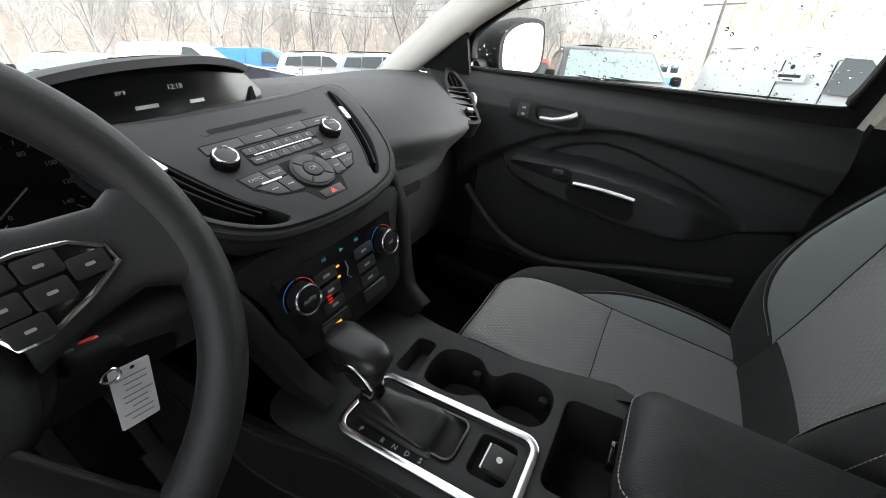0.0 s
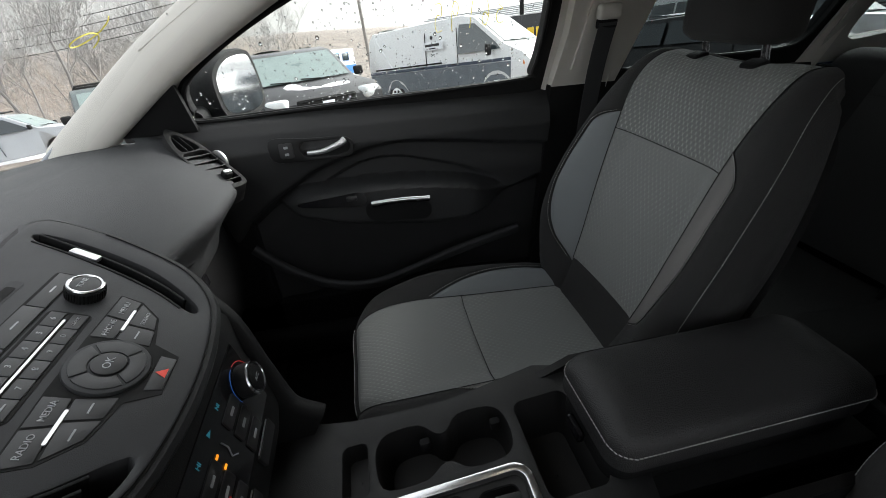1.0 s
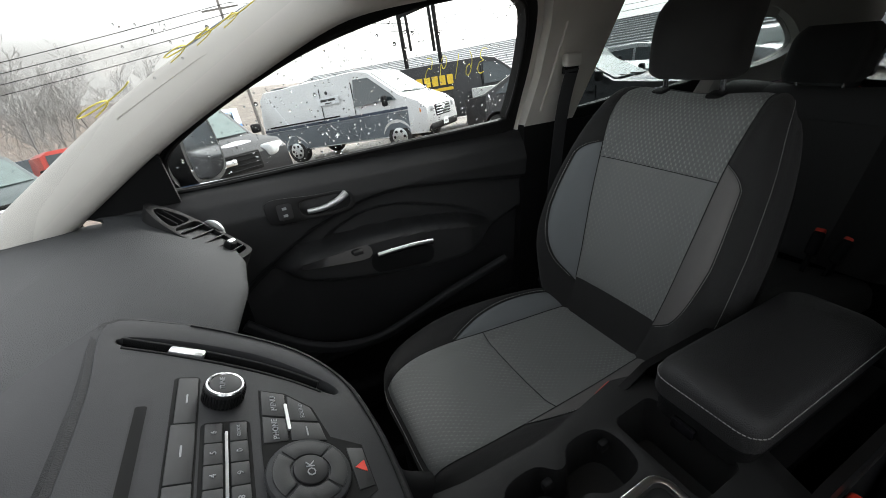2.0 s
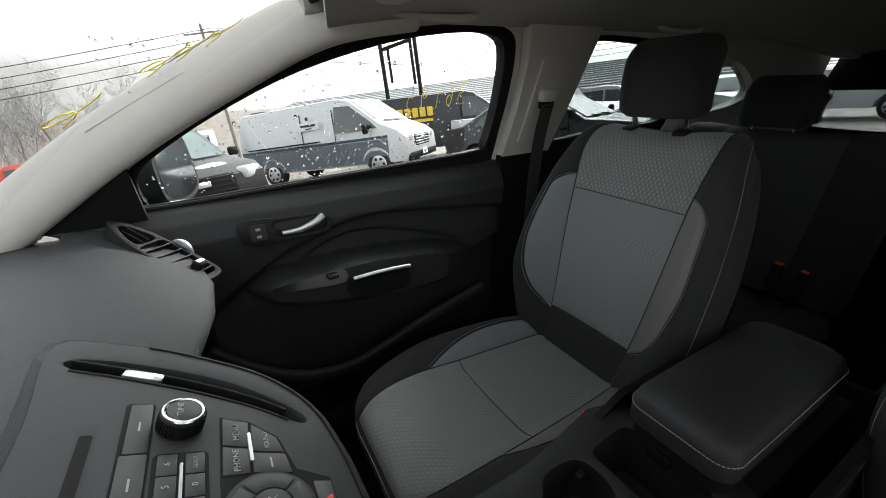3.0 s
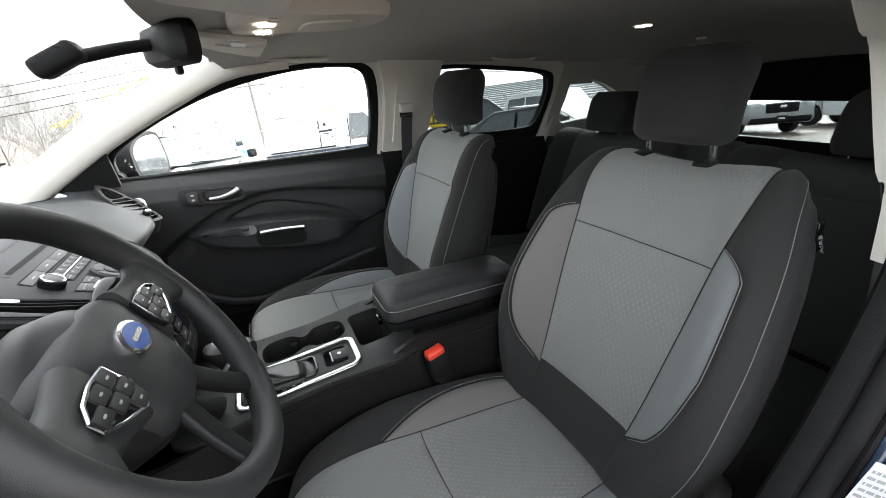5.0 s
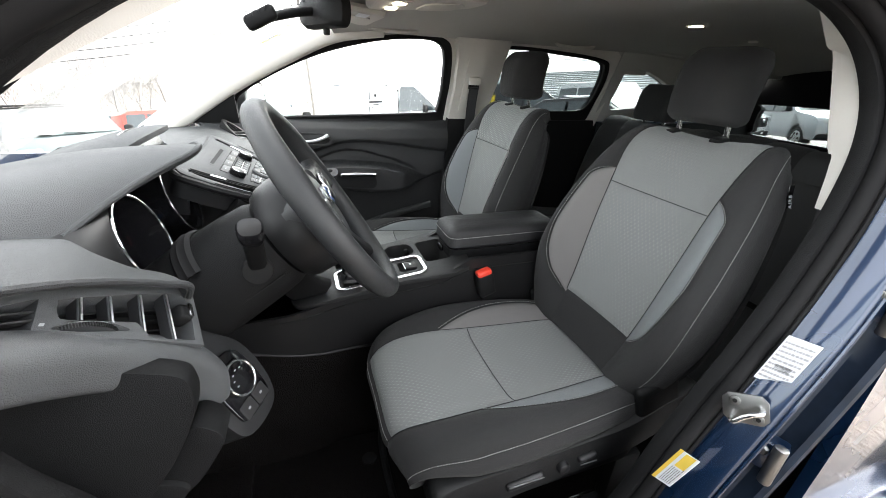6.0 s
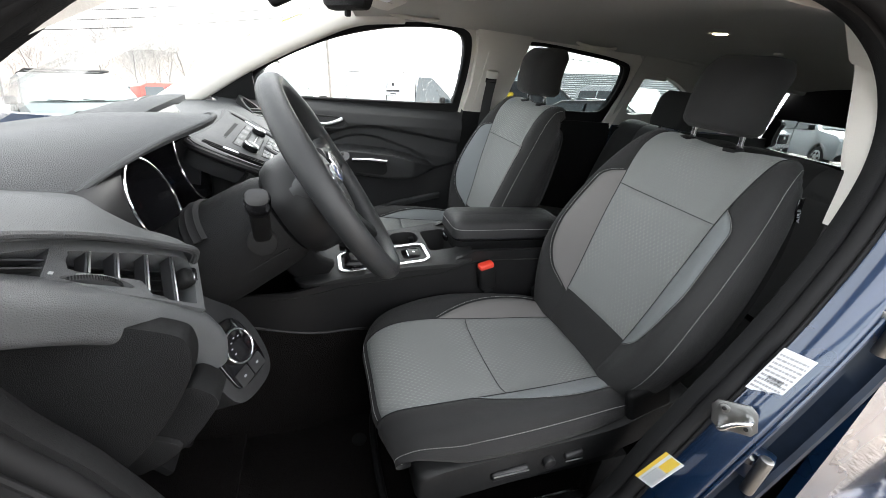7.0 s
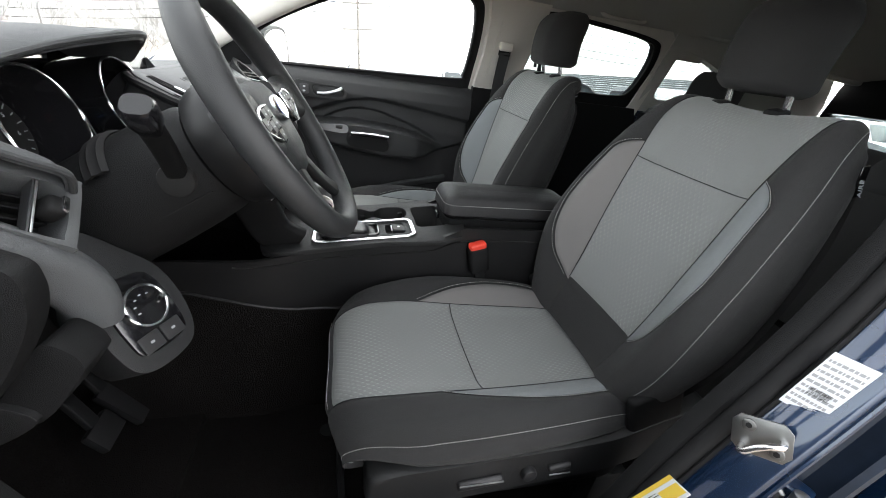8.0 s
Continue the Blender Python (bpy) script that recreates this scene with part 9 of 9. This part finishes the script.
# ---- marks on the glass ----
STROKES = {
    "3": [(0.05, 0.95), (0.35, 1.0), (0.62, 0.9), (0.58, 0.66), (0.25, 0.52), (0.6, 0.45), (0.66, 0.2), (0.4, 0.0), (0.05, 0.06)],
    "6": [(0.5, 1.0), (0.22, 0.75), (0.1, 0.35), (0.25, 0.04), (0.52, 0.1), (0.56, 0.36), (0.35, 0.48), (0.14, 0.32)],
    "1": [(0.25, 0.98), (0.27, 0.5), (0.3, 0.0)],
    "9": [(0.55, 0.8), (0.4, 1.0), (0.14, 0.9), (0.1, 0.64), (0.32, 0.5), (0.54, 0.7), (0.54, 0.3), (0.5, 0.0)],
    "5": [(0.62, 1.0), (0.2, 0.98), (0.16, 0.6), (0.45, 0.62), (0.62, 0.36), (0.45, 0.04), (0.08, 0.08)],
}
digits = thing("glass_marking", "yellow hand-drawn stock number on the passenger window", "marking")
for k, ch_ in enumerate("36195"):
    pts = []
    for a, b in STROKES[ch_]:
        yy, zz = 0.262 + 0.036 * k + 0.030 * a, 1.328 - 0.003 * k + 0.056 * b
        pts.append((xin(zz) + 0.0305, yy, zz))
    part("numeral", tube(smooth_path(pts, 5), 0.0009, 5), marker_m, digits)
loops = thing("windscreen_marking", "yellow hand-drawn loops on the windscreen", "marking")


def on_ws(u, v):
    return Vector(windscreen(u, v)) + Vector((0, 0.004, 0.004))


for u0, v0, s in ((0.868, 0.555, 0.9), (0.882, 0.69, 0.8), (0.893, 0.735, 0.7), (0.905, 0.785, 0.6)):
    pts = [on_ws(u0 + 0.016 * s * math.cos(2 * math.pi * k / 18) - 0.0008 * k, v0 + 0.035 * s * math.sin(2 * math.pi * k / 18) + 0.003 * k) for k in range(22)]
    part("stroke", tube(pts, 0.0008, 5), marker_m, loops)
drop_m = bpy.data.materials.new("water_drop")
drop_m.use_nodes = True
db = drop_m.node_tree.nodes["Principled BSDF"]
db.inputs["Transmission Weight"].default_value, db.inputs["Roughness"].default_value, db.inputs["IOR"].default_value = 1.0, 0.02, 1.33
rd = random.Random(9)
dv, dfc = [], []
for k in range(900):
    y, z = rd.uniform(0.18, 0.98), rd.uniform(1.18, 1.47)
    if rd.random() > 1.3 - (z - 1.18) * 2.2:
        continue
    r = rd.uniform(0.0008, 0.0022) * (1 + (rd.random() < 0.08))
    o = Vector((xin(z) + 0.0292, y, z))
    i0 = len(dv)
    nrm = Vector((0.93, 0, 0.37))
    t1, t2 = Vector((0, 1, 0)), Vector((-0.37, 0, 0.93))
    for q in range(6):
        a = math.pi / 3 * q
        dv.append(o + t1 * r * math.cos(a) + t2 * r * 1.25 * math.sin(a))
    dv.append(o + nrm * r * 0.7)
    dv.append(o - nrm * 0.0002)
    for q in range(6):
        dfc.append((i0 + q, i0 + (q + 1) % 6, i0 + 6))
        dfc.append((i0 + (q + 1) % 6, i0 + q, i0 + 7))
me = bpy.data.meshes.new("rain_drops")
me.from_pydata(dv, [], dfc)
me.polygons.foreach_set("use_smooth", [True] * len(me.polygons))
me.materials.append(drop_m)
tagged(new("rain_drops", me), "rain drops on the passenger window", "rain drops", kind="stuff")
